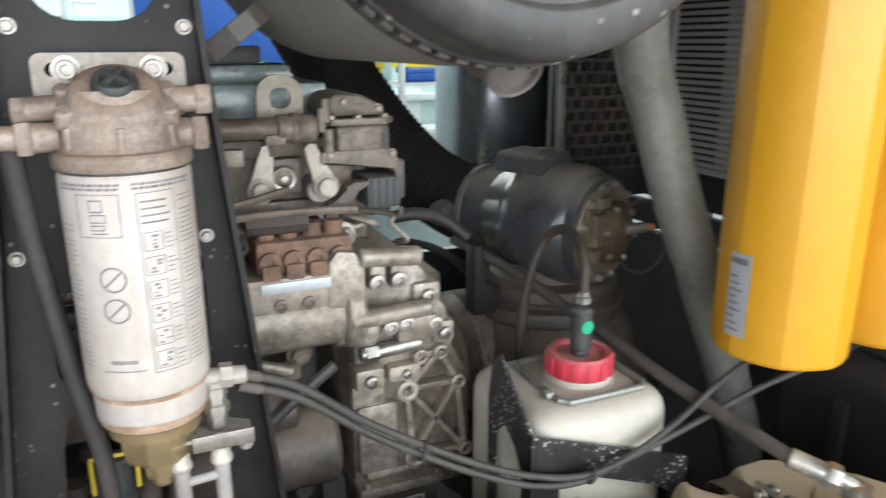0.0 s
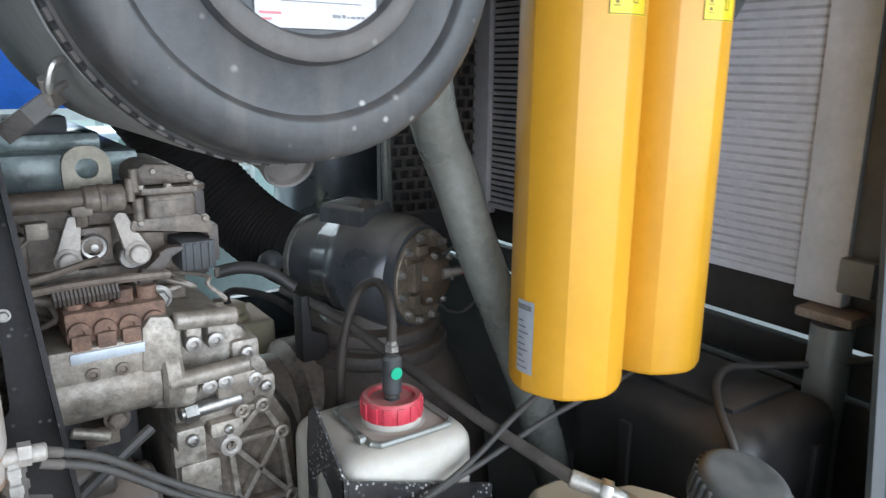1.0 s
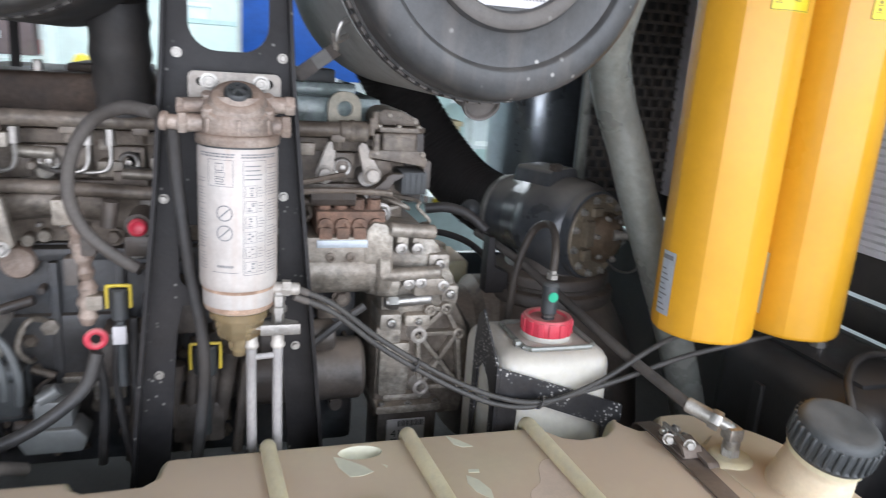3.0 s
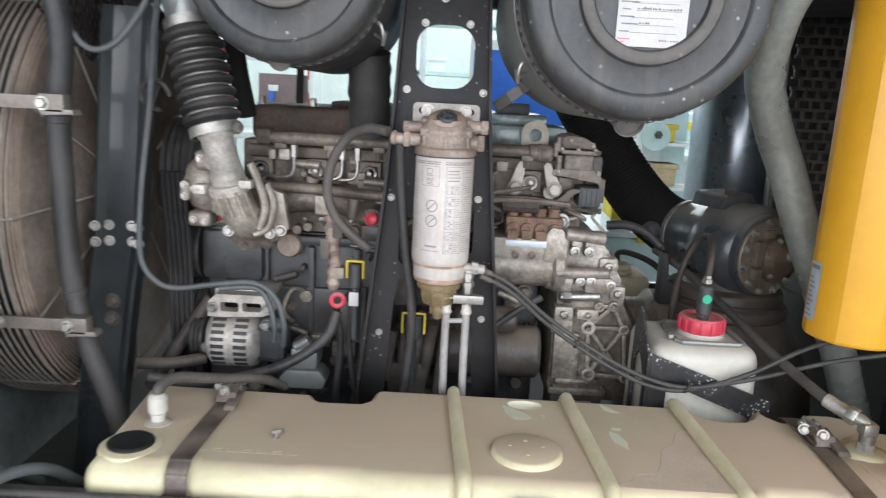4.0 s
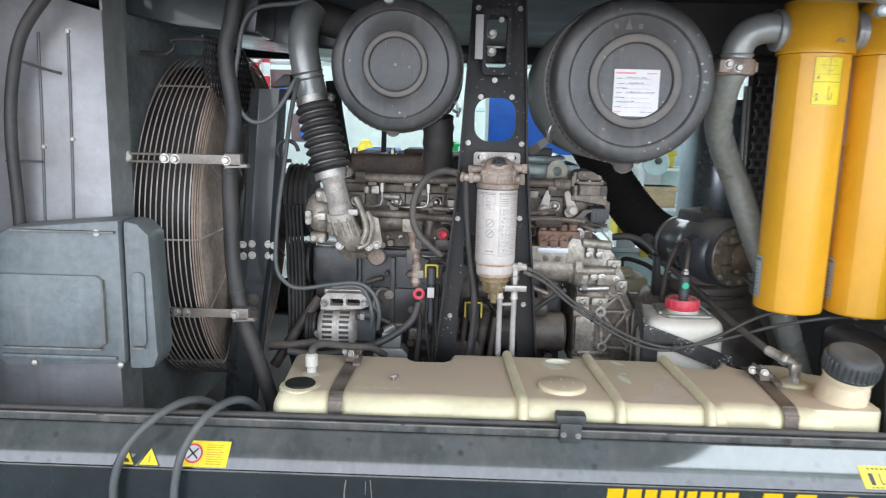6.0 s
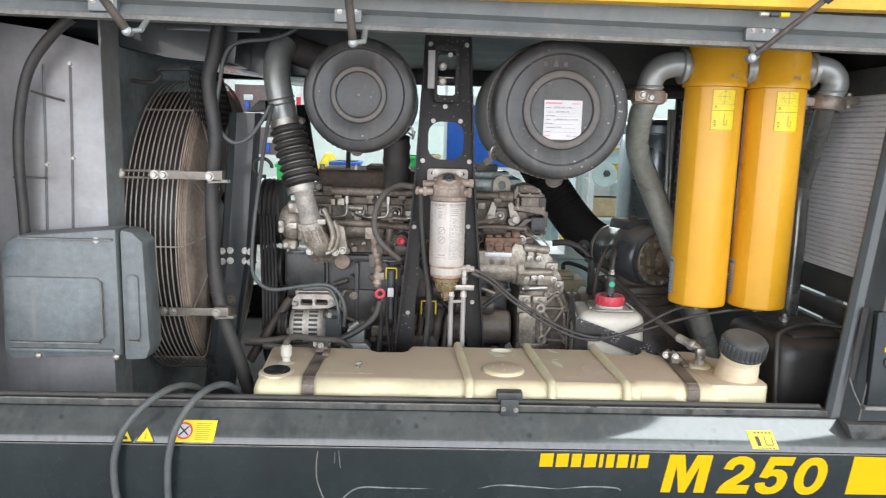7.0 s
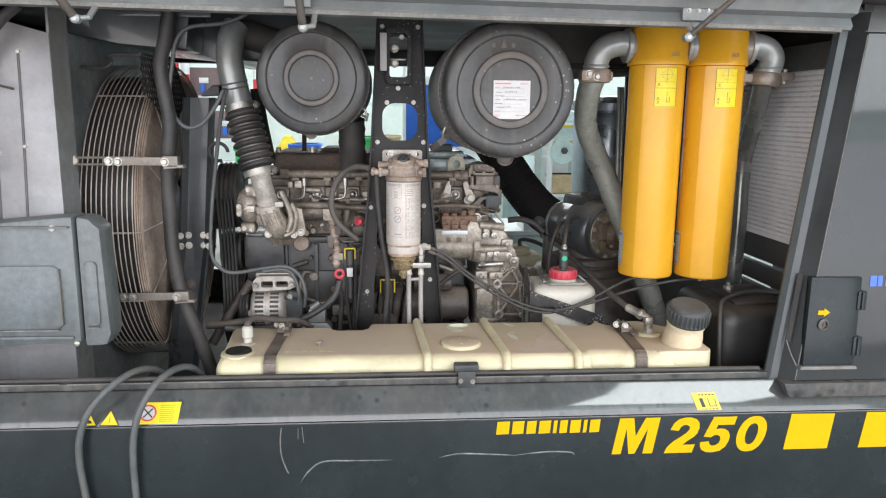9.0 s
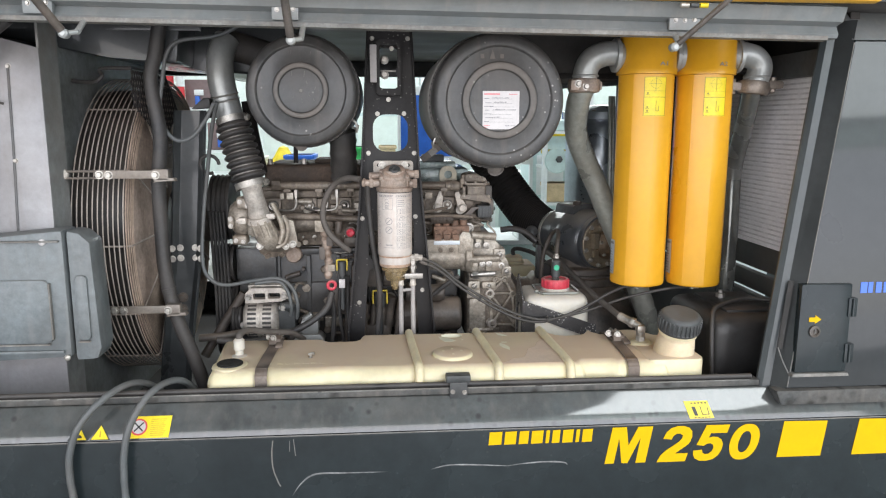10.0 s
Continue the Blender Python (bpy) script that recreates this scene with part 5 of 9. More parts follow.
for z in (1.878, 1.925):
    lathe(bm, (-0.006, Y0 + 0.02, z), (0, -1, 0), [(0, 0), (0.014, 0), (0.014, 0.014), (0.008, 0.016), (0.008, 0.03), (0, 0.03)], 8)
part("inner_fitting", bm, steel, frame_thing)
bolts("bolt", [(-0.031, Y0, 1.755), (0.055, Y0, 1.756), (-0.062, Y0, 1.629), (0.087, Y0, 1.629), (0.090, Y0, 1.42), (-0.085, Y0, 1.415), (0.016, Y0 - 0.042, 1.955), (0.005, Y0 - 0.01, 1.800), (-0.045, Y0 - 0.002, 1.99), (0.068, Y0 - 0.002, 1.99), (0.112, Y0 - 0.002, 1.17), (-0.100, Y0 - 0.002, 1.13)], (0, -1, 0), 0.0055, zinc, frame_thing)

# ---------------------------------------------------------------- fuel filter
ff = thing("fuel_filter", "white fuel filter canister under a rusty dusty head, with amber bowl", "fuel filter", (0.0205, 0.47, 1.24))
FX, FY = 0.0205, 0.470
bm = fresh()
lathe(bm, (FX, FY, 1.271), (0, 0, 1), [(0, 0), (0.0455, 0), (0.0480, 0.002), (0.0500, 0.007), (0.0508, 0.014), (0.0512, 0.032), (0.0518, 0.036), (0.0540, 0.0395), (0.0550, 0.046), (0.0550, 0.2345), (0.0545, 0.2365), (0.0530, 0.240), (0, 0.240)], 56)
can = part("canister", bm, canister_white, ff, "white printed canister smudged with rust and dust")
canister_rust = mat("canister_rust", (0.50, 0.36, 0.27), 0.5, 0, 0.2, 40, 0.05, 150, dust=0.8, dust_color=(0.34, 0.17, 0.09))
bm = fresh()
lathe(bm, (FX, FY, 1.271), (0, 0, 1), [(0.0462, 0.0008), (0.0484, 0.0020), (0.0503, 0.0066), (0.0510, 0.0105)], 56)
lathe(bm, (FX, FY, 1.271), (0, 0, 1), [(0.0515, 0.0325), (0.0521, 0.0355), (0.0535, 0.0380)], 56)
split("rust_ring", bm, canister_rust, can, "rusty edge of the canister")
bm = fresh()
lathe(bm, (FX, FY, 1.203), (0, 0, 1), [(0, 0), (0.015, 0), (0.0165, 0.004), (0.0165, 0.020), (0.030, 0.022), (0.034, 0.028), (0.0365, 0.040), (0.0385, 0.066), (0.039, 0.070), (0.0, 0.070)], 8, phase=0.3)
bowl = part("bowl", bm, amber, ff, "amber plastic water bowl with flat sides", 25)
bm = fresh()
lathe(bm, (FX, FY, 1.192), (0, 0, 1), [(0, 0), (0.0085, 0), (0.0100, 0.002), (0.0100, 0.012), (0, 0.012)], 12)
part("drain_plug", bm, amber, bowl)
bm = fresh()
lathe(bm, (FX, FY, 1.256), (0, 0, 1), [(0.0385, 0), (0.0425, 0.002), (0.0430, 0.012), (0.0400, 0.015)], 32)
part("bowl_rim", bm, amber, bowl)


def curved(bm, a0, a1, z0, z1, lift=0.0005, n=5):
    R = 0.0550 + lift
    lo, hi = [], []
    for k in range(n + 1):
        a = radians(a0 + (a1 - a0) * k / n)
        p = (FX + R * math.sin(a), FY - R * math.cos(a))
        lo.append(bm.verts.new((*p, z0)))
        hi.append(bm.verts.new((*p, z1)))
    for k in range(n):
        bm.faces.new((lo[k], lo[k + 1], hi[k + 1], hi[k]))


def outline_box(bm, a0, a1, z0, z1, w=0.0007):
    curved(bm, a0, a1, z0, z0 + w)
    curved(bm, a0, a1, z1 - w, z1)
    curved(bm, a0, a0 + 0.8, z0, z1, n=1)
    curved(bm, a1 - 0.8, a1, z0, z1, n=1)


canister_print = mat("canister_print", (0.24, 0.235, 0.24), 0.6, 0, 0.15, 90, 0.0)
pr = random.Random(11)
bm = fresh()
# two headline strips of small type
for a0, a1 in ((-62, -6), (3, 62)):
    for z in (1.5020, 1.4985):
        a = a0
        while a < a1 - 2:
            w = pr.uniform(2.0, 6.5)
            curved(bm, a, min(a + w, a1), z, z + 0.0021, n=2)
            a += w + 1.2
# symbol box with its sideways letters
outline_box(bm, -46, -8, 1.459, 1.4955)
for k, (z0, z1) in enumerate(((1.4650, 1.4700), (1.4715, 1.4790), (1.4805, 1.4910))):
    outline_box(bm, -34, -22 + 2 * (k % 2), z0, z1, 0.0011)
curved(bm, -34, -20, 1.4620, 1.4632)
# column of small instruction pictures and the type beside it
outline_box(bm, 5, 40, 1.334, 1.4955)
for k in range(6):
    z0 = 1.3375 + 0.0215 * k
    outline_box(bm, 8, 25, z0, z0 + 0.0165, 0.0006)
    for j in range(4):
        a = 10 + pr.uniform(0, 8)
        z = z0 + 0.002 + 0.0033 * j
        curved(bm, a, a + pr.uniform(3, 7), z, z + pr.uniform(0.0008, 0.0024), n=2)
    for j in range(4):
        z = z0 + 0.001 + 0.0040 * j
        curved(bm, 27, 33 + pr.uniform(0, 6), z, z + 0.0008, n=2)
for j in range(4):
    curved(bm, 8, 30 + pr.uniform(0, 8), 1.4690 + 0.0060 * j, 1.4705 + 0.0060 * j)
for j in range(38):
    z = 1.3365 + 0.0041 * j
    if j % 9 != 8:
        curved(bm, 43, 58 + pr.uniform(0, 9), z, z + 0.0008, n=3)
for j in range(30):
    z = 1.3400 + 0.0044 * j
    if j % 7 != 6:
        curved(bm, -72, -58 + pr.uniform(0, 7), z, z + 0.0008, n=3)
for a in range(-32, -10, 3):
    curved(bm, a, a + 2.2, 1.345, 1.3485, n=1)
curved(bm, -40, -2, 1.3375, 1.3384)
part("printing", bm, canister_print, can, "fine grey printing")
bm = fresh()
for zc in (1.4225, 1.3945):
    for k in range(24):
        a = 2 * math.pi * k / 24
        a2 = 2 * math.pi * (k + 1) / 24
        q = []
        for r, aa in ((0.0098, a), (0.0113, a), (0.0113, a2), (0.0098, a2)):
            th = -math.asin(0.0195 / 0.055) + r * math.cos(aa) / 0.055
            q.append(bm.verts.new((FX + 0.0557 * math.sin(th), FY - 0.0557 * math.cos(th), zc + r * math.sin(aa))))
        bm.faces.new(q)
    for x0, x1 in ((-0.0072, 0.0072), (-0.0040, 0.0066)):
        q = []
        for du, dz in ((x0, -0.0055), (x0 + 0.0012, -0.0068), (x1, 0.0055), (x1 - 0.0012, 0.0068)):
            th = -math.asin(0.0195 / 0.055) + du / 0.055
            q.append(bm.verts.new((FX + 0.0557 * math.sin(th), FY - 0.0557 * math.cos(th), zc + dz)))
        if x0 < -0.005:
            bm.faces.new(q)
part("no_entry_marks", bm, print_grey, can)

# cast head: flange ring over a dark gasket, fluted shoulder, tilted pump cover with its black knob
bm = fresh()
lathe(bm, (FX, FY, 1.5085), (0, 0, 1), [(0, 0), (0.0535, 0), (0.0535, 0.004), (0, 0.004)], 48)
part("gasket", bm, cap_black, ff, "dark gasket line")
bm = fresh()
lathe(bm, (FX, FY, 1.5125), (0, 0, 1), [(0, 0), (0.0560, 0), (0.0575, 0.003), (0.0575, 0.011), (0.0560, 0.0135), (0.0520, 0.0150), (0.0495, 0.0190), (0.0490, 0.0280), (0.0470, 0.036), (0.044, 0.042), (0.040, 0.048), (0.036, 0.064), (0, 0.068)], 48)
head = part("head", bm, head_dusty, ff, "dusty rust-tinted cast filter head", 30)
for k in range(3):
    a = radians(214 + 56 * k)
    c, s_ = math.cos(a), math.sin(a)
    bm = fresh()
    box(bm, 0.036, 0.0515, -0.0030, 0.0030, 1.526, 1.548, 0.002, Matrix.Translation((FX, FY, 0)) @ Matrix.Rotation(a, 4, "Z"))
    part("flute", bm, head_dusty, head)
bm = fresh()
tilt = (0, -0.58, 0.815)
lathe(bm, (FX, FY - 0.004, 1.557), tilt, [(0.046, 0), (0.0465, 0.008), (0.0440, 0.012), (0.0400, 0.0135), (0.0375, 0.019), (0.0350, 0.024), (0.0300, 0.0265), (0.0250, 0.027), (0, 0.027)], 40)
cover = part("pump_cover", bm, head_dusty, head, "round dusty pump cover tilted forward", 30)
for a in (200, 340, 20, 160):
    c, s_ = math.cos(radians(a)), math.sin(radians(a))
    d, u, w = axes(tilt)
    p = Vector((FX, FY - 0.004, 1.557)) + (u * c + w * s_) * 0.043
    bm = fresh()
    rod(bm, p, p + d * 0.017, 0.0085, 0.0078, seg=14, edge=0.002)
    part("boss", bm, head_dusty, cover)
d, u, w = axes(tilt)
k0 = Vector((FX, FY - 0.004, 1.557)) + d * 0.025
bm = fresh()
lathe(bm, k0, d, [(0, 0), (0.0185, 0), (0.0190, 0.004), (0.0175, 0.010), (0.0150, 0.0125), (0.0120, 0.0115), (0.0105, 0.0075), (0, 0.0075)], 24)
knob = part("primer_knob", bm, cap_black, head, "black plastic primer knob")
m = Matrix(((u.x, w.x, d.x, k0.x), (u.y, w.y, d.y, k0.y), (u.z, w.z, d.z, k0.z), (0, 0, 0, 1)))
for a in (35, 125):
    bm = fresh()
    box(bm, -0.0130, 0.0130, -0.0028, 0.0028, 0.006, 0.0150, 0.002, m @ Matrix.Rotation(radians(a), 4, "Z"))
    part("knob_wing", bm, cap_black, knob)
# ports with hexagon unions
for p0, p1, r, r1 in (((-0.026, 0.462, 1.539), (-0.048, 0.460, 1.539), 0.0125, 0.0125), ((0.058, 0.468, 1.537), (0.080, 0.468, 1.537), 0.0140, 0.0135), ((0.044, 0.474, 1.567), (0.086, 0.474, 1.566), 0.0125, 0.0115), ((-0.020, 0.474, 1.562), (-0.052, 0.472, 1.561), 0.0110, 0.0110)):
    bm = fresh()
    rod(bm, p0, p1, r, r1, seg=18, edge=0.002)
    part("port", bm, head_dusty, head)
for p0, p1, r in (((-0.046, 0.460, 1.539), (-0.058, 0.460, 1.539), 0.0155), ((0.079, 0.468, 1.537), (0.092, 0.468, 1.537), 0.0165), ((0.084, 0.474, 1.566), (0.098, 0.474, 1.566), 0.0145), ((-0.050, 0.472, 1.561), (-0.060, 0.472, 1.561), 0.0120)):
    bm = fresh()
    rod(bm, p0, p1, r, seg=6, edge=0.0015)
    part("hex_union", bm, head_dusty, head)
bm = fresh()
rod(bm, (-0.056, 0.460, 1.539), (-0.072, 0.460, 1.540), 0.0105, seg=16, edge=0.001)
rod(bm, (-0.071, 0.460, 1.540), (-0.080, 0.462, 1.541), 0.0135, seg=16, edge=0.002)
part("banjo", bm, head_dusty, head)
bm = fresh()
oval = [[(cx + 0.0115 * math.cos(2 * math.pi * k / 16) + (0.004 if math.cos(2 * math.pi * k / 16) > 0 else -0.004), 1.5915 + 0.0075 * math.sin(2 * math.pi * k / 16)) for k in range(16)] for cx in (-0.020, 0.056)]
plate_hole(bm, rounded(-0.046, 0.082, 1.548, 1.606, 0.009), oval, "y", 0.516, 0.526)
part("mount_plate", bm, pale_lug, head, "pale cast mounting plate with two slots")
for x in (-0.018, 0.054):
    bm = fresh()
    lathe(bm, (x, 0.517, 1.5915), (0, -1, 0), [(0, 0), (0.0125, 0), (0.0125, 0.0025), (0.0088, 0.003), (0.0088, 0.0095), (0.0078, 0.0105), (0.0048, 0.0105), (0.0042, 0.005), (0, 0.005)], 20)
    part("socket_screw", bm, zinc, head, "bright socket-head screw with washer")
# fittings and two pale drain pipes under the filter
bm = fresh()
prism(bm, [(0.030, 0.448), (0.106, 0.440), (0.108, 0.468), (0.086, 0.482), (0.030, 0.478)], "z", 1.240, 1.2435)
part("pipe_bracket", bm, pale_lug, ff, "bent steel pipe bracket")
bm = fresh()
box(bm, 0.050, 0.108, 0.4385, 0.4415, 1.233, 1.2495, 0.001)
part("bracket_lip", bm, steel, ff)
pale_hose = mat("pale_hose", (0.34, 0.32, 0.31), 0.4, 0, 0.1, 20, 0.05, 150, dust=0.25, dust_color=(0.30, 0.24, 0.20))
for x, top in ((0.038, 1.232), (0.077, 1.296)):
    bm = fresh()
    rod(bm, (x, 0.462, top), (x, 0.462, 1.226), 0.0098, seg=6, edge=0.001)
    part("hose_union", bm, head_dusty if top < 1.25 else steel, ff)
    bm = fresh()
    lathe(bm, (x, 0.462, 1.206), (0, 0, 1), [(0, 0), (0.0095, 0), (0.0110, 0.002), (0.0110, 0.006), (0.0095, 0.008), (0.0090, 0.022), (0, 0.022)], 14)
    part("hose_fitting", bm, pale_lug, ff)
    bm = fresh()
    tube(bm, [(x, 0.462, 1.208), (x, 0.463, 1.12), (x + 0.001, 0.466, 1.03), (x + 0.002, 0.475, 0.85)], 0.0078, 12, 5)
    part("drain_pipe", bm, pale_hose, ff, "pale drain pipe")
for z, r in ((1.262, 0.0125), (1.280, 0.0115)):
    bm = fresh()
    lathe(bm, (0.077, 0.462, z), (0, 0, 1), [(0, 0), (r, 0), (r, 0.009), (r * 0.8, 0.011), (0, 0.011)], 6)
    part("hex_nut", bm, steel, ff)
bm = fresh()
rod(bm, (0.064, 0.462, 1.300), (0.108, 0.462, 1.297), 0.0095, seg=14, edge=0.002)
rod(bm, (0.082, 0.462, 1.300), (0.094, 0.462, 1.299), 0.0125, seg=6)
part("outlet_fitting", bm, pale_lug, ff, "grey crimped hose coupling")
bm = fresh()
rod(bm, (0.038, 0.462, 1.190), (0.077, 0.462, 1.193), 0.0050, seg=12)
part("cross_tube", bm, pale_hose, ff)

# twin hoses from the filter to the yellow filters
hose_grey = mat("hose_dark_grey", (0.045, 0.043, 0.041), 0.55, 0, 0.15, 20, 0.1, 160, dust=0.3, dust_color=(0.16, 0.135, 0.11))
for k, off in enumerate((0.0, 0.0135)):
    bm = fresh()
    end = (0.812, 0.445, 1.196) if k == 0 else (1.000, 0.44, 1.192)
    pts = [(0.100, 0.464, 1.298 - off), (0.16, 0.472, 1.268 - off), (0.235, 0.478, 1.206 - off), (0.305, 0.475, 1.160 - off), (0.375, 0.465, 1.122 - off), (0.440, 0.452, 1.098 - off), (0.500, 0.442, 1.088 - off * 0.6), (0.560, 0.440, 1.094)]
    pts += [(0.640, 0.442, 1.125), (0.72, 0.448, 1.168), (0.775, 0.452, 1.190), end] if k == 0 else [(0.66, 0.440, 1.118), (0.78, 0.43, 1.160), (0.90, 0.42, 1.188), end]
    tube(bm, pts, 0.0047, 10, 6)
    line = thing("drain_hose", "thin dark grey hose strung across the engine bay", "hose", pts[0], "twin hoses")
    part("hose", bm, hose_grey, line)
    bm = fresh()
    rod(bm, pts[0], Vector(pts[0]) + Vector((0.022, 0.003, -0.010)), 0.0058, seg=10, edge=0.001)
    part("start_sleeve", bm, hose_dusty, line, "dusty crimped sleeve")
    bm = fresh()
    rod(bm, end, Vector(end) + Vector((0.0, 0.0, 0.018)), 0.0075, seg=6, edge=0.001)
    part("end_nut", bm, zinc, line, "small steel nut")
bm = fresh()
for p in ((0.300, 0.474, 1.156), (0.515, 0.440, 1.088)):
    ring(bm, p, (0.8, 0, -0.4), 0.0105, 0.0022, 14, 6)
tagged(part("cable_tie", bm, rubber), "black cable ties binding two hoses", "cable tie", kind="stuff")


# ---------------------------------------------------------------- yellow line filters
faded_ink = mat("faded_ink", (0.20, 0.16, 0.02), 0.5, 0, 0.1, 60, 0.0)


def line_filter(cx, cy, r, z0):
    f = thing("line_filter", "yellow-painted octagonal compressed-air filter housing with warning sticker", "filter housing", (cx, cy, z0), "yellow filters")
    bm = fresh()
    seg = 96
    rb = r * 0.955

    def wall(a, R):
        """Eight slightly bulged flats."""
        f8 = (a + math.pi / 8) % (math.pi / 4) - math.pi / 8
        f8 = math.pi / 8 - abs(f8)
        return R * (0.74 + 0.26 * 0.962 / math.cos(f8))
    rings = []
    for q, h in ((0.5, 0.0), (0.93, 0.0), (0.975, 0.002), (0.995, 0.006), (1.0, 0.012), (1.0, 1.866 - z0), (1.0, 1.874 - z0)):
        rings.append([bm.verts.new((cx + wall(2 * math.pi * k / seg, rb) * q * math.cos(2 * math.pi * k / seg), cy + wall(2 * math.pi * k / seg, rb) * q * math.sin(2 * math.pi * k / seg), z0 + h)) for k in range(seg)])
    for a, b in zip(rings, rings[1:]):
        for k in range(seg):
            bm.faces.new((a[k], a[(k + 1) % seg], b[(k + 1) % seg], b[k]))
    bm.faces.new(rings[0])
    part("bowl", bm, yellow_paint, f, "", 8)
    bm = fresh()
    lathe(bm, (cx, cy, 1.874), (0, 0, 1), [(r * 0.9, 0), (r * 1.03, 0.002), (r * 1.03, 0.018), (r * 1.0, 0.022), (r * 0.99, 0.10), (r * 0.9, 0.13), (0, 0.135)], 40)
    head = part("head", bm, yellow_paint, f)
    bm = fresh()
    lathe(bm, (cx, cy, z0 - 0.022), (0, 0, 1), [(0, 0), (0.008, 0), (0.008, 0.010), (0.013, 0.011), (0.013, 0.024), (0, 0.024)], 6)
    rod(bm, (cx - 0.005, cy, z0 - 0.014), (cx + 0.022, cy - 0.004, z0 - 0.014), 0.007)
    part("drain_fitting", bm, zinc, f)
    for s_ in (-1, 1):
        bm = fresh()
        lathe(bm, (cx + s_ * r * 0.9, cy, 1.935), (s_, 0, 0), [(0.0, 0), (0.040, 0), (0.046, 0.012), (0.052, 0.014), (0.052, 0.026), (0.040, 0.028), (0, 0.028)], 28)
        part("port_flange", bm, silver_pipe, head, "grey cast port flange")
    # sticker wrapped on the front facets
    bm = fresh()

    def patch(bm, a0, a1, z0_, z1_, lift):
        rows = []
        n = max(1, round((a1 - a0) / 2))
        for k in range(n + 1):
            a = radians(a0 - 17 + (a1 - a0) * k / n)
            R = wall(a - math.pi / 2, rb) + lift
            rows.append([bm.verts.new((cx + R * math.sin(a), cy - R * math.cos(a), z)) for z in (z0_, z1_)])
        for p, q in zip(rows, rows[1:]):
            bm.faces.new((p[0], q[0], q[1], p[1]))
    patch(bm, -6, 40, 1.748, 1.866, 0.0008)
    st = part("warning_sticker", bm, sticker_yellow, f, "yellow pictogram sticker")
    bm = fresh()
    patch(bm, -5, 39, 1.8045, 1.806, 0.0012)
    patch(bm, -5, 39, 1.8235, 1.8242, 0.0012)
    for a0, a1, z0_, z1_ in ((-6, -5, 1.749, 1.8655), (39, 40, 1.749, 1.8655), (-6, 40, 1.749, 1.7502), (-6, 40, 1.8643, 1.8655), (16.6, 17.4, 1.8245, 1.866), (3, 31, 1.845, 1.8458), (18, 19.2, 1.764, 1.795), (24, 25.2, 1.764, 1.780), (18, 25, 1.763, 1.7645)):
        patch(bm, a0, a1, z0_, z1_, 0.0012)
    for k in range(18):
        t0, t1 = 2 * math.pi * k / 18, 2 * math.pi * (k + 1) / 18
        patch(bm, 17 + 10.5 * math.cos(t0), 17 + 10.5 * math.cos(t0) + 1.0, 1.845 + 0.0145 * math.sin(t0), 1.845 + 0.0145 * math.sin(t0) + 0.002, 0.0012)
    for zc in (1.812, 1.770, 1.759):
        patch(bm, -2, 5, zc, zc + 0.0012, 0.0012)
        patch(bm, 0, 3.2, zc + 0.003, zc + 0.0075, 0.0012)
    part("pictogram", bm, faded_ink, st)
    return f


fa = line_filter(0.815, 0.442, 0.0905, 1.210)
fb = line_filter(1.004, 0.440, 0.0905, 1.206)
for f, cx, cy, r in ((fa, 0.815, 0.442, 0.0905), (fb, 1.004, 0.440, 0.0905)):
    bm = fresh()
    R = r * 0.955
    def patch2(a0, a1, z0, z1, lift):
        lo = []
        for k in range(4):
            a = radians(a0 + (a1 - a0) * k / 3)
            lo.append([bm.verts.new((cx + (R + lift) * math.sin(a), cy - (R + lift) * math.cos(a), z)) for z in (z0, z1)])
        for p, q in zip(lo, lo[1:]):
            bm.faces.new((p[0], q[0], q[1], p[1]))
    patch2(-99, -77, 1.242, 1.354, 0.0015)
    lab = part("rating_label", bm, grey_label, f, "silver rating label")
    bm = fresh()
    patch2(-98, -80, 1.340, 1.348, 0.0022)
    for k in range(9):
        patch2(-97, -83 - 3 * (k % 3), 1.250 + 0.009 * k, 1.2525 + 0.009 * k, 0.0022)
    part("label_lines", bm, print_grey, lab)
words("hand_marks", "A1", 0.017, (0.822, 0.442 - 0.0935, 1.899), print_grey, fa, width=0.024)
words("hand_marks", "A2", 0.017, (1.008, 0.440 - 0.0935, 1.899), print_grey, fb, width=0.024)


# ---------------------------------------------------------------- air pipes
def coupling(bm, p, d, r):
    lathe(bm, Vector(p) - Vector(d).normalized() * 0.022, d, [(r * 1.05, 0), (r * 1.32, 0.003), (r * 1.42, 0.012), (r * 1.42, 0.032), (r * 1.32, 0.041), (r * 1.05, 0.044)], 28)


pipe = thing("air_pipe", "grey steel air pipe with elbow and grooved clamp", "pipe", (0.62, 0.45, 1.85), "air pipes")
bm = fresh()
tube(bm, [(0.712, 0.437, 1.940), (0.675, 0.439, 1.938), (0.640, 0.443, 1.922), (0.622, 0.447, 1.890), (0.620, 0.45, 1.850)], 0.038, 20, 6)
ring(bm, (0.621, 0.449, 1.872), (0, 0, 1), 0.038, 0.004, 28, 6)
part("elbow", bm, silver_pipe, pipe)
bm = fresh()
coupling(bm, (0.618, 0.45, 1.842), (0, 0, 1), 0.036)
box(bm, 0.566, 0.602, 0.408, 0.450, 1.826, 1.858, 0.006)
box(bm, 0.640, 0.672, 0.430, 0.468, 1.828, 1.856, 0.006)
part("clamp", bm, head_dusty, pipe, "dusty brown clamp")
bolts("clamp_bolt", [(0.588, 0.405, 1.846), (0.612, 0.402, 1.838)], (0, -1, 0), 0.009, steel, pipe)
bm = fresh()
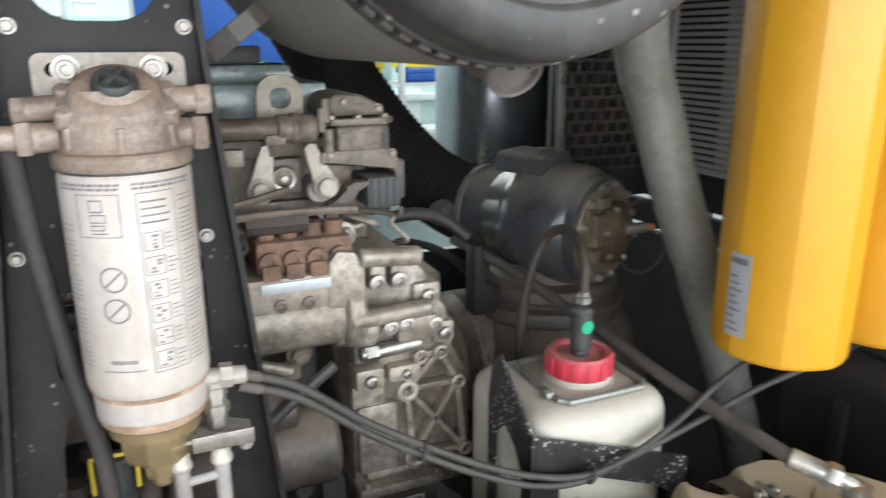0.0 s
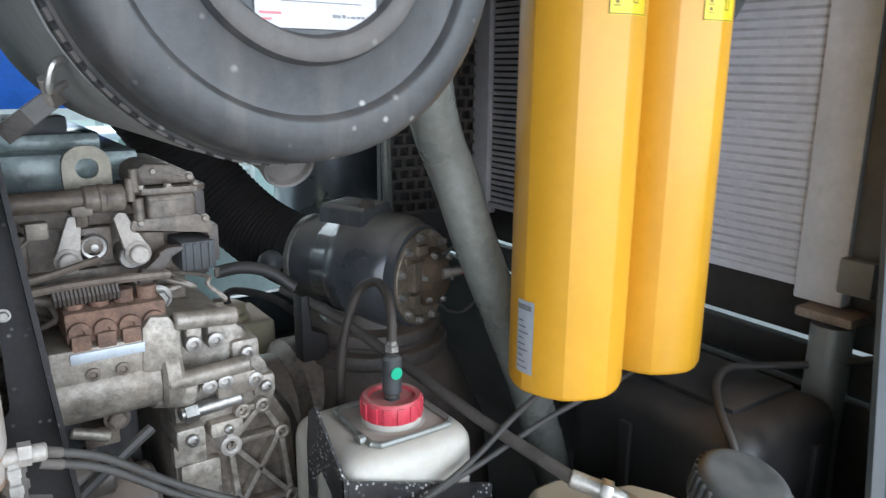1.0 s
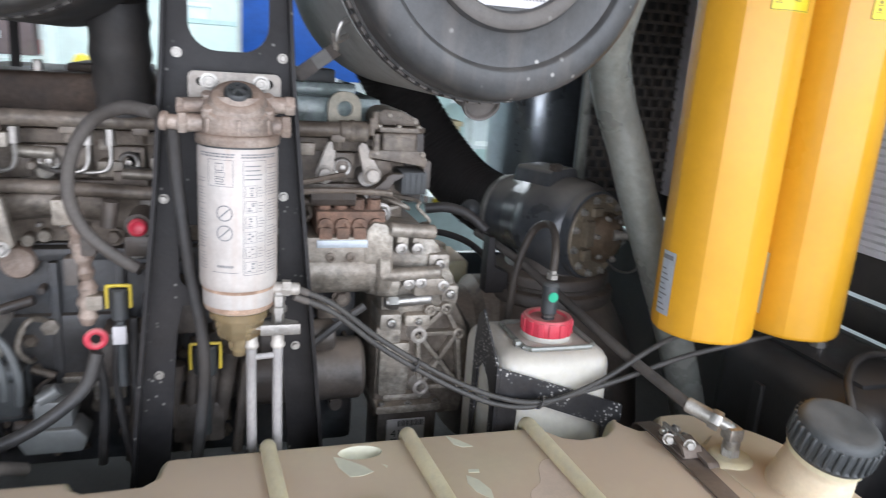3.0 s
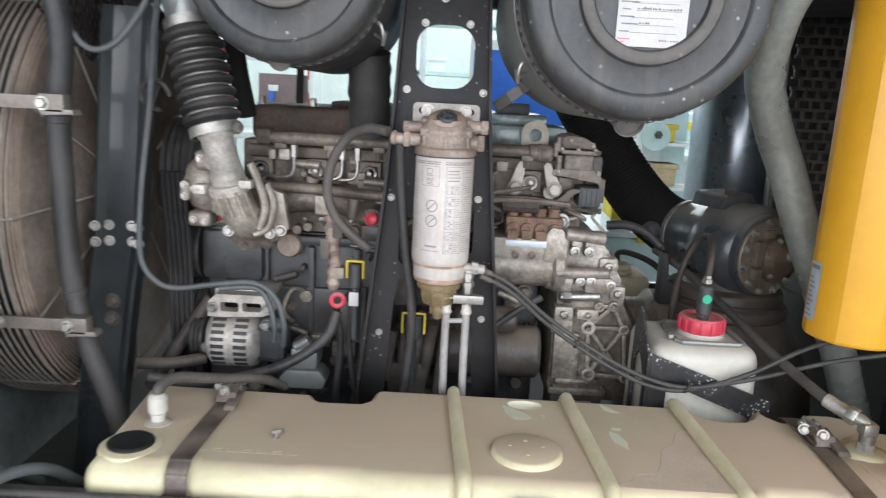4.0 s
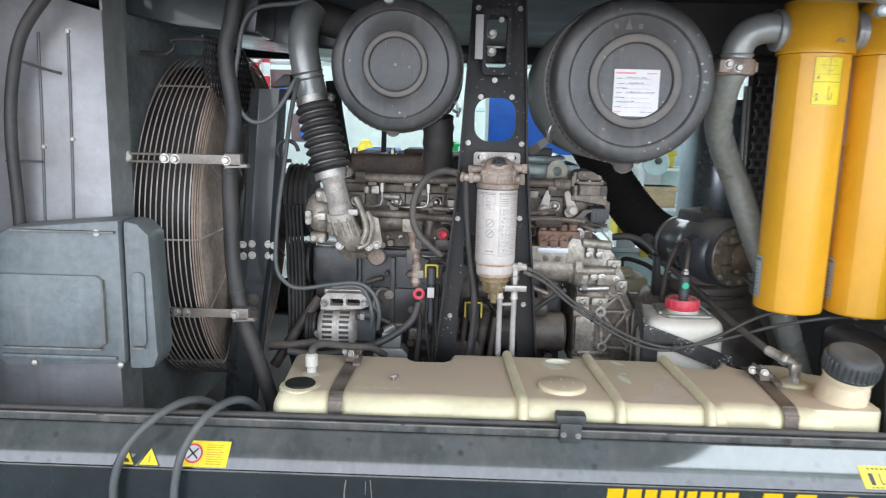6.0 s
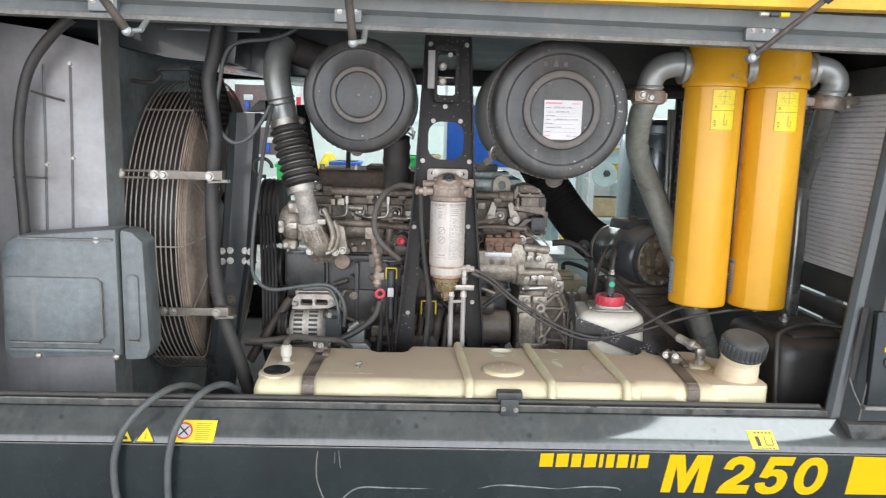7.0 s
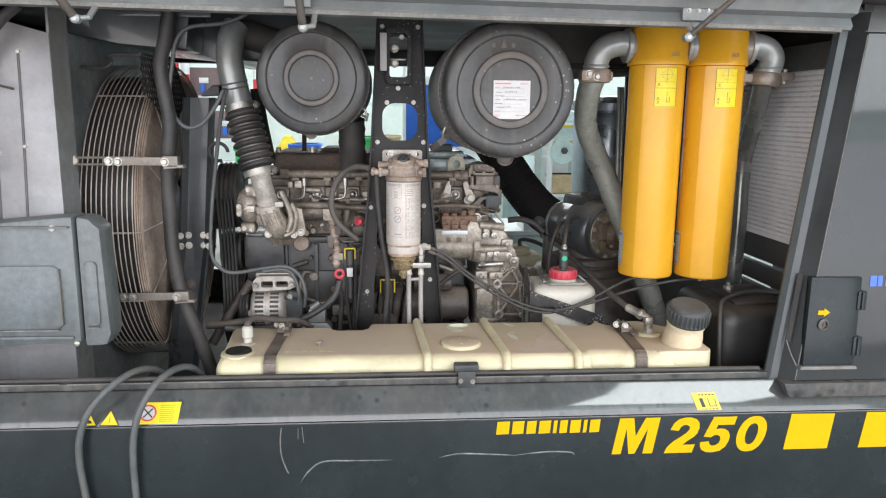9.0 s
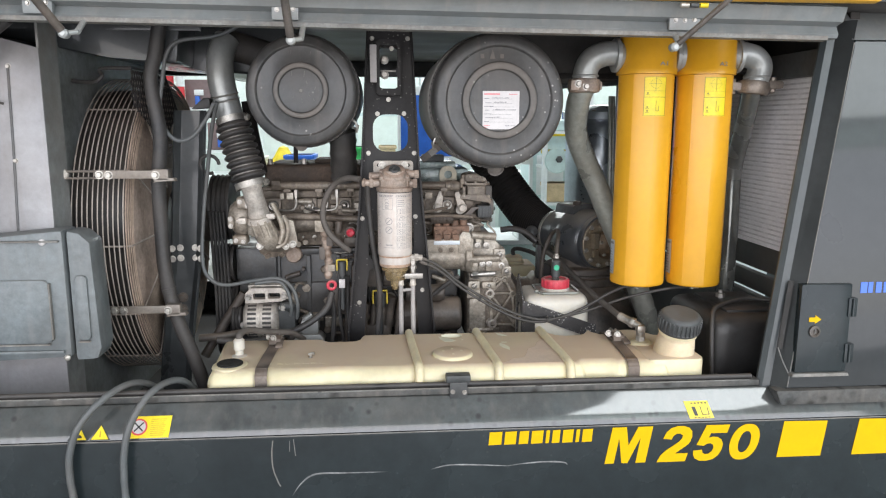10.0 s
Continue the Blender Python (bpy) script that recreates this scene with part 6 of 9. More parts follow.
tube(bm, [(0.618, 0.45, 1.842), (0.608, 0.480, 1.785), (0.624, 0.545, 1.690), (0.678, 0.600, 1.592), (0.725, 0.612, 1.503), (0.774, 0.622, 1.395), (0.858, 0.622, 1.21), (0.922, 0.622, 1.06), (0.985, 0.622, 0.88)], 0.037, 20, 6)
part("pipe", bm, tube_steel, pipe)

pipe2 = thing("air_pipe", "grey steel outlet pipe beside the yellow filters", "pipe", (1.15, 0.44, 1.85), "air pipes")
bm = fresh()
tube(bm, [(1.102, 0.440, 1.940), (1.135, 0.440, 1.940), (1.170, 0.440, 1.926), (1.184, 0.440, 1.895), (1.168, 0.440, 1.85)], 0.038, 20, 6)
ring(bm, (1.176, 0.440, 1.872), (0, 0, 1), 0.038, 0.004, 28, 6)
part("elbow", bm, silver_pipe, pipe2)
clamp_brown = mat("clamp_brown", (0.25, 0.215, 0.185), 0.38, 0.6, 0.2, 24, 0.15, 160, dust=0.5, dust_color=(0.29, 0.22, 0.17), top_dust=0.6)
bm = fresh()
coupling(bm, (1.165, 0.440, 1.838), (0.1, 0, 1), 0.036)
for x0, x1, z in ((1.074, 1.122, 1.842), (1.203, 1.258, 1.848)):
    prism(bm, rounded(x0, x1, z - 0.013, z + 0.013, 0.010, 4), "y", 0.422, 0.460, 0.003)
    rod(bm, ((x0 + x1) / 2, 0.441, z - 0.024), ((x0 + x1) / 2, 0.441, z + 0.024), 0.010, seg=8, edge=0.002)
part("clamp", bm, clamp_brown, pipe2, "brown grooved pipe clamp with bolted lugs")
bm = fresh()
tube(bm, [(1.163, 0.440, 1.838), (1.180, 0.490, 1.775), (1.205, 0.57, 1.690), (1.220, 0.645, 1.56), (1.222, 0.645, 1.33), (1.220, 0.645, 1.05)], 0.031, 20, 6)
part("pipe", bm, mat("glossy_pipe", (0.22, 0.235, 0.225), 0.2, 0.6, 0.1, 8, 0.05, 160, dust=0.2, dust_color=(0.2, 0.17, 0.14), streak=0.2), pipe2)

# ---------------------------------------------------------------- white reservoir with red cap
jug = thing("expansion_reservoir", "white plastic fluid reservoir with red screw cap in a black bracket", "reservoir", (0.55, 0.56, 0.90))
bm = fresh()
box(bm, 0.448, 0.672, 0.470, 0.668, 0.72, 1.160, 0.044, None, 6)
part("body", bm, jug_plastic, jug)
bm = fresh()
lathe(bm, (0.571, 0.558, 1.150), (0, 0, 1), [(0.062, 0), (0.055, 0.008), (0.046, 0.012), (0.044, 0.024), (0, 0.024)], 28)
part("neck", bm, jug_plastic, jug)
bm = fresh()
lathe(bm, (0.571, 0.558, 1.170), (0, 0, 1), [(0, 0), (0.044, 0), (0.046, 0.003), (0.046, 0.028), (0.043, 0.032), (0.036, 0.031), (0.034, 0.026), (0, 0.025)], 36)
cap = part("cap", bm, red_plastic, jug, "red ribbed screw cap")
bm = fresh()
for k in range(14):
    a = 2 * math.pi * k / 14
    box(bm, 0.0435, 0.0480, -0.006, 0.006, 1.172, 1.198, 0.002, Matrix.Translation((0.571, 0.558, 0)) @ Matrix.Rotation(a, 4, "Z"))
split("grip_rib", bm, red_plastic, cap)
bm = fresh()
lathe(bm, (0.571, 0.556, 1.194), (0, 0, 1), [(0, 0), (0.012, 0), (0.012, 0.012), (0.015, 0.014), (0.015, 0.066), (0.010, 0.070), (0, 0.070)], 16)
part("stem", bm, cap_black, jug, "dark hose stem")
bm = fresh()
lathe(bm, (0.571, 0.556, 1.272), (0, 0, 1), [(0, 0), (0.011, 0), (0.011, 0.008), (0.008, 0.010), (0.008, 0.016), (0, 0.016)], 6)
lathe(bm, (0.571, 0.556, 1.200), (0, 0, 1), [(0, 0), (0.012, 0), (0.012, 0.010), (0, 0.010)], 16)
split("fitting", bm, zinc, jug)
bm = fresh()
lathe(bm, (0.570, 0.5415, 1.241), (0, -1, 0), [(0.0, 0), (0.0095, 0.0), (0.0095, 0.0015), (0, 0.0015)], 20)
part("round_sticker", bm, green_dot, jug, "round green sticker")
bm = fresh()
tube(bm, [(x, y, 1.163) for x, y in rounded(0.505, 0.640, 0.492, 0.628, 0.02, 3)] + [(0.640, 0.60, 1.163)], 0.005, 8, 2)
lathe(bm, (0.503, 0.52, 1.164), (-1, 0, 0), [(0, 0), (0.008, 0), (0.008, 0.01), (0, 0.01)], 8)
part("retaining_frame", bm, tube_steel, jug, "bent wire retaining frame")
bm = fresh()
prism(bm, [(0.446, 1.146), (0.690, 1.060), (0.690, 0.72), (0.664, 0.72), (0.664, 1.010), (0.640, 1.028), (0.50, 1.082), (0.482, 1.076), (0.480, 0.72), (0.446, 0.72)], "y", 0.458, 0.463)
prism(bm, [(0.458, 1.148), (0.500, 1.185), (0.545, 1.222), (0.566, 1.205), (0.576, 1.150), (0.576, 0.72), (0.556, 0.72), (0.556, 1.105), (0.530, 1.130), (0.500, 1.112), (0.482, 1.085), (0.478, 0.72), (0.458, 0.72)], "x", 0.439, 0.443)
box(bm, 0.439, 0.449, 0.459, 0.4635, 0.72, 1.146)
bracket = part("bracket", bm, speckled, jug, "black sheet-steel bracket speckled with paint")
bm = fresh()
tube(bm, [(0.571, 0.556, 1.285), (0.576, 0.565, 1.320), (0.587, 0.600, 1.348), (0.590, 0.640, 1.354), (0.575, 0.670, 1.330), (0.553, 0.680, 1.25), (0.548, 0.690, 1.12), (0.55, 0.70, 0.95)], 0.0075, 10, 6)
part("overflow_hose", bm, mat("brown_hose", (0.035, 0.027, 0.022), 0.6, 0, 0.2, 20, 0.1, 150, dust=0.3, dust_color=(0.11, 0.085, 0.06)), jug, "thin brown-black hose")


# ---------------------------------------------------------------- fan guard and cooler shroud on the left
guard = thing("fan_guard", "large round wire fan guard coated with brown dust", "fan guard", (-0.84, 0.95, 0.82))
GY, GZ, GR = 0.955, 1.350, 0.528
N = 11
bar_steel = mat("dusty_bar", (0.22, 0.195, 0.17), 0.4, 0.3, 0.15, 14, 0.1, 160, dust=0.5, dust_color=(0.25, 0.20, 0.16))
face_dark = mat("fan_face_dust", (0.27, 0.21, 0.17), 0.6, 0, 0.2, 8, 0.2, 160, dust=0.4, dust_color=(0.23, 0.17, 0.13))
for i in range(N):
    bm = fresh()
    ring(bm, (-0.962 + 0.0152 * i, GY, GZ), (1, 0, 0), GR, 0.0020, 72, 6)
    part("hoop", bm, wire_grey, guard)
for a in (0, 26, 53, 90, 127, 154, 180, 206, 233, 270, 307, 334):
    c, s_ = math.cos(radians(a)), math.sin(radians(a))
    bm = fresh()
    tube(bm, [(-0.970, GY + (GR - 0.006) * c, GZ + (GR - 0.006) * s_), (-0.815, GY + (GR - 0.006) * c, GZ + (GR - 0.006) * s_), (-0.797, GY + (GR - 0.012) * c, GZ + (GR - 0.012) * s_), (-0.791, GY + (GR - 0.05) * c, GZ + (GR - 0.05) * s_), (-0.791, GY + 0.18 * c, GZ + 0.18 * s_)], 0.003, 6, 4)
    part("spoke", bm, wire_grey, guard)
for k in range(44):
    # closely wound face, rounded at the rim
    x = -0.803 + 0.010 * math.sin(min(1, k / 4) * math.pi / 2)
    bm = fresh()
    ring(bm, (x, GY, GZ), (1, 0, 0), GR - 0.009 * k, 0.0024, 64, 4)
    part("face_ring", bm, hub_dusty if k < 5 else face_dark, guard)
bm = fresh()
lathe(bm, (-0.812, GY, GZ), (1, 0, 0), [(0.505, 0), (0.505, 0.010), (0.13, 0.012), (0.13, 0.0)], 64)
part("dust_disc", bm, face_dark, guard, "dark dust-caked cowl face")
bm = fresh()
tube(bm, [(-0.985, 0.58, 1.855), (-0.935, 0.575, 1.850), (-0.905, 0.57, 1.855), (-0.890, 0.575, 1.872), (-0.900, 0.58, 1.886), (-0.880, 0.58, 1.894), (-0.80, 0.58, 1.894)], 0.006, 8, 5)
part("hook", bm, rubber, guard, "bent dark hook")
bm = fresh()
lathe(bm, (-0.99, GY, GZ), (1, 0, 0), [(0.485, 0), (0.49, 0.02), (0.49, 0.19), (0.482, 0.19), (0.475, 0.0)], 64)
part("fan_ring", bm, pit_black, guard, "dark dusty fan ring")
for k in range(8):
    a = 2 * math.pi * k / 8
    m = Matrix.Translation((-0.86, GY, GZ)) @ Matrix.Rotation(a, 4, "X") @ Matrix.Rotation(radians(35), 4, "Z")
    bm = fresh()
    box(bm, -0.004, 0.004, -0.075, 0.075, 0.10, 0.44, 0.002, m)
    part("fan_blade", bm, deep_black, guard)
bm = fresh()
lathe(bm, (-0.93, GY, GZ), (1, 0, 0), [(0, 0), (0.13, 0), (0.13, 0.09), (0.09, 0.11), (0, 0.11)], 32)
part("fan_hub", bm, deep_black, guard)
for z, y in ((1.575, 0.425), (1.150, 0.462)):
    bm = fresh()
    box(bm, -0.868, -0.665, y - 0.030, y - 0.024, z - 0.014, z + 0.010, 0.001)
    rod(bm, (-0.962, y - 0.026, z + 0.008), (-0.860, y - 0.026, z + 0.008), 0.0035, seg=8)
    rod(bm, (-0.955, y - 0.026, z - 0.012), (-0.860, y - 0.026, z - 0.012), 0.0035, seg=8)
    prism(bm, [(-0.700, z - 0.026), (-0.690, z - 0.012), (-0.640, z - 0.012), (-0.636, z - 0.022), (-0.672, z - 0.022)], "y", y - 0.034, y - 0.004, 0.002)
    box(bm, -0.700, -0.655, y - 0.034, y - 0.006, z - 0.020, z + 0.014, 0.003)
    bar = part("support_bar", bm, bar_steel, guard, "flat bar bolted across the guard")
    bolts("bolt", [(-0.855, y - 0.030, z - 0.002), (-0.828, y - 0.030, z - 0.003), (-0.692, y - 0.034, z - 0.003)], (0, -1, 0), 0.0095, zinc, bar)
    bm = fresh()
    lathe(bm, (-0.962, y - 0.022, z - 0.001), (0.5, -1, 0.2), [(0, -0.016), (0.012, -0.016), (0.012, -0.004), (0.017, -0.003), (0.017, 0.008), (0.012, 0.013), (0, 0.014)], 8)
    part("end_bolt", bm, pale_lug, bar, "large dusty bolt")

shroud = thing("cooler_shroud", "grey sheet-metal cooler shroud with brown dust", "shroud", (-1.1, 0.6, 0.68))
bm = fresh()
prism(bm, [(-1.42, 0.68), (-1.42, 1.99), (-1.245, 1.985), (-1.10, 1.967), (-0.955, 1.928), (-0.955, 0.68)], "y", 0.300, 0.306, 0.001)
part("front_sheet", bm, sheet_grey, shroud)
bm = fresh()
box(bm, -0.962, -0.955, 0.306, 0.42, 0.68, 2.03)
part("side_sheet", bm, shroud_dark, shroud, "grey side sheet with brown dust")
bm = fresh()
plate_hole(bm, [(0.42, 0.68), (1.50, 0.68), (1.50, 2.03), (0.42, 2.03)], [[(GY + 0.47 * math.cos(2 * math.pi * k / 48), GZ + 0.47 * math.sin(2 * math.pi * k / 48)) for k in range(48)]], "x", -0.995, -0.985)
part("fan_plate", bm, mat("fan_plate_grey", (0.20, 0.22, 0.222), 0.4, 0.1, 0.2, 5, 0.1, 120, dust=0.55, dust_color=(0.13, 0.105, 0.085)), shroud, "grey fan plate with brown dust")
bm = fresh()
box(bm, -1.30, -1.22, 0.42, 1.55, 0.68, 1.95)
part("radiator_core", bm, deep_black, shroud)
bm = fresh()
for x in (-1.118, -1.045):
    tube(bm, [(x + 0.006, 0.298, 1.875), (x, 0.298, 1.65), (x - 0.010, 0.298, 1.40)], 0.0032, 6, 4)
split("seam_rod", bm, duct_grey, shroud)
bolts("rivet", [(-1.038, 0.300, 1.878), (-1.043, 0.300, 1.62), (-1.116, 0.300, 1.60)], (0, -1, 0), 0.006, steel, shroud)
bm = fresh()
tube(bm, [(-0.98, 0.20, 1.99), (-1.045, 0.22, 1.945), (-1.118, 0.24, 1.862), (-1.156, 0.25, 1.747), (-1.168, 0.25, 1.62), (-1.170, 0.26, 1.45), (-1.172, 0.27, 1.1)], 0.0145, 12, 6)
tagged(part("drain_hose", bm, rubber), "black rubber hose looped down the shroud sheet", "hose")
bm = fresh()
tube(bm, [(-1.12, 0.24, 1.80), (-1.08, 0.25, 1.787), (-1.04, 0.26, 1.776)], 0.004, 6, 4)
tagged(part("cable_tie", bm, rubber), "black cable tie on the hose", "cable tie")
bm = fresh()
box(bm, -1.19, -1.10, 0.255, 0.262, 1.562, 1.568)
tagged(part("cable_tie", bm, rubber), "black cable tie on the hose", "cable tie")

tool = thing("storage_box", "dusty black moulded plastic storage box on the shroud", "storage box", (-1.05, 0.25, 1.05))
bm = fresh()
prism(bm, [(-1.215, 1.090), (-1.195, 1.062), (-0.892, 1.074), (-0.892, 1.437), (-1.16, 1.412), (-1.19, 1.395), (-1.207, 1.350)], "y", 0.196, 0.300, 0.014)
part("body", bm, box_plastic, tool)
bm = fresh()
prism(bm, [(-0.886, 1.062), (-0.824, 1.066), (-0.812, 1.10), (-0.822, 1.40), (-0.850, 1.428), (-0.886, 1.436)], "y", 0.200, 0.300, 0.014)
part("end_cover", bm, box_plastic, tool)
bm = fresh()
prism(bm, rounded(-1.20, -0.935, 1.118, 1.300, 0.02, 4), "y", 0.186, 0.20, 0.007)
prism(bm, rounded(-0.870, -0.836, 1.125, 1.31, 0.012, 4), "y", 0.192, 0.204, 0.005)
split("raised_panel", bm, box_plastic, tool)
bm = fresh()
box(bm, -1.195, -0.91, 0.186, 0.20, 1.088, 1.098, 0.003)
split("ridge", bm, box_plastic, tool)
# pale strips hold both the wear and the highlights of these edges
for x0, x1, z0, z1 in ((-1.19, -0.945, 1.113, 1.118), (-0.938, -0.933, 1.13, 1.29), (-1.15, -0.90, 1.404, 1.409), (-0.868, -0.838, 1.120, 1.124)):
    bm = fresh()
    box(bm, x0, x1, 0.184, 0.197, z0, z1, 0.002)
    part("worn_edge", bm, grey_edge, tool, "pale worn edge")
for p in ((-0.945, 0.196, 1.404), (-0.905, 0.196, 1.075), (-1.12, 0.196, 1.075)):
    bm = fresh()
    lathe(bm, p, (0, -1, 0), [(0.009, 0), (0.009, 0.004), (0.006, 0.007), (0, 0.008)], 14)
    part("screw_head", bm, sticker_white if p[2] > 1.3 else zinc, tool)

# angle column between fan and engine, and the hose beside it
col = thing("radiator_column", "black steel angle column with bolted joint", "bracket", (-0.69, 0.66, 0.68))
bm = fresh()
vs = [(-0.728, 0.622), (-0.722, 0.618), (-0.706, 0.634), (-0.648, 0.634), (-0.630, 0.616), (-0.624, 0.620), (-0.640, 0.642), (-0.640, 0.70), (-0.712, 0.70), (-0.712, 0.642)]
rows = [[bm.verts.new((x + dx, y, z)) for x, y in vs] for dx, z in ((-0.085, 0.68), (-0.033, 1.08), (0.0, 1.30), (0.037, 1.765))]
for a, b in zip(rows, rows[1:]):
    for k in range(len(vs)):
        bm.faces.new((a[k], a[(k + 1) % len(vs)], b[(k + 1) % len(vs)], b[k]))
bm.faces.new(rows[0][::-1])
bm.faces.new(rows[-1])
part("channel", bm, black_paint, col, "", 20)
bolts("bolt", [(-0.722, 0.616, 1.310), (-0.722, 0.616, 1.275), (-0.700, 0.633, 1.310), (-0.700, 0.633, 1.275), (-0.650, 0.633, 1.310), (-0.650, 0.633, 1.275), (-0.628, 0.614, 1.310), (-0.628, 0.614, 1.275)], (0.15, -0.98, 0), 0.0085, zinc, col)
bolts("dark_bolt", [(-0.700, 0.634, 1.138), (-0.703, 0.634, 1.098)], (0, -1, 0), 0.013, cast_dark, col)
bm = fresh()
box(bm, -0.70, -0.57, 0.72, 0.95, 1.742, 1.764, 0.004)
part("top_plate", bm, frame_black, col)
bm = fresh()
tube(bm, [(-0.672, 0.46, 2.02), (-0.690, 0.46, 1.93), (-0.710, 0.465, 1.845), (-0.694, 0.47, 1.69), (-0.709, 0.475, 1.55), (-0.712, 0.48, 1.40), (-0.708, 0.48, 1.26), (-0.682, 0.475, 1.12), (-0.632, 0.47, 0.975), (-0.60, 0.47, 0.86), (-0.58, 0.47, 0.72)], 0.0215, 16, 7)
ch = thing("coolant_hose", "thick black rubber coolant hose running down beside the fan", "hose", (-0.6, 0.47, 0.72))
part("hose", bm, rubber, ch)
for q, d in (((-0.7095, 0.4755, 1.54), (0, 0, 1)), ((-0.700, 0.4785, 1.20), (0.18, 0, -1))):
    bm = fresh()
    lathe(bm, q, d, [(0.0210, -0.007), (0.0235, -0.006), (0.0235, 0.006), (0.0210, 0.007)], 24)
    part("clamp", bm, rubber, ch)
bm = fresh()
tube(bm, [(-0.43, 0.47, 2.03), (-0.46, 0.47, 2.005), (-0.52, 0.47, 1.982), (-0.62, 0.47, 1.968), (-0.660, 0.47, 1.93), (-0.676, 0.47, 1.86), (-0.692, 0.475, 1.76), (-0.680, 0.48, 1.705), (-0.645, 0.48, 1.672), (-0.600, 0.48, 1.684), (-0.560, 0.49, 1.735), (-0.535, 0.50, 1.785)], 0.0062, 10, 7)
tagged(part("sensor_cable", bm, grey_cable), "thin grey cable looped in front of the fan", "cable")
bm = fresh()
tube(bm, [(-0.530, 0.52, 1.79), (-0.560, 0.56, 1.70), (-0.590, 0.60, 1.56), (-0.612, 0.60, 1.40), (-0.620, 0.60, 1.26), (-0.595, 0.60, 1.205), (-0.548, 0.60, 1.186), (-0.454, 0.60, 1.200), (-0.375, 0.60, 1.206), (-0.330, 0.60, 1.175), (-0.312, 0.60, 1.12), (-0.318, 0.62, 1.06)], 0.0065, 10, 7)
tagged(part("sensor_cable", bm, grey_cable), "grey cable running over the alternator", "cable")
bm = fresh()
tube(bm, [(-0.452, 0.60, 1.190), (-0.375, 0.605, 1.194), (-0.345, 0.605, 1.160), (-0.334, 0.605, 1.11), (-0.338, 0.62, 1.07)], 0.006, 10, 6)
tagged(part("sensor_cable", bm, grey_cable), "second grey cable looped by the alternator", "cable")
bm = fresh()
ring(bm, (-0.585, 0.62, 1.59), (0, 1, 0.2), 0.030, 0.006, 24, 8, 0, 5.0)
tagged(part("hose_loop", bm, rubber), "short looped black hose", "hose")
bm = fresh()
tube(bm, [(-0.193, 0.58, 1.16), (-0.21, 0.57, 1.11), (-0.25, 0.55, 1.075), (-0.31, 0.53, 1.045), (-0.39, 0.52, 1.022), (-0.47, 0.50, 1.015), (-0.56, 0.48, 1.03)], 0.011, 10, 6)
tagged(part("wiring_loom", bm, rubber), "dark corrugated wiring loom", "cable")

# ---------------------------------------------------------------- bellows and turbo pipe
bel = thing("intake_bellows", "black rubber bellows hose joining silver intake pipes", "intake hose", (-0.44, 0.53, 1.53))
A, B = Vector((-0.505, 0.603, 1.738)), Vector((-0.445, 0.572, 1.522))
D = (B - A).normalized()
L = (B - A).length
bm = fresh()
prof = [(0.045, 0.0), (0.047, 0.016)]
n = 8
for k in range(n):
    h0 = 0.018 + (L - 0.036) * k / n
    st = (L - 0.036) / n
    for u, r in ((0.0, 0.045), (0.10, 0.051), (0.25, 0.0565), (0.42, 0.0585), (0.60, 0.0570), (0.76, 0.051), (0.86, 0.0435), (0.93, 0.0425)):
        prof.append((r, h0 + st * u))
prof += [(0.047, L - 0.016), (0.045, L)]
lathe(bm, A, D, prof, 36)
part("bellows", bm, rubber, bel)
for k in range(1, n):
    bm = fresh()
    ring(bm, A + D * (0.018 + (L - 0.036) * (k - 0.035) / n), D, 0.0455, 0.0026, 36, 8)
    part("wire_ring", bm, steel, bel, "thin steel ring in a groove")
for p, k in ((A + D * 0.004, 0.050), (B - D * 0.006, 0.051)):
    bm = fresh()
    lathe(bm, p - D * 0.010, D, [(k - 0.003, 0), (k, 0), (k, 0.020), (k - 0.003, 0.020)], 32)
    clamp = part("hose_clamp", bm, zinc, bel)
    bolts("clamp_screw", [p + Vector((0.052, -0.022, 0.010))], (1, -0.4, 0), 0.010, zinc, clamp)
bm = fresh()
tube(bm, [(-0.512, 0.635, 1.990), (-0.528, 0.614, 1.950), (-0.533, 0.605, 1.885), (-0.521, 0.603, 1.805), (-0.505, 0.603, 1.738)], 0.0425, 28, 8)
part("upper_pipe", bm, silver_pipe, bel, "dull silver pipe bend")
bm = fresh()
tube(bm, [(-0.39, 0.70, 1.945), (-0.44, 0.69, 1.958), (-0.495, 0.665, 1.972), (-0.535, 0.64, 1.978)], 0.047, 24, 8)
part("rubber_bend", bm, rubber, bel, "black rubber bend")
for x, z in ((-0.524, 1.812), (-0.521, 1.796)):
    bm = fresh()
    ring(bm, (x, 0.603, z), (0.2, 0.1, -1), 0.0445, 0.0028, 36, 8)
    part("wire_clip", bm, steel, bel, "thin steel wire clip")
bm = fresh()
prism(bm, [(-0.620, 1.768), (-0.580, 1.804), (-0.562, 1.804), (-0.560, 1.772)], "y", 0.56, 0.62, 0.003)
part("pipe_bracket", bm, frame_black, bel)
for pts, r in (([(-0.485, 0.80, 1.80), (-0.476, 0.80, 1.715), (-0.462, 0.80, 1.63), (-0.450, 0.82, 1.55)], 0.022), ([(-0.322, 0.80, 1.72), (-0.323, 0.80, 1.67), (-0.325, 0.80, 1.585)], 0.008)):
    bm = fresh()
    tube(bm, pts, r, 14, 5)
    tagged(part("breather_hose", bm, hose_black), "black breather hose above the engine", "hose", "breather hoses")
turbo = thing("throttle_elbow", "dusty cast-aluminium intake elbow with flange and bracket", "intake pipe", (-0.42, 0.60, 1.32))
bm = fresh()
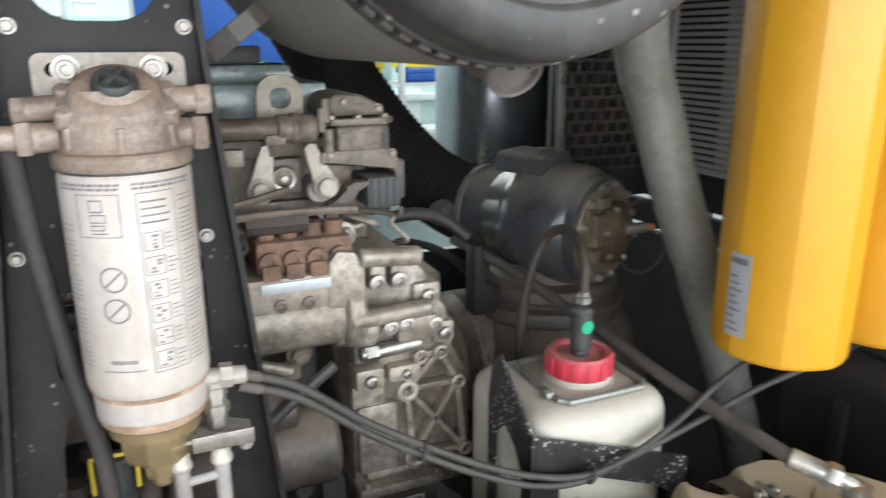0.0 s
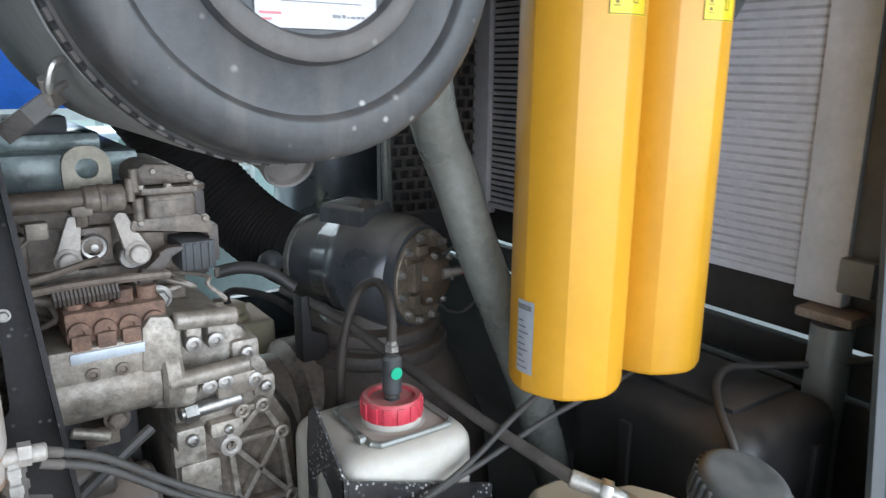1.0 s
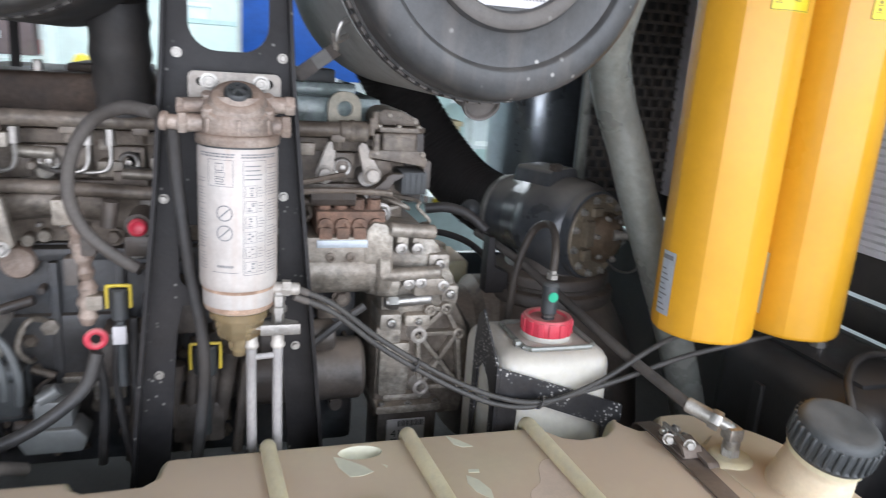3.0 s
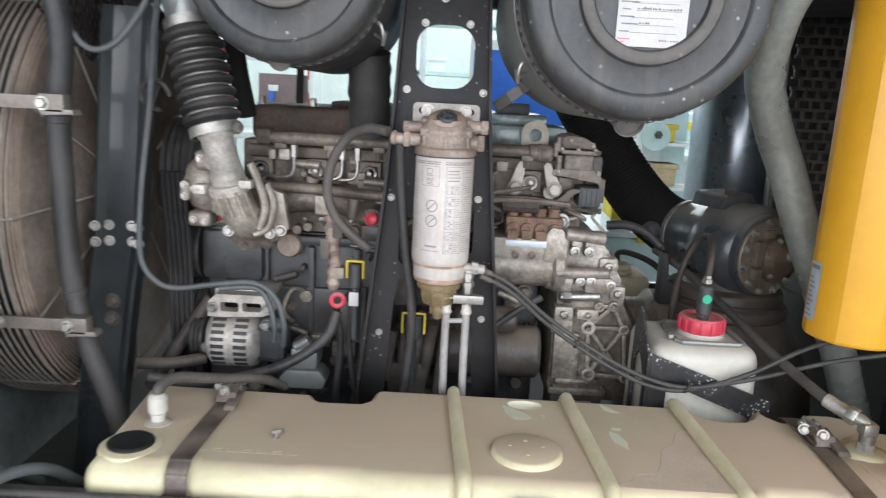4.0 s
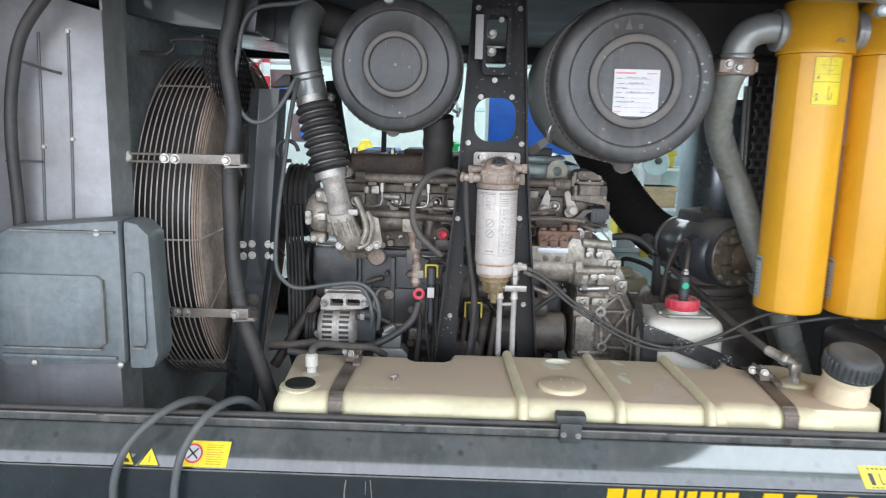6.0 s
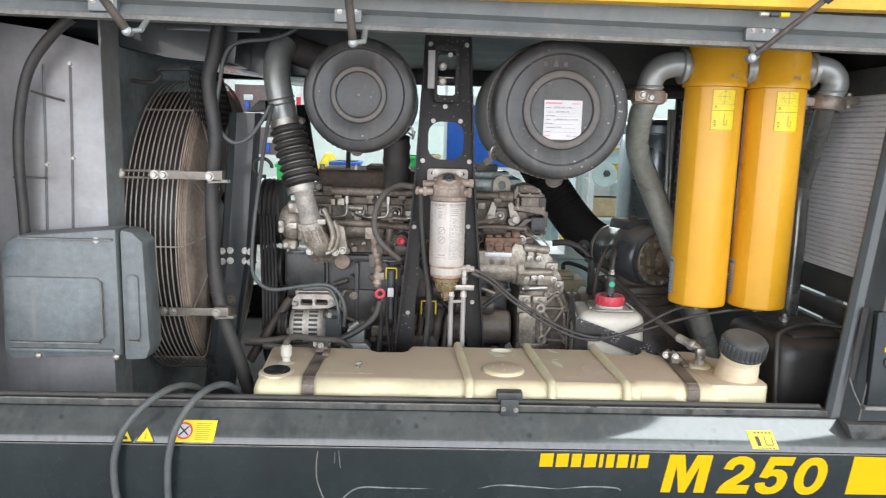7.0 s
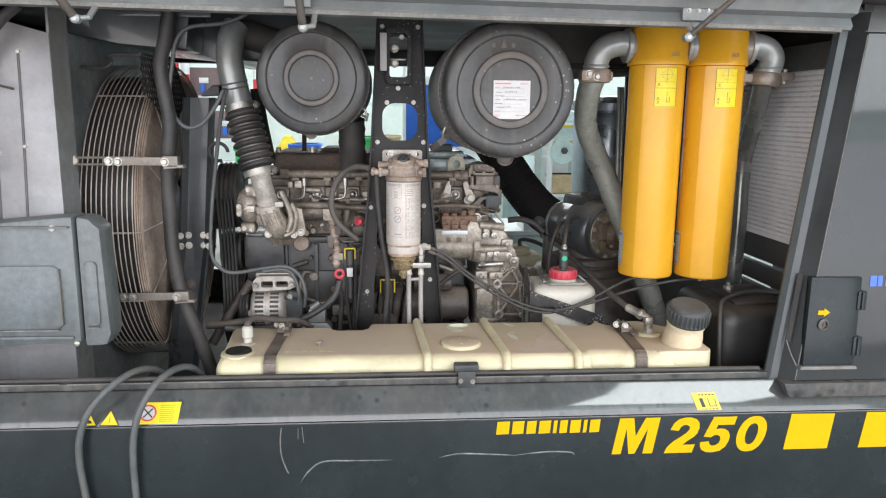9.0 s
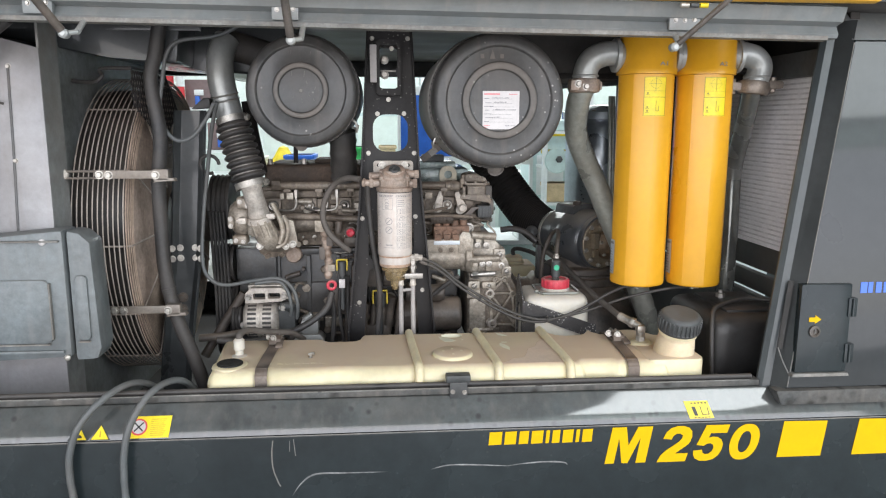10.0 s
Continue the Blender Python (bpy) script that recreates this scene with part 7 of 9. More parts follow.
tube(bm, [(-0.448, 0.572, 1.535), (-0.440, 0.580, 1.490), (-0.431, 0.594, 1.445), (-0.424, 0.606, 1.400)], 0.034, 24, 6, radii=lambda t: 1.12 if t < 0.12 else 0.95 if t < 0.7 else 1.02)
part("pipe", bm, alu_light, turbo)
bm = fresh()
lathe(bm, (-0.430, 0.598, 1.422), (0.15, 0.25, -1), [(0.034, 0), (0.042, 0.001), (0.043, 0.010), (0.042, 0.021), (0.034, 0.022)], 28)
box(bm, -0.492, -0.466, 0.560, 0.590, 1.398, 1.418, 0.004)
box(bm, -0.402, -0.374, 0.572, 0.598, 1.412, 1.430, 0.004)
rod(bm, (-0.496, 0.565, 1.408), (-0.470, 0.565, 1.408), 0.006, seg=8)
part("band_clamp", bm, alu_light, turbo)
bm = fresh()
tube(bm, [(-0.426, 0.602, 1.405), (-0.414, 0.610, 1.368), (-0.398, 0.632, 1.338), (-0.380, 0.68, 1.325)], 0.037, 22, 6, radii=lambda t: 1 + 0.16 * t)
for k in range(5):
    a = radians(200 + 35 * k)
    rod(bm, (-0.428 + 0.038 * math.cos(a), 0.600 + 0.038 * math.sin(a), 1.405), (-0.412 + 0.040 * math.cos(a), 0.612 + 0.040 * math.sin(a), 1.352), 0.005, seg=8)
part("lower_elbow", bm, cast_alu, turbo)
bm = fresh()
lathe(bm, (-0.385, 0.650, 1.320), (0.3, -0.6, -0.5), [(0, 0), (0.060, 0), (0.062, 0.006), (0.060, 0.012), (0, 0.012)], 12)
for k in range(6):
    a = 2 * math.pi * k / 6
    d, u, w = axes((0.3, -0.6, -0.5))
    p = Vector((-0.385, 0.650, 1.320)) + (u * math.cos(a) + w * math.sin(a)) * 0.052
    rod(bm, p, p + d * 0.02, 0.010, seg=8)
part("flange", bm, cast_brown, turbo)
bm = fresh()
lathe(bm, (-0.540, 0.66, 1.400), (0.92, 0.1, 0.12), [(0, 0), (0.020, 0.002), (0.040, 0.012), (0.052, 0.030), (0.055, 0.048), (0.050, 0.066), (0.038, 0.084), (0.034, 0.12), (0, 0.12)], 28, 1.15)
part("volute", bm, cast_alu, turbo, "rounded dusty turbo volute")
for x0, x1, y0, y1, z0, z1 in ((-0.505, -0.455, 0.61, 0.67, 1.440, 1.482), (-0.525, -0.475, 0.62, 0.68, 1.318, 1.352), (-0.470, -0.425, 0.60, 0.66, 1.352, 1.385), (-0.535, -0.512, 0.605, 0.64, 1.375, 1.420)):
    bm = fresh()
    box(bm, x0, x1, y0, y1, z0, z1, 0.011, None, 3)
    part("volute_lug", bm, cast_alu, turbo)
bolts("volute_bolt", [(-0.492, 0.609, 1.466), (-0.468, 0.609, 1.452), (-0.512, 0.619, 1.334), (-0.488, 0.619, 1.330), (-0.524, 0.604, 1.410), (-0.524, 0.604, 1.386)], (0, -1, 0), 0.006, steel, turbo)
bm = fresh()
prism(bm, [(-0.36, 1.415), (-0.318, 1.40), (-0.305, 1.325), (-0.33, 1.305), (-0.352, 1.33)], "y", 0.615, 0.64, 0.004)
tube(bm, [(-0.385, 0.61, 1.46), (-0.365, 0.60, 1.42), (-0.352, 0.60, 1.37), (-0.365, 0.60, 1.325)], 0.009, 8, 5)
tube(bm, [(-0.35, 0.61, 1.42), (-0.335, 0.60, 1.38), (-0.345, 0.60, 1.33), (-0.375, 0.60, 1.312)], 0.007, 8, 5)
bm2 = bm
split("bracket_rib", bm2, cast_alu, turbo)
bolts("bolt", [(-0.350, 0.612, 1.408), (-0.346, 0.612, 1.315), (-0.322, 0.612, 1.322), (-0.445, 0.58, 1.47), (-0.43, 0.60, 1.318)], (0, -1, 0), 0.009, steel, turbo)

# ---------------------------------------------------------------- engine
eng = thing("diesel_engine", "dusty four-cylinder diesel engine with brown grime and cast-metal parts", "engine", (-0.1, 1.0, 0.72))
rng = random.Random(7)
bm = fresh()
box(bm, -0.545, 0.26, 0.80, 1.30, 0.84, 1.285, 0.018)
box(bm, -0.535, 0.10, 0.775, 0.82, 1.255, 1.278, 0.006)
box(bm, -0.545, -0.40, 0.760, 0.81, 1.165, 1.285, 0.016)
for x in (-0.40, -0.29, -0.18, -0.07, 0.04):
    box(bm, x - 0.008, x + 0.008, 0.784, 0.81, 0.88, 1.25, 0.004)
box(bm, -0.39, -0.19, 0.788, 0.81, 1.02, 1.15, 0.012)
split("block_casting", bm, mat("block_black", (0.034, 0.038, 0.042), 0.34, 0, 0.25, 12, 0.15, 150, dust=0.35, dust_color=(0.15, 0.12, 0.095), top_dust=0.9), eng, "grimy black engine block")
bm = fresh()
box(bm, -0.455, 0.345, 0.795, 1.22, 1.285, 1.500, 0.010)
box(bm, -0.44, 0.33, 0.780, 0.80, 1.385, 1.400, 0.004)
box(bm, -0.44, 0.33, 0.775, 0.80, 1.462, 1.488, 0.006)
for k in range(9):
    x = -0.41 + 0.088 * k
    box(bm, x - 0.018, x + 0.018, 0.765, 0.80, 1.405, 1.46, 0.008)
split("head_casting", bm, cast_brown, eng)
bm = fresh()
box(bm, -0.440, 0.105, 0.815, 1.18, 1.500, 1.578, 0.016, None, 3)
box(bm, -0.27, -0.13, 0.90, 1.10, 1.575, 1.592, 0.008)
part("valve_cover", bm, mat("grimy_cover", (0.085, 0.06, 0.045), 0.6, 0, 0.3, 14, 0.35, 120, dust=0.5, dust_color=(0.12, 0.075, 0.05), top_dust=0.5), eng, "grimy brown valve cover")
for x in (-0.42, -0.30, -0.18, -0.06, 0.06):
    bm = fresh()
    hexbolt(bm, (x, 0.835, 1.578), (0, 0, 1), 0.009, 0.016)
    part("cover_bolt", bm, steel, eng)
bm = fresh()
rod(bm, (-0.385, 0.725, 1.510), (0.205, 0.735, 1.507), 0.0140, seg=18, edge=0.003)
rod(bm, (-0.40, 0.725, 1.512), (-0.37, 0.725, 1.512), 0.021, seg=8)
rod(bm, (0.202, 0.735, 1.506), (0.256, 0.738, 1.505), 0.0185, seg=18, edge=0.003)
rod(bm, (0.222, 0.736, 1.506), (0.232, 0.736, 1.506), 0.0200, seg=18, edge=0.002)
for k in range(6):
    x = -0.35 + 0.11 * k
    rod(bm, (x, 0.73, 1.51), (x, 0.735, 1.472), 0.009, seg=8)
    box(bm, x - 0.013, x + 0.013, 0.72, 0.80, 1.486, 1.50, 0.003)
split("rail_section", bm, cast_brown, eng, "dusty fuel rail")
for k, x in enumerate((-0.404, -0.278, -0.154, 0.215)):
    bm = fresh()
    box(bm, x - 0.026, x + 0.026, 0.765, 0.80, 1.412, 1.462, 0.006)
    part("injector_block", bm, cast_brown, eng)
    bm = fresh()
    lathe(bm, (x, 0.768, 1.435), (0, -1, 0), [(0.0, 0), (0.017, 0), (0.019, 0.006), (0.016, 0.011), (0.012, 0.010), (0.011, 0.002), (0.006, 0.002), (0.005, 0.014), (0, 0.015)], 18)
    part("injector_port", bm, steel, eng)
for k, x in enumerate((-0.32, -0.212, -0.178, -0.07)):
    bm = fresh()
    rod(bm, (x, 0.728, 1.495), (x, 0.728, 1.468), 0.0085, seg=6)
    tube(bm, [(x, 0.728, 1.475), (x, 0.724, 1.440), (x - 0.012, 0.724, 1.425), (x - 0.05, 0.735, 1.422), (x - 0.085, 0.76, 1.428)], 0.0038, 8, 5)
    part("injector_line", bm, steel, eng)
bm = fresh()
box(bm, -0.352, -0.328, 0.715, 0.735, 1.462, 1.486, 0.003)
box(bm, -0.375, -0.360, 0.715, 0.735, 1.462, 1.484, 0.003)
box(bm, 0.132, 0.158, 0.715, 0.735, 1.462, 1.484, 0.003)
split("sensor", bm, cast_alu, eng)
bm = fresh()
tube(bm, [(-0.36, 0.70, 1.402), (-0.30, 0.69, 1.405), (-0.20, 0.70, 1.398), (-0.10, 0.70, 1.392)], 0.012, 10, 5)
tube(bm, [(-0.345, 0.72, 1.37), (-0.27, 0.72, 1.378), (-0.20, 0.735, 1.37)], 0.030, 14, 5)
tube(bm, [(0.06, 0.70, 1.392), (0.16, 0.695, 1.402), (0.25, 0.70, 1.40), (0.30, 0.71, 1.395)], 0.006, 8, 5)
tube(bm, [(0.06, 0.69, 1.408), (0.14, 0.685, 1.420), (0.21, 0.70, 1.432)], 0.005, 8, 5)
split("cross_pipe", bm, cast_brown, eng)
# core plug and block fittings
bm = fresh()
lathe(bm, (-0.340, 0.800, 1.256), (0, -1, 0), [(0.030, 0), (0.030, 0.030), (0.026, 0.036), (0.0, 0.036)], 26)
part("core_plug", bm, head_dusty, eng, "round dusty core plug")
bm = fresh()
lathe(bm, (-0.300, 0.79, 1.13), (0, -1, 0), [(0.0, 0), (0.016, 0), (0.016, 0.012), (0.008, 0.014), (0, 0.014)], 6)
lathe(bm, (-0.275, 0.79, 1.372), (0, -1, 0), [(0.0, 0), (0.013, 0), (0.013, 0.05), (0.006, 0.052), (0, 0.045)], 14)
split("block_plug", bm, cast_alu, eng)
# lifting eye and rear top
bm = fresh()
lo = rounded(0.188, 0.250, 1.495, 1.573, 0.027, 5)
plate_hole(bm, lo, [rounded(0.205, 0.234, 1.528, 1.556, 0.0125, 4)], "y", 0.775, 0.787)
part("lifting_eye", bm, mat("cream_paint", (0.50, 0.46, 0.36), 0.5, 0, 0.15, 20, 0.1, 150, dust=0.4), eng, "cream-painted lifting eye")
# the mint reflection on this cover is put into its base colour
bm = fresh()
box(bm, 0.105, 0.300, 0.83, 1.15, 1.500, 1.560, 0.012)
box(bm, 0.115, 0.255, 0.86, 1.10, 1.556, 1.585, 0.010)
split("rear_cover", bm, mat("bluish_cover_sheen", (0.30, 0.38, 0.375), 0.28, 0.2, 0.2, 14, 0.1, 120, dust=0.25, dust_color=(0.24, 0.22, 0.20), coat=0.3), eng, "bluish-grey rear rocker cover, lightened for a pale mint reflection")
bm = fresh()
box(bm, 0.130, 0.210, 0.84, 0.92, 1.585, 1.610, 0.006)
part("breather", bm, cap_black, eng)
bm = fresh()
box(bm, 0.282, 0.351, 0.728, 0.86, 1.464, 1.507, 0.009, None, 3)
part("thermostat_body", bm, cast_brown, eng, "smooth cast thermostat body")
bm = fresh()
prism(bm, [(0.264, 0.74), (0.276, 0.722), (0.350, 0.720), (0.366, 0.738), (0.366, 0.90), (0.264, 0.90)], "z", 1.507, 1.516, 0.002)
part("thermostat_flange", bm, cast_brown, eng)
bm = fresh()
prism(bm, [(0.268, 1.517), (0.358, 1.517), (0.352, 1.530), (0.322, 1.546), (0.286, 1.549), (0.270, 1.538)], "y", 0.738, 0.90, 0.008)
part("thermostat_cover", bm, cast_brown, eng)
bm = fresh()
prism(bm, [(0.258, 1.462), (0.262, 1.455), (0.345, 1.452), (0.366, 1.438), (0.372, 1.455), (0.362, 1.468), (0.350, 1.474), (0.262, 1.474)], "y", 0.726, 0.88, 0.004)
part("thermostat_flange", bm, cast_brown, eng)
for x, z, r in ((0.268, 1.532, 0.0065), (0.271, 1.492, 0.0075), (0.262, 1.520, 0.006)):
    bm = fresh()
    rod(bm, (x, 0.726, z - 0.020), (x, 0.726, z + 0.012), r, seg=10, edge=0.001)
    part("stud", bm, cast_brown, eng)
bolts("flange_screw", [(0.276, 0.728, 1.516), (0.312, 0.726, 1.516), (0.350, 0.730, 1.516), (0.358, 0.80, 1.516)], (0, 0, 1), 0.0055, cast_alu, eng)
bm = fresh()
box(bm, 0.285, 0.348, 0.7265, 0.730, 1.4955, 1.4975, 0.0005)
part("casting_seam", bm, cast_brown, eng)
bolts("bolt", [(0.272, 0.728, 1.468), (0.360, 0.728, 1.466), (0.296, 0.740, 1.537), (0.345, 0.740, 1.527)], (0, -1, 0), 0.0050, cast_alu, eng)
for x, tilt in ((0.178, 14), (0.266, -20)):
    bm = fresh()
    m = pose(x, 0.735, 1.428, 0, tilt, 0)
    prism(bm, [(-0.0165, -0.004), (-0.0105, 0.040), (-0.009, 0.056), (0.0, 0.061), (0.009, 0.056), (0.0095, 0.040), (0.0165, -0.004)], "y", -0.004, 0.010, 0.002)
    bmesh.ops.transform(bm, matrix=m, verts=bm.verts)
    part("rocker_bracket", bm, pale_lug, eng, "pale dusty lug")
    bm = fresh()
    lathe(bm, (x, 0.735, 1.426), (0, -1, 0), [(0, 0), (0.0175, 0), (0.0175, 0.006), (0.0130, 0.009), (0.0130, 0.018), (0.0110, 0.020), (0, 0.020)], 18)
    part("lug_boss", bm, pale_lug, eng)
bm = fresh()
prism(bm, [(0.262, 1.392), (0.268, 1.404), (0.284, 1.408), (0.292, 1.424), (0.304, 1.430), (0.326, 1.430), (0.326, 1.422), (0.308, 1.420), (0.300, 1.410), (0.296, 1.396), (0.280, 1.390), (0.276, 1.378), (0.262, 1.380)], "y", 0.722, 0.745, 0.003)
part("cable_bracket", bm, cast_dark, eng, "black bent cable bracket")
bm = fresh()
box(bm, 0.322, 0.372, 0.724, 0.80, 1.390, 1.434, 0.006)
plugbox = part("connector_box", bm, cap_black, eng, "black multi-pin connector")
for k in range(4):
    bm = fresh()
    box(bm, 0.328 + 0.011 * k, 0.333 + 0.011 * k, 0.7215, 0.73, 1.393, 1.431, 0.001)
    part("connector_rib", bm, cap_black, plugbox)
bm = fresh()
box(bm, 0.365, 0.380, 0.73, 0.79, 1.40, 1.455, 0.004)
rod(bm, (0.372, 0.728, 1.388), (0.372, 0.728, 1.376), 0.004, seg=8)
part("connector_latch", bm, cast_dark, plugbox)
bm = fresh()
box(bm, 0.345, 0.385, 0.80, 0.92, 1.36, 1.50, 0.010)
part("rear_casting", bm, cast_dark, eng)
bm = fresh()
tube(bm, [(0.150 + 0.08 * k / 128, 0.70 + 0.012 * math.cos(k * math.pi / 4), 1.388 + 0.012 * math.sin(k * math.pi / 4)) for k in range(129)], 0.0028, 6, 1)
part("coiled_hose", bm, cast_dark, eng)
# injection pump
bm = fresh()
box(bm, 0.160, 0.288, 0.690, 0.80, 1.322, 1.366, 0.006)
for k in range(4):
    x = 0.176 + 0.031 * k
    rod(bm, (x, 0.715, 1.36), (x, 0.715, 1.384), 0.013, seg=12)
    lathe(bm, (x, 0.692, 1.340), (0, -1, 0), [(0, 0), (0.014, 0), (0.014, 0.010), (0.006, 0.011), (0.005, 0.007), (0, 0.007)], 14)
    box(bm, x - 0.012, x + 0.012, 0.676, 0.70, 1.316, 1.338, 0.003)
split("pump_head", bm, rusty, eng, "rust-brown injection pump head")
bm = fresh()
box(bm, 0.120, 0.285, 0.675, 0.80, 1.262, 1.322, 0.010)
rod(bm, (0.110, 0.715, 1.252), (0.275, 0.715, 1.252), 0.046, seg=26, edge=0.006)
rod(bm, (0.270, 0.715, 1.252), (0.300, 0.715, 1.252), 0.054, seg=26, edge=0.006)
prism(bm, [(0.245, 1.27), (0.250, 1.335), (0.262, 1.350), (0.286, 1.346), (0.300, 1.325), (0.300, 1.285), (0.288, 1.262)], "y", 0.672, 0.76, 0.007)
rod(bm, (0.262, 0.712, 1.236), (0.322, 0.712, 1.222), 0.034, seg=24, edge=0.005)
split("pump_casting", bm, cast_alu, eng, "dusty cast pump body")
bm = fresh()
box(bm, 0.160, 0.252, 0.6725, 0.676, 1.302, 1.316, 0.001, None)
part("nameplate", bm, grey_label, eng, "silver nameplate")
bm = fresh()
for x in (0.185, 0.222):
    lathe(bm, (x, 0.675, 1.284), (0, -1, 0), [(0.009, 0), (0.009, 0.004), (0.005, 0.005), (0.004, 0.002), (0, 0.002)], 12)
split("pump_plug", bm, cast_brown, eng)
# timing and flywheel housing
bm = fresh()
prism(bm, [(0.288, 1.150), (0.288, 1.335), (0.372, 1.330), (0.400, 1.296), (0.430, 1.235), (0.448, 1.190), (0.440, 1.150)], "y", 0.704, 0.95, 0.014)
rod(bm, (0.292, 0.680, 1.335), (0.382, 0.682, 1.328), 0.014, seg=14, edge=0.003)
box(bm, 0.308, 0.330, 0.676, 0.72, 1.285, 1.335, 0.005)
box(bm, 0.338, 0.358, 0.676, 0.72, 1.285, 1.332, 0.005)
rod(bm, (0.275, 0.672, 1.248), (0.395, 0.676, 1.252), 0.013, seg=14, edge=0.003)
box(bm, 0.345, 0.405, 0.672, 0.71, 1.205, 1.240, 0.005)
split("timing_casting", bm, cast_alu, eng)
bm = fresh()
rod(bm, (0.292, 0.69, 1.188), (0.385, 0.69, 1.194), 0.011, seg=12, edge=0.003)
rod(bm, (0.300, 0.69, 1.188), (0.318, 0.69, 1.189), 0.015, seg=6)
for p in ((0.333, 0.668, 1.232), (0.356, 0.668, 1.234), (0.402, 0.672, 1.225), (0.315, 0.668, 1.300), (0.346, 0.668, 1.300)):
    lathe(bm, (p[0], p[1] + 0.01, p[2]), (0, -1, 0), [(0, 0), (0.011, 0), (0.011, 0.012), (0.006, 0.013), (0.005, 0.008), (0, 0.008)], 14)
split("case_fitting", bm, steel, eng)
# darker casting than the ribs: the shade in the recesses is put into colour
bm = fresh()
prism(bm, [(0.285, 0.93), (0.285, 1.18), (0.40, 1.21), (0.440, 1.185), (0.474, 1.12), (0.482, 1.00), (0.470, 0.93)], "y", 0.715, 0.98, 0.012)
fly = part("flywheel_housing", bm, cast_brown, eng, "cast flywheel housing, coloured darker for shade between its crossed ribs")
bosses = {"a": (0.365, 1.117), "b": (0.375, 1.004), "c": (0.447, 1.117), "d": (0.460, 1.000), "e": (0.386, 1.168), "f": (0.418, 1.170)}
for n, (x, z) in bosses.items():
    r = 0.0165 if n in "ab" else 0.012
    bm = fresh()
    lathe(bm, (x, 0.716, z), (0, -1, 0), [(r * 1.25, 0), (r, 0.008), (r, 0.026), (r * 0.72, 0.028), (r * 0.5, 0.026), (r * 0.45, 0.008), (0, 0.008)], 20)
    if n in "ab":
        for s_ in (-1, 1):
            prism(bm, [(x - 0.011, z + s_ * 0.008), (x, z + s_ * 0.024), (x + 0.011, z + s_ * 0.008)], "y", 0.692, 0.716, 0.002)
    part("boss", bm, pale_lug if n in "ab" else cast_alu, fly, "bright machined boss")
for p, q in ("ac", "bd", "ad", "bc", "cd", "ab", "ae", "cf", "af", "ef"):
    (x0, z0), (x1, z1) = bosses[p], bosses[q]
    L = math.hypot(x1 - x0, z1 - z0)
    bm = fresh()
    m = pose((x0 + x1) / 2, 0.706, (z0 + z1) / 2, 0, -math.degrees(math.atan2(z1 - z0, x1 - x0)), 0)
    box(bm, -L / 2, L / 2, -0.011, 0.010, -0.0045, 0.0045, 0.002, m)
    part("rib", bm, cast_alu, fly)
bm = fresh()
prism(bm, [(0.478, 0.95), (0.476, 1.12), (0.44, 1.16), (0.43, 1.18), (0.48, 1.16), (0.53, 1.07), (0.58, 0.95)], "y", 0.86, 1.25, 0.03)
part("bell_housing", bm, cast_dark, eng)
bm = fresh()
lathe(bm, (0.47, 1.02, 0.99), (1, 0, 0), [(0, 0), (0.125, 0), (0.132, 0.01), (0.132, 0.03), (0.115, 0.05), (0.115, 0.10), (0.14, 0.12), (0.14, 0.16), (0, 0.16)], 36)
part("flywheel_cover", bm, cast_brown, eng)
bm = fresh()
LX, LZ = 0.309, 0.955
box(bm, 0.290, 0.352, 0.700, 0.78, 0.985, 1.100, 0.010)
box(bm, 0.282, 0.330, 0.698, 0.72, 1.10, 1.135, 0.004)
split("case_block", bm, cast_alu, eng)
bm = fresh()
box(bm, 0.290, 0.412, 0.690, 0.80, 0.740, LZ, 0.006)
case = part("gear_case", bm, cast_dark, eng, "black square gear case")
bm = fresh()
box(bm, 0.284, 0.418, 0.682, 0.80, LZ, LZ + 0.018, 0.006)
box(bm, 0.300, 0.402, 0.70, 0.79, LZ + 0.018, LZ + 0.034, 0.008)
part("case_lid", bm, cast_alu, case, "pale dusty case lid")
bolts("lid_bolt", [(0.296, 0.690, LZ + 0.018), (0.408, 0.690, LZ + 0.018), (0.350, 0.688, LZ + 0.018)], (0, 0, 1), 0.0055, steel, case)
bm = fresh()
box(bm, LX, LX + 0.078, 0.686, 0.6895, LZ - 0.062, LZ - 0.015, 0.001)
lab = part("barcode_label", bm, sticker_white, eng, "white barcode label")
bm = fresh()
for k in range(18):
    box(bm, LX + 0.022 + 0.0030 * k, LX + 0.022 + 0.0030 * k + (0.0012 if k % 3 else 0.002), 0.6846, 0.6858, LZ - 0.030, LZ - 0.017)
part("barcode", bm, sticker_black, lab)
bm = fresh()
for k, w in enumerate((0.013, 0.006, 0.016)):
    box(bm, LX + 0.008 + 0.018 * k, LX + 0.008 + 0.018 * k + w, 0.6846, 0.6858, LZ - 0.0585, LZ - 0.0565)
split("print_line", bm, sticker_black, lab)
words("label_number", "4109", 0.021, (LX + 0.008, 0.6856, LZ - 0.0525), sticker_black, lab, width=0.046).data.transform(Matrix.Translation(-eng.location))
# starter and low cylinders
bm = fresh()
rod(bm, (0.02, 0.745, 1.035), (0.262, 0.745, 1.035), 0.062, seg=28, edge=0.008)
rod(bm, (-0.03, 0.745, 1.035), (0.02, 0.745, 1.035), 0.048, seg=24, edge=0.006)
rod(bm, (0.06, 0.70, 1.125), (0.20, 0.70, 1.125), 0.030, seg=20, edge=0.005)
split("starter_casting", bm, cast_dark, eng, "dusty black starter motor")
bm = fresh()
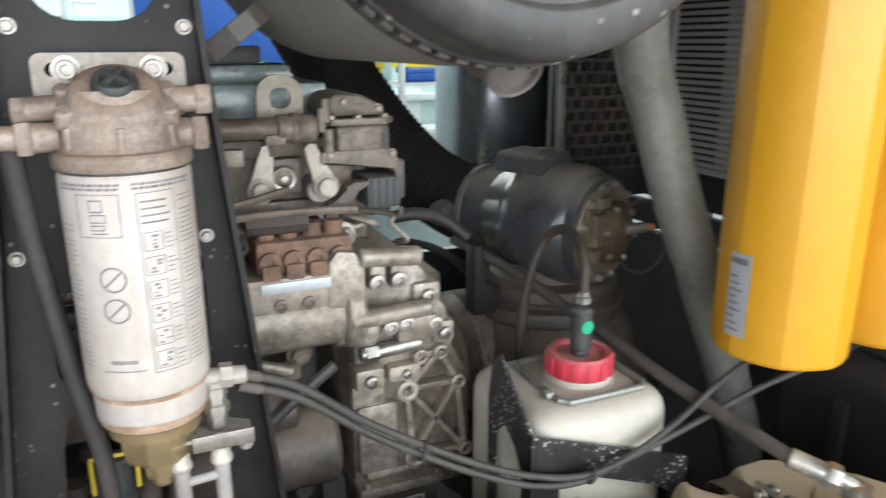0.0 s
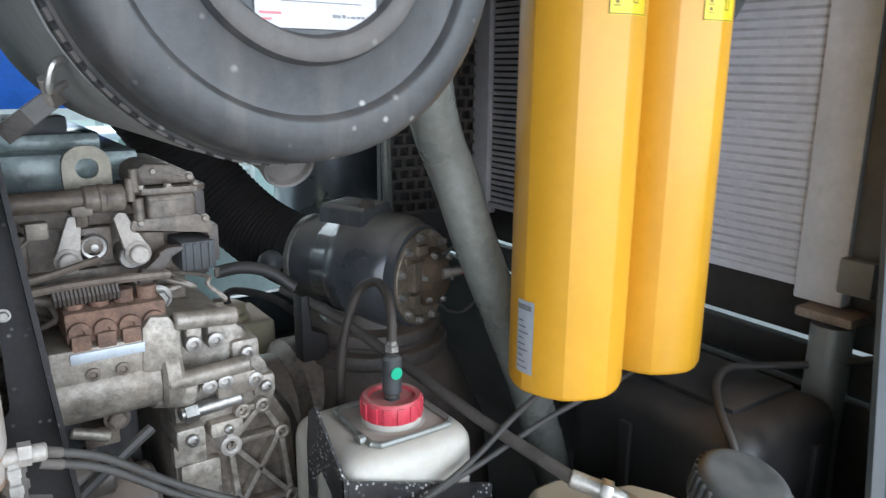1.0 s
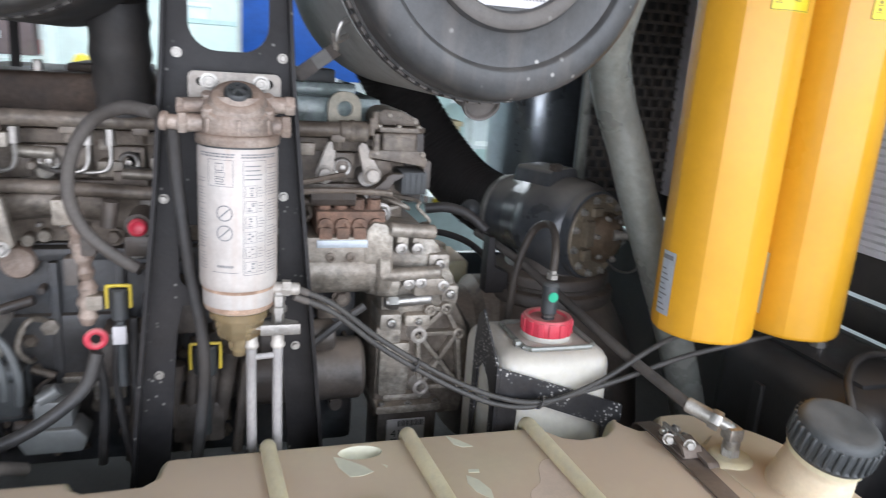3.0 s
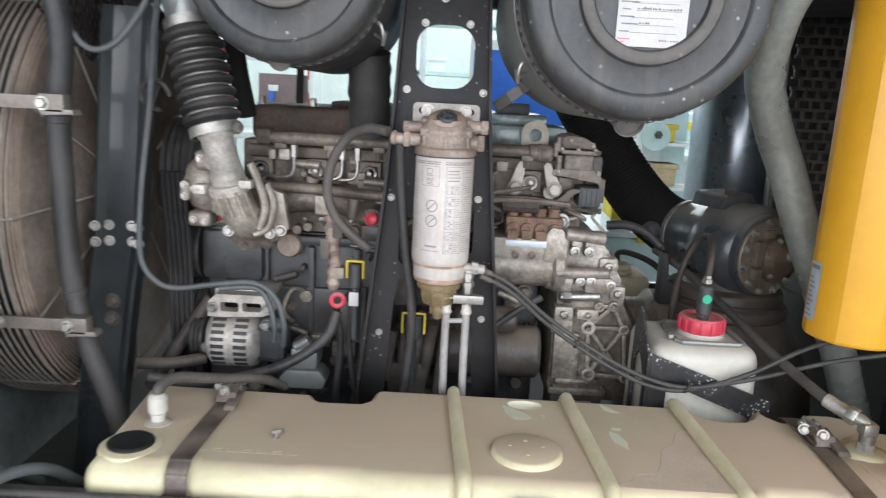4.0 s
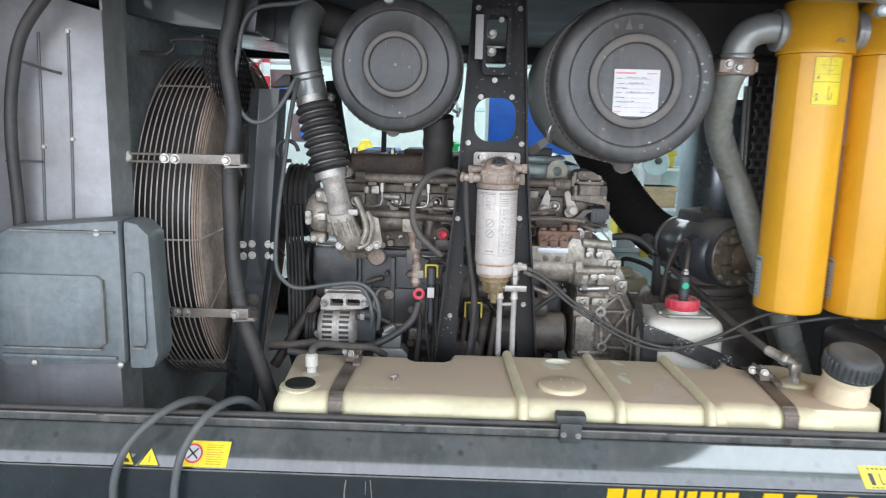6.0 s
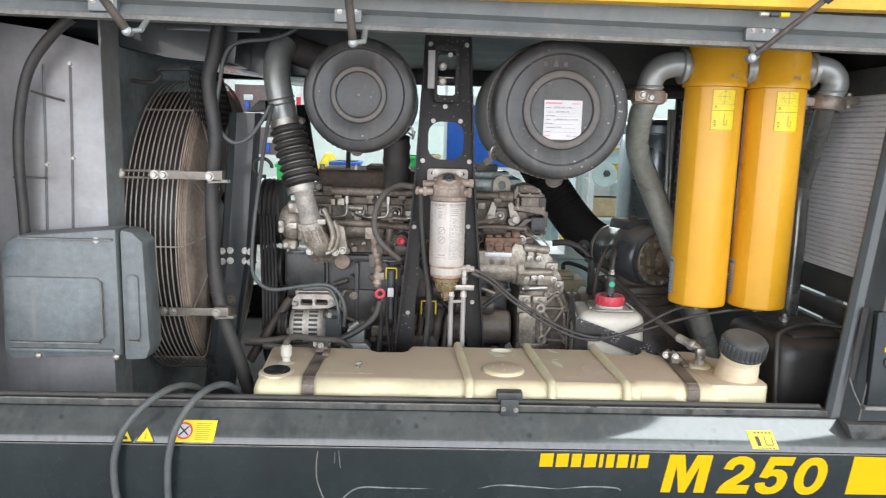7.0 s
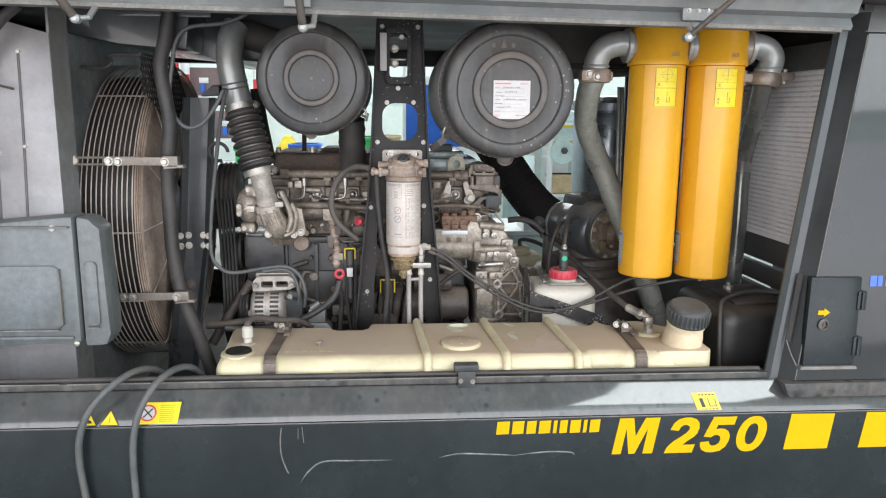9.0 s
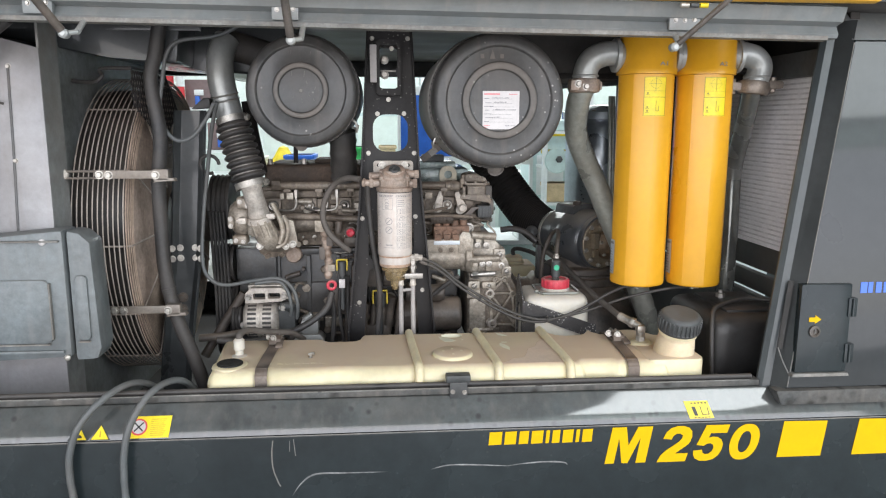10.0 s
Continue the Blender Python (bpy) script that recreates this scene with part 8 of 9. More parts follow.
for z, r in ((1.315, 0.016), (1.285, 0.014), (1.25, 0.018), (1.215, 0.013)):
    rod(bm, (0.055, 0.66, z), (0.135, 0.66, z), r, seg=10, edge=0.002)
    rod(bm, (0.118, 0.66, z), (0.132, 0.66, z), r * 1.35, seg=6)
split("pump_union", bm, cast_dark, eng)
# harness, solenoids and coloured fittings between block and bracket
bm = fresh()
tube(bm, [(-0.228, 0.62, 1.395), (-0.216, 0.60, 1.36), (-0.207, 0.59, 1.31), (-0.202, 0.59, 1.26), (-0.205, 0.59, 1.205)], 0.0135, 12, 8, radii=lambda t: 1 + 0.18 * math.sin(55 * t) + 0.15 * math.sin(17 * t))
part("loom_sleeve", bm, head_dusty, eng, "frayed dusty loom sleeve")
for x, y, z, w, h in ((-0.228, 0.585, 1.385, 0.017, 0.020), (-0.196, 0.575, 1.335, 0.011, 0.016), (-0.222, 0.575, 1.295, 0.010, 0.022), (-0.192, 0.572, 1.245, 0.012, 0.012)):
    bm = fresh()
    box(bm, x - w, x + w, y, y + 0.03, z - h, z + h, 0.004)
    part("loom_plug", bm, cast_alu if w > 0.011 else cast_dark, eng)
bm = fresh()
ring(bm, (-0.193, 0.577, 1.185), (0.15, -1, 0), 0.013, 0.0055, 22, 8)
part("red_ring", bm, red_plastic, eng, "red plastic ring")
bm = fresh()
lathe(bm, (-0.127, 0.590, 1.362), (0.1, -1, 0.1), [(0, 0), (0.014, 0), (0.014, 0.008), (0.010, 0.012), (0.006, 0.009), (0, 0.009)], 18)
part("red_plug", bm, red_plastic, eng, "red plastic plug")
bm = fresh()
lathe(bm, (-0.127, 0.595, 1.362), (0.1, 1, 0.1), [(0, 0), (0.020, 0), (0.020, 0.05), (0, 0.05)], 14)
box(bm, -0.150, -0.10, 0.60, 0.66, 1.31, 1.345, 0.008)
rod(bm, (-0.17, 0.60, 1.36), (-0.165, 0.60, 1.40), 0.012)
part("filter_valve", bm, cast_dark, eng)
for cx, cz, cy in ((-0.157, 1.258, 0.575), (-0.031, 1.142, 0.606)):
    bm = fresh()
    s_ = 0.017 if cz > 1.2 else 0.024
    tube(bm, [(cx - s_, cy, cz - 0.022 * s_ / 0.017), (cx - s_, cy, cz + 0.010), (cx - s_ * 0.8, cy, cz + 0.014), (cx + s_ * 0.8, cy, cz + 0.014), (cx + s_, cy, cz + 0.010), (cx + s_, cy, cz - 0.022 * s_ / 0.017)], 0.0028, 8, 4)
    part("yellow_clip", bm, yellow_clip, eng, "yellow wire clip")
    bm = fresh()
    rod(bm, (cx, cy + 0.010, cz + 0.008), (cx, cy + 0.010, cz - 0.045), s_ * 0.8, seg=14, edge=0.003)
    rod(bm, (cx, cy + 0.010, cz - 0.045), (cx, cy + 0.015, cz - 0.16), 0.008)
    part("connector", bm, cap_black, eng)
bm = fresh()
box(bm, -0.168, -0.148, 0.570, 0.578, 1.176, 1.206, 0.001)
part("white_tag", bm, sticker_white, eng)
bm = fresh()
tube(bm, [(-0.088, 0.470, 1.550), (-0.130, 0.50, 1.552), (-0.175, 0.535, 1.528), (-0.205, 0.55, 1.480), (-0.214, 0.55, 1.42), (-0.197, 0.55, 1.37), (-0.165, 0.55, 1.335), (-0.128, 0.56, 1.305)], 0.0098, 12, 7)
part("fuel_hose", bm, hose_dusty, eng, "black fuel hose looping to the filter head")
bm = fresh()
tube(bm, [(-0.066, 0.47, 1.540), (-0.062, 0.49, 1.45), (-0.050, 0.50, 1.33), (-0.032, 0.51, 1.20), (-0.035, 0.53, 1.08), (-0.055, 0.56, 0.90)], 0.0095, 12, 6)
part("fuel_hose", bm, rubber, eng, "black fuel hose running down the bracket")
bm = fresh()
tube(bm, [(0.15, 0.66, 1.12), (0.20, 0.66, 1.16), (0.25, 0.67, 1.19)], 0.008, 8, 4)
tube(bm, [(-0.14, 0.60, 1.21), (-0.14, 0.60, 1.08), (-0.12, 0.60, 0.92)], 0.007, 8, 4)
tube(bm, [(-0.165, 0.61, 1.20), (-0.17, 0.61, 1.08), (-0.15, 0.62, 0.92)], 0.006, 8, 4)
tube(bm, [(-0.20, 0.60, 1.16), (-0.19, 0.61, 1.08), (-0.20, 0.62, 0.94)], 0.008, 8, 4)
split("loose_cable", bm, rubber, eng)
bm = fresh()
for k in range(46):
    x = rng.uniform(-0.5, 0.24)
    z = rng.uniform(0.87, 1.24)
    s_ = rng.uniform(0.005, 0.014)
    lathe(bm, (x, 0.802, z), (0, -1, 0), [(0, 0), (s_, 0), (s_, s_ * 1.2), (s_ * 0.7, s_ * 1.5), (0, s_ * 1.5)], 6)
split("block_bolt", bm, cast_brown, eng)
bm = fresh()
for k in range(40):
    x = rng.uniform(-0.44, 0.34)
    z = rng.choice((1.302, 1.318, 1.372, 1.395, 1.475, 1.49))
    s_ = rng.uniform(0.004, 0.009)
    lathe(bm, (x, 0.796, z), (0, -1, 0), [(0, 0), (s_, 0), (s_, 0.012), (0, 0.013)], 6)
split("head_bolt", bm, steel, eng)
bm = fresh()
for k in range(7):
    x = -0.16 + 0.03 * k
    rod(bm, (x, 0.66 + 0.02 * (k % 2), 0.92 + 0.03 * (k % 3)), (x + 0.02, 0.66, 1.10 + 0.02 * (k % 2)), 0.010 + 0.003 * (k % 3), seg=10)
box(bm, -0.20, -0.11, 0.66, 0.74, 1.06, 1.16, 0.008)
box(bm, -0.13, -0.04, 0.64, 0.74, 1.16, 1.24, 0.010)
box(bm, -0.09, 0.0, 0.66, 0.74, 0.94, 1.02, 0.010)
rod(bm, (-0.02, 0.66, 1.19), (0.06, 0.66, 1.19), 0.03, seg=16, edge=0.004)
split("console_block", bm, cast_dark, eng)

for k in range(120):
    lower = k % 2
    x = rng.uniform(-0.44, 0.24) if lower else rng.uniform(-0.36, 0.34)
    z = rng.uniform(0.90, 1.24) if lower else rng.uniform(1.29, 1.47)
    y = rng.uniform(0.735, 0.79)
    s_ = rng.uniform(0.006, 0.019)
    bm = fresh()
    kind = k % 5
    if kind == 0:
        box(bm, x - s_ * 1.5, x + s_ * 1.5, y, y + 0.07, z - s_, z + s_, 0.003)
    elif kind == 1:
        rod(bm, (x, y, z), (x, y + 0.07, z), s_, seg=12, edge=0.002)
    elif kind == 2:
        rod(bm, (x - s_ * 2, y, z), (x + s_ * 2, y, z + rng.uniform(-0.02, 0.02)), s_ * 0.7, seg=10, edge=0.002)
    elif kind == 3:
        hexbolt(bm, (x, y + 0.01, z), (0, -1, 0), s_ * 0.8)
        rod(bm, (x, y + 0.01, z), (x, y + 0.07, z), s_ * 0.6, seg=8)
    else:
        q = [(x, y + 0.05, z)]
        for j in range(3):
            q.append((q[-1][0] + rng.uniform(-0.05, 0.05), y - 0.012 * (j % 2), q[-1][2] + rng.uniform(-0.05, 0.04)))
        q.append((q[-1][0], y + 0.06, q[-1][2] - 0.02))
        tube(bm, q, rng.uniform(0.003, 0.007), 8, 5)
    part(("cast_lug", "plug", "pipe_union", "bolt", "pipe_run")[kind], bm, rng.choice((cast_brown, cast_dark, cast_alu, cast_brown, cast_dark)) if lower else rng.choice((cast_alu, cast_brown, cast_alu, steel, cast_brown)), eng)

for x, z, w, h, y, m_ in ((0.398, 1.262, 0.022, 0.020, 0.694, cast_alu), (0.425, 1.200, 0.018, 0.018, 0.695, cast_alu), (0.36, 1.150, 0.026, 0.013, 0.685, cast_alu), (0.305, 1.150, 0.022, 0.018, 0.68, cast_alu)):
    bm = fresh()
    box(bm, x - w, x + w, y, y + 0.10, z - h, z + h, 0.009)
    lug = part("case_lug", bm, m_, eng)
    bm = fresh()
    lathe(bm, (x, y + 0.002, z), (0, -1, 0), [(h * 0.55, 0), (h * 0.5, 0.010), (h * 0.3, 0.012), (h * 0.25, 0.004), (0, 0.004)], 14)
    part("boss", bm, steel, lug)

alt = thing("alternator", "cast-aluminium alternator with ventilation slots and black pulley", "alternator", (-0.45, 0.72, 0.96))
AX, AZ, AY = (-0.515, -0.385), 1.032, 0.735
bm = fresh()
lathe(bm, (AX[0], AY, AZ), (1, 0, 0), [(0.02, -0.004), (0.050, 0), (0.064, 0.012), (0.067, 0.026), (0.067, 0.054), (0.065, 0.056), (0.065, 0.060), (0.067, 0.062), (0.067, 0.096), (0.062, 0.112), (0.045, 0.124), (0, 0.126)], 40)
part("housing", bm, alu_light, alt)
bm = fresh()
for k in range(-6, 7):
    a = radians(14 * k - 90 + 90)
    for x0, x1 in ((AX[0] + 0.018, AX[0] + 0.048), (AX[0] + 0.070, AX[0] + 0.100)):
        m = Matrix.Translation((0, AY, AZ)) @ Matrix.Rotation(-a, 4, "X")
        box(bm, x0, x1, -0.0685, -0.062, -0.0042, 0.0042, 0, m)
split("slot", bm, deep_black, alt)
bm = fresh()
lathe(bm, (AX[0] - 0.042, AY, AZ), (1, 0, 0), [(0, 0), (0.042, 0), (0.045, 0.004), (0.040, 0.010), (0.045, 0.015), (0.040, 0.020), (0.045, 0.026), (0.045, 0.032), (0.02, 0.036), (0.02, 0.044)], 32)
part("pulley", bm, rubber, alt)
bm = fresh()
box(bm, -0.345, -0.384, 0.70, 0.77, 1.00, 1.07, 0.010)
rod(bm, (-0.385, 0.70, 1.085), (-0.335, 0.70, 1.078), 0.016, seg=14, edge=0.003)
part("rear_cap", bm, cap_black, alt)
bm = fresh()
plate_hole(bm, [(-0.500, 1.105), (-0.498, 1.140), (-0.480, 1.158), (-0.375, 1.158), (-0.352, 1.140), (-0.352, 1.120), (-0.375, 1.110), (-0.46, 1.105)], [rounded(-0.472, -0.430, 1.118, 1.140, 0.005, 2), rounded(-0.422, -0.378, 1.120, 1.140, 0.005, 2)], "y", 0.665, 0.70)
box(bm, -0.495, -0.36, 0.70, 0.80, 1.145, 1.162, 0.004)
part("bracket", bm, alu_light, alt)
bolts("bolt", [(-0.488, 0.665, 1.126), (-0.364, 0.665, 1.130), (-0.374, 0.69, 1.082), (-0.512, 0.69, 1.02)], (0, -1, 0), 0.010, steel, alt)

cup = thing("oil_separator", "small grey dome-bottomed separator under the engine", "separator", (-0.28, 0.68, 0.94))
bm = fresh()
prism(bm, [(-0.326, 0.945), (-0.338, 0.968), (-0.318, 0.990), (-0.245, 0.990), (-0.226, 0.970), (-0.236, 0.945)], "y", 0.655, 0.72, 0.008)
box(bm, -0.31, -0.25, 0.66, 0.74, 0.99, 1.04, 0.008)
rod(bm, (-0.30, 0.67, 1.04), (-0.27, 0.67, 1.06), 0.012)
part("dome", bm, silver_pipe, cup)

# belts and crank pulleys between fan and engine
drive = thing("belt_drive", "black ribbed belt and pulleys at the engine front", "belt drive", (-0.58, 0.95, 0.75))
for y, z, r in ((0.86, 1.42, 0.12), (0.95, 0.98, 0.17), (0.84, 1.22, 0.07)):
    bm = fresh()
    lathe(bm, (-0.63, y, z), (1, 0, 0), [(0, 0), (r, 0)] + [(r - (0.006 if k % 2 else 0), 0.008 * k) for k in range(1, 9)] + [(r, 0.072), (0, 0.072)], 36)
    part("pulley", bm, rubber, drive)
bm = fresh()
for k in range(5):
    x = -0.622 + 0.012 * k
    tube(bm, [(x, 0.735, 1.42), (x, 0.768, 1.2), (x, 0.775, 0.98)], 0.0055, 6, 4)
part("belt", bm, rubber, drive, "ribbed black belt")
bm = fresh()
rod(bm, (-0.70, GY, GZ), (-0.62, GY, GZ), 0.07, seg=24, edge=0.01)
part("fan_hub", bm, cast_dark, drive)
for pts, r in (([(-0.66, 0.72, 0.90), (-0.60, 0.74, 1.0), (-0.52, 0.76, 1.12)], 0.017), ([(-0.66, 0.66, 0.985), (-0.58, 0.66, 0.99), (-0.52, 0.70, 0.99)], 0.014)):
    bm = fresh()
    tube(bm, pts, r, 12, 4)
    part("stay_tube", bm, cast_dark, drive)

# ---------------------------------------------------------------- airend with intake hose
air = thing("compressor_airend", "black cast screw-compressor block with bolted bronze flange", "compressor block", (0.82, 1.0, 1.0))
n = Vector((0.41, -0.912, 0)).normalized()
C = Vector((0.828, 0.872, 1.270))
bm = fresh()
lathe(bm, C, -n, [(0.0, 0.0), (0.098, 0.0), (0.104, 0.003), (0.106, 0.010), (0.106, 0.022), (0.110, 0.026), (0.118, 0.040), (0.121, 0.060), (0.122, 0.125), (0.119, 0.150), (0.110, 0.168), (0.104, 0.176), (0.103, 0.205), (0.096, 0.214), (0.0935, 0.222), (0.0935, 0.275), (0, 0.275)], 52)
part("casing", bm, air_black, air, "glossy black casing, dusty on top")
d, u, w = axes(n)
M = Matrix(((u.x, w.x, d.x, C.x), (u.y, w.y, d.y, C.y), (u.z, w.z, d.z, C.z), (0, 0, 0, 1)))
up_a = math.degrees(math.atan2(w.z, u.z))
# cast ribs low on the barrel
for k in range(5):
    bm = fresh()
    ring(bm, C - n * (0.050 + 0.024 * k), n, 0.1195, 0.0045, 26, 8, radians(up_a + 105), radians(up_a + 215))
    part("barrel_rib", bm, air_black, air)
q = C - n * 0.150
bm = fresh()
prism(bm, [(-0.075, 1.372), (-0.068, 1.402), (-0.060, 1.410), (0.020, 1.412), (0.028, 1.404), (0.040, 1.378)], "y", -0.055, 0.055, 0.004)
bmesh.ops.transform(bm, matrix=Matrix.Translation((q.x, q.y, 0)) @ Matrix.Rotation(radians(24), 4, "Z"), verts=bm.verts)
lug = part("top_lug", bm, air_black, air, "cast saddle on the casing")
bm = fresh()
lathe(bm, (0.745, 0.945, 1.408), (0, 0, 1), [(0, 0), (0.016, 0), (0.017, 0.003), (0.017, 0.013), (0.014, 0.016), (0, 0.016)], 6)
part("plug", bm, cast_dark, lug)
bm = fresh()
lathe(bm, C, n, [(0.0985, -0.010), (0.0985, 0.005), (0.0965, 0.007), (0.082, 0.007), (0.079, 0.004), (0.060, 0.004), (0, 0.004)], 44)
fl = part("flange", bm, bronze, air, "bronze-brown end flange")
# domed bearing cover standing off centre, a raised rectangular boss and two small bosses
bm = fresh()
lathe(bm, C + u * (0.026 if u.x > 0 else -0.026) - Vector((0, 0, 0.006)), n, [(0.062, 0.0), (0.061, 0.014), (0.056, 0.020), (0.046, 0.023), (0.040, 0.030), (0.032, 0.034), (0, 0.034)], 36)
part("bearing_cover", bm, mat("oily_bronze", (0.16, 0.115, 0.075), 0.34, 0.45, 0.2, 20, 0.2, 170, dust=0.35, dust_color=(0.20, 0.15, 0.11)), fl, "dark oily bearing cover")
side = u if u.x > 0 else -u
for dx, dz, hw, hh, t, m_ in ((-0.045, 0.012, 0.013, 0.030, 0.022, bronze), (-0.040, -0.040, 0.013, 0.013, 0.016, bronze), (-0.012, 0.058, 0.016, 0.010, 0.014, bronze), (-0.062, 0.046, 0.010, 0.008, 0.012, bronze)):
    o = C + side * dx + Vector((0, 0, dz))
    bm = fresh()
    box(bm, -hw, hw, -hh, hh, 0.0, t, 0.003, Matrix(((side.x, 0, d.x, o.x), (side.y, 0, d.y, o.y), (0, 1, 0, o.z), (0, 0, 0, 1))))
    part("flange_boss", bm, m_, fl)
for k in range(12):
    a = 2 * math.pi * (k + 0.5) / 12
    bm = fresh()
    hexbolt(bm, C + (u * math.cos(a) + w * math.sin(a)) * 0.0885 + n * 0.006, n, 0.0070, 0.010)
    part("flange_bolt", bm, zinc, fl)
for k in range(6):
    a = 2 * math.pi * (k + 0.2) / 6
    bm = fresh()
    hexbolt(bm, C + side * 0.026 - Vector((0, 0, 0.006)) + (u * math.cos(a) + w * math.sin(a)) * 0.051 + n * 0.019, n, 0.0055, 0.009)
    part("cover_bolt", bm, zinc, fl)
s0 = C + side * 0.022 + n * 0.034 + Vector((0, 0, 0.006))
bm = fresh()
lathe(bm, s0, side * 0.85 + n * 0.5, [(0, 0), (0.0125, 0), (0.0125, 0.012), (0.0105, 0.014), (0.0105, 0.040), (0.0085, 0.043), (0, 0.043)], 14)
part("sensor", bm, zinc, air, "bright cylindrical sensor")
tip = (side * 0.85 + n * 0.5).normalized()
bm = fresh()
rod(bm, s0 + tip * 0.042, s0 + tip * 0.062, 0.0075, seg=12, edge=0.001)
part("sensor_tip", bm, copper, air, "orange cable end")
bm = fresh()
tube(bm, [s0 + tip * 0.06, s0 + tip * 0.085 + Vector((0, 0, -0.01)), s0 + tip * 0.088 + Vector((0, 0, -0.055)), s0 + tip * 0.055 + Vector((0, 0, -0.088)), s0 + tip * 0.015 + Vector((0, 0, -0.082)), s0 + tip * -0.008 + Vector((0, 0, -0.058))], 0.0030, 8, 7)
part("sensor_wire", bm, rubber, air)
bm = fresh()
tube(bm, [s0 + Vector((0.0, 0, 0.040)), s0 + tip * 0.03 + Vector((0, 0, 0.052)), s0 + tip * 0.065 + Vector((0, 0, 0.045)), s0 + tip * 0.080 + Vector((0, 0, 0.030))], 0.0045, 8, 5)
part("sensor_wire", bm, rubber, air)
bm = fresh()
lathe(bm, (0.775, 0.985, 1.172), (0, 0, -1), [(0.100, -0.03), (0.112, 0), (0.142, 0.006), (0.146, 0.012), (0.146, 0.028), (0.140, 0.032), (0.140, 0.040), (0.156, 0.044), (0.160, 0.050), (0.160, 0.068), (0.155, 0.074), (0.17, 0.095), (0.20, 0.15), (0.24, 0.24), (0.26, 0.40)], 44)
part("pedestal", bm, cast_dark, air, "dusty ribbed pedestal")
bolts("pedestal_bolt", [(0.775 + 0.148 * math.cos(radians(a)), 0.985 + 0.148 * math.sin(radians(a)), 1.122) for a in (200, 235, 265, 295, 325)], (0, 0, 1), 0.009, cast_dark, air)

hose = thing("intake_hose", "black ribbed intake hose sweeping down to the compressor", "intake hose", (0.5, 1.1, 1.4))
bm = fresh()
tube(bm, [(0.311, 0.85, 1.785), (0.315, 1.05, 1.785), (0.345, 1.24, 1.735), (0.400, 1.36, 1.650), (0.462, 1.385, 1.555), (0.525, 1.375, 1.460), (0.582, 1.345, 1.380), (0.635, 1.290, 1.315), (0.680, 1.205, 1.280), (0.715, 1.115, 1.271)], 0.083, 32, 40, radii=lambda t: 1 + 0.034 * abs(math.sin(t * 200)) - 0.02 + 0.06 * max(0, t - 0.85) / 0.15)
part("ribbed_hose", bm, hose_black, hose)
bm = fresh()
lathe(bm, (0.708, 1.137, 1.271), n, [(0.090, 0), (0.0955, 0.001), (0.0955, 0.013), (0.090, 0.014)], 40)
clamp = part("hose_clamp", bm, zinc, hose, "steel band clamp")
bolts("clamp_screw", [(0.640, 1.10, 1.215)], (-0.4, -0.8, 0), 0.010, zinc, clamp)
elbow = thing("oil_hose", "thin black hose with fittings beside the compressor block", "hose", (0.6, 0.95, 1.3))
bm = fresh()
tube(bm, [(0.45, 1.00, 1.305), (0.50, 0.99, 1.310), (0.55, 0.98, 1.295), (0.59, 0.96, 1.262)], 0.012, 10, 5)
part("hose", bm, rubber, elbow)
bm = fresh()
prism(bm, [(0.585, 1.12), (0.585, 1.255), (0.602, 1.255), (0.602, 1.18), (0.64, 1.17), (0.64, 1.12)], "y", 0.92, 0.96, 0.003)
part("angle_bracket", bm, frame_black, elbow)
bm = fresh()
lathe(bm, (0.600, 1.12, 1.268), (-0.1, -0.8, 0.5), [(0, 0), (0.022, 0), (0.027, 0.018), (0.024, 0.036), (0.012, 0.046), (0, 0.048)], 18)
part("knob", bm, cap_black, elbow)
res = thing("expansion_tank", "small cream plastic reservoir with a round cap behind the engine", "reservoir", (0.56, 1.28, 1.0))
bm = fresh()
box(bm, 0.505, 0.640, 1.20, 1.36, 0.96, 1.118, 0.014, None, 3)
part("body", bm, tank_plastic, res)
bm = fresh()
lathe(bm, (0.553, 1.27, 1.116), (0, 0, 1), [(0.048, 0), (0.048, 0.012), (0.040, 0.016), (0.040, 0.030), (0.030, 0.036), (0, 0.036)], 26)
part("cap", bm, tank_plastic, res)
bm = fresh()
tube(bm, [(0.553, 1.27, 1.150), (0.553, 1.27, 1.175), (0.58, 1.25, 1.182), (0.64, 1.20, 1.165), (0.69, 1.12, 1.12)], 0.009, 10, 5)
part("hose", bm, rubber, res)
vessel = thing("separator_vessel", "tall blue-grey oil separator vessel", "pressure vessel", (1.13, 1.92, 0.68))
bm = fresh()
lathe(bm, (1.13, 1.92, 0.68), (0, 0, 1), [(0, 0), (0.05, 0), (0.05, 0.40), (0.10, 0.43), (0.165, 0.46), (0.185, 0.52), (0.185, 1.02), (0.175, 1.06), (0.21, 1.065), (0.21, 1.10), (0.12, 1.13), (0, 1.14)], 48)
part("shell", bm, vessel_paint, vessel)
bolts("lid_bolt", [(1.13 + 0.190 * math.cos(2 * math.pi * k / 12), 1.92 + 0.190 * math.sin(2 * math.pi * k / 12), 1.78) for k in range(12)], (0, 0, 1), 0.012, steel, vessel)
bm = fresh()
tube(bm, [(0.965, 1.273, 1.84), (0.972, 1.273, 1.60), (0.978, 1.273, 1.40), (0.983, 1.273, 1.25)], 0.010, 8, 4)
tube(bm, [(0.982, 1.283, 1.84), (0.989, 1.283, 1.60), (0.993, 1.283, 1.40), (0.998, 1.283, 1.25)], 0.007, 8, 4)
tagged(part("riser_cable", bm, tube_steel), "grey sleeved cables running up behind the compressor block", "cable")
grid = thing("perforated_screen", "black sheet screen with square perforations", "screen", (1.2, 1.36, 1.2))
bm = fresh()
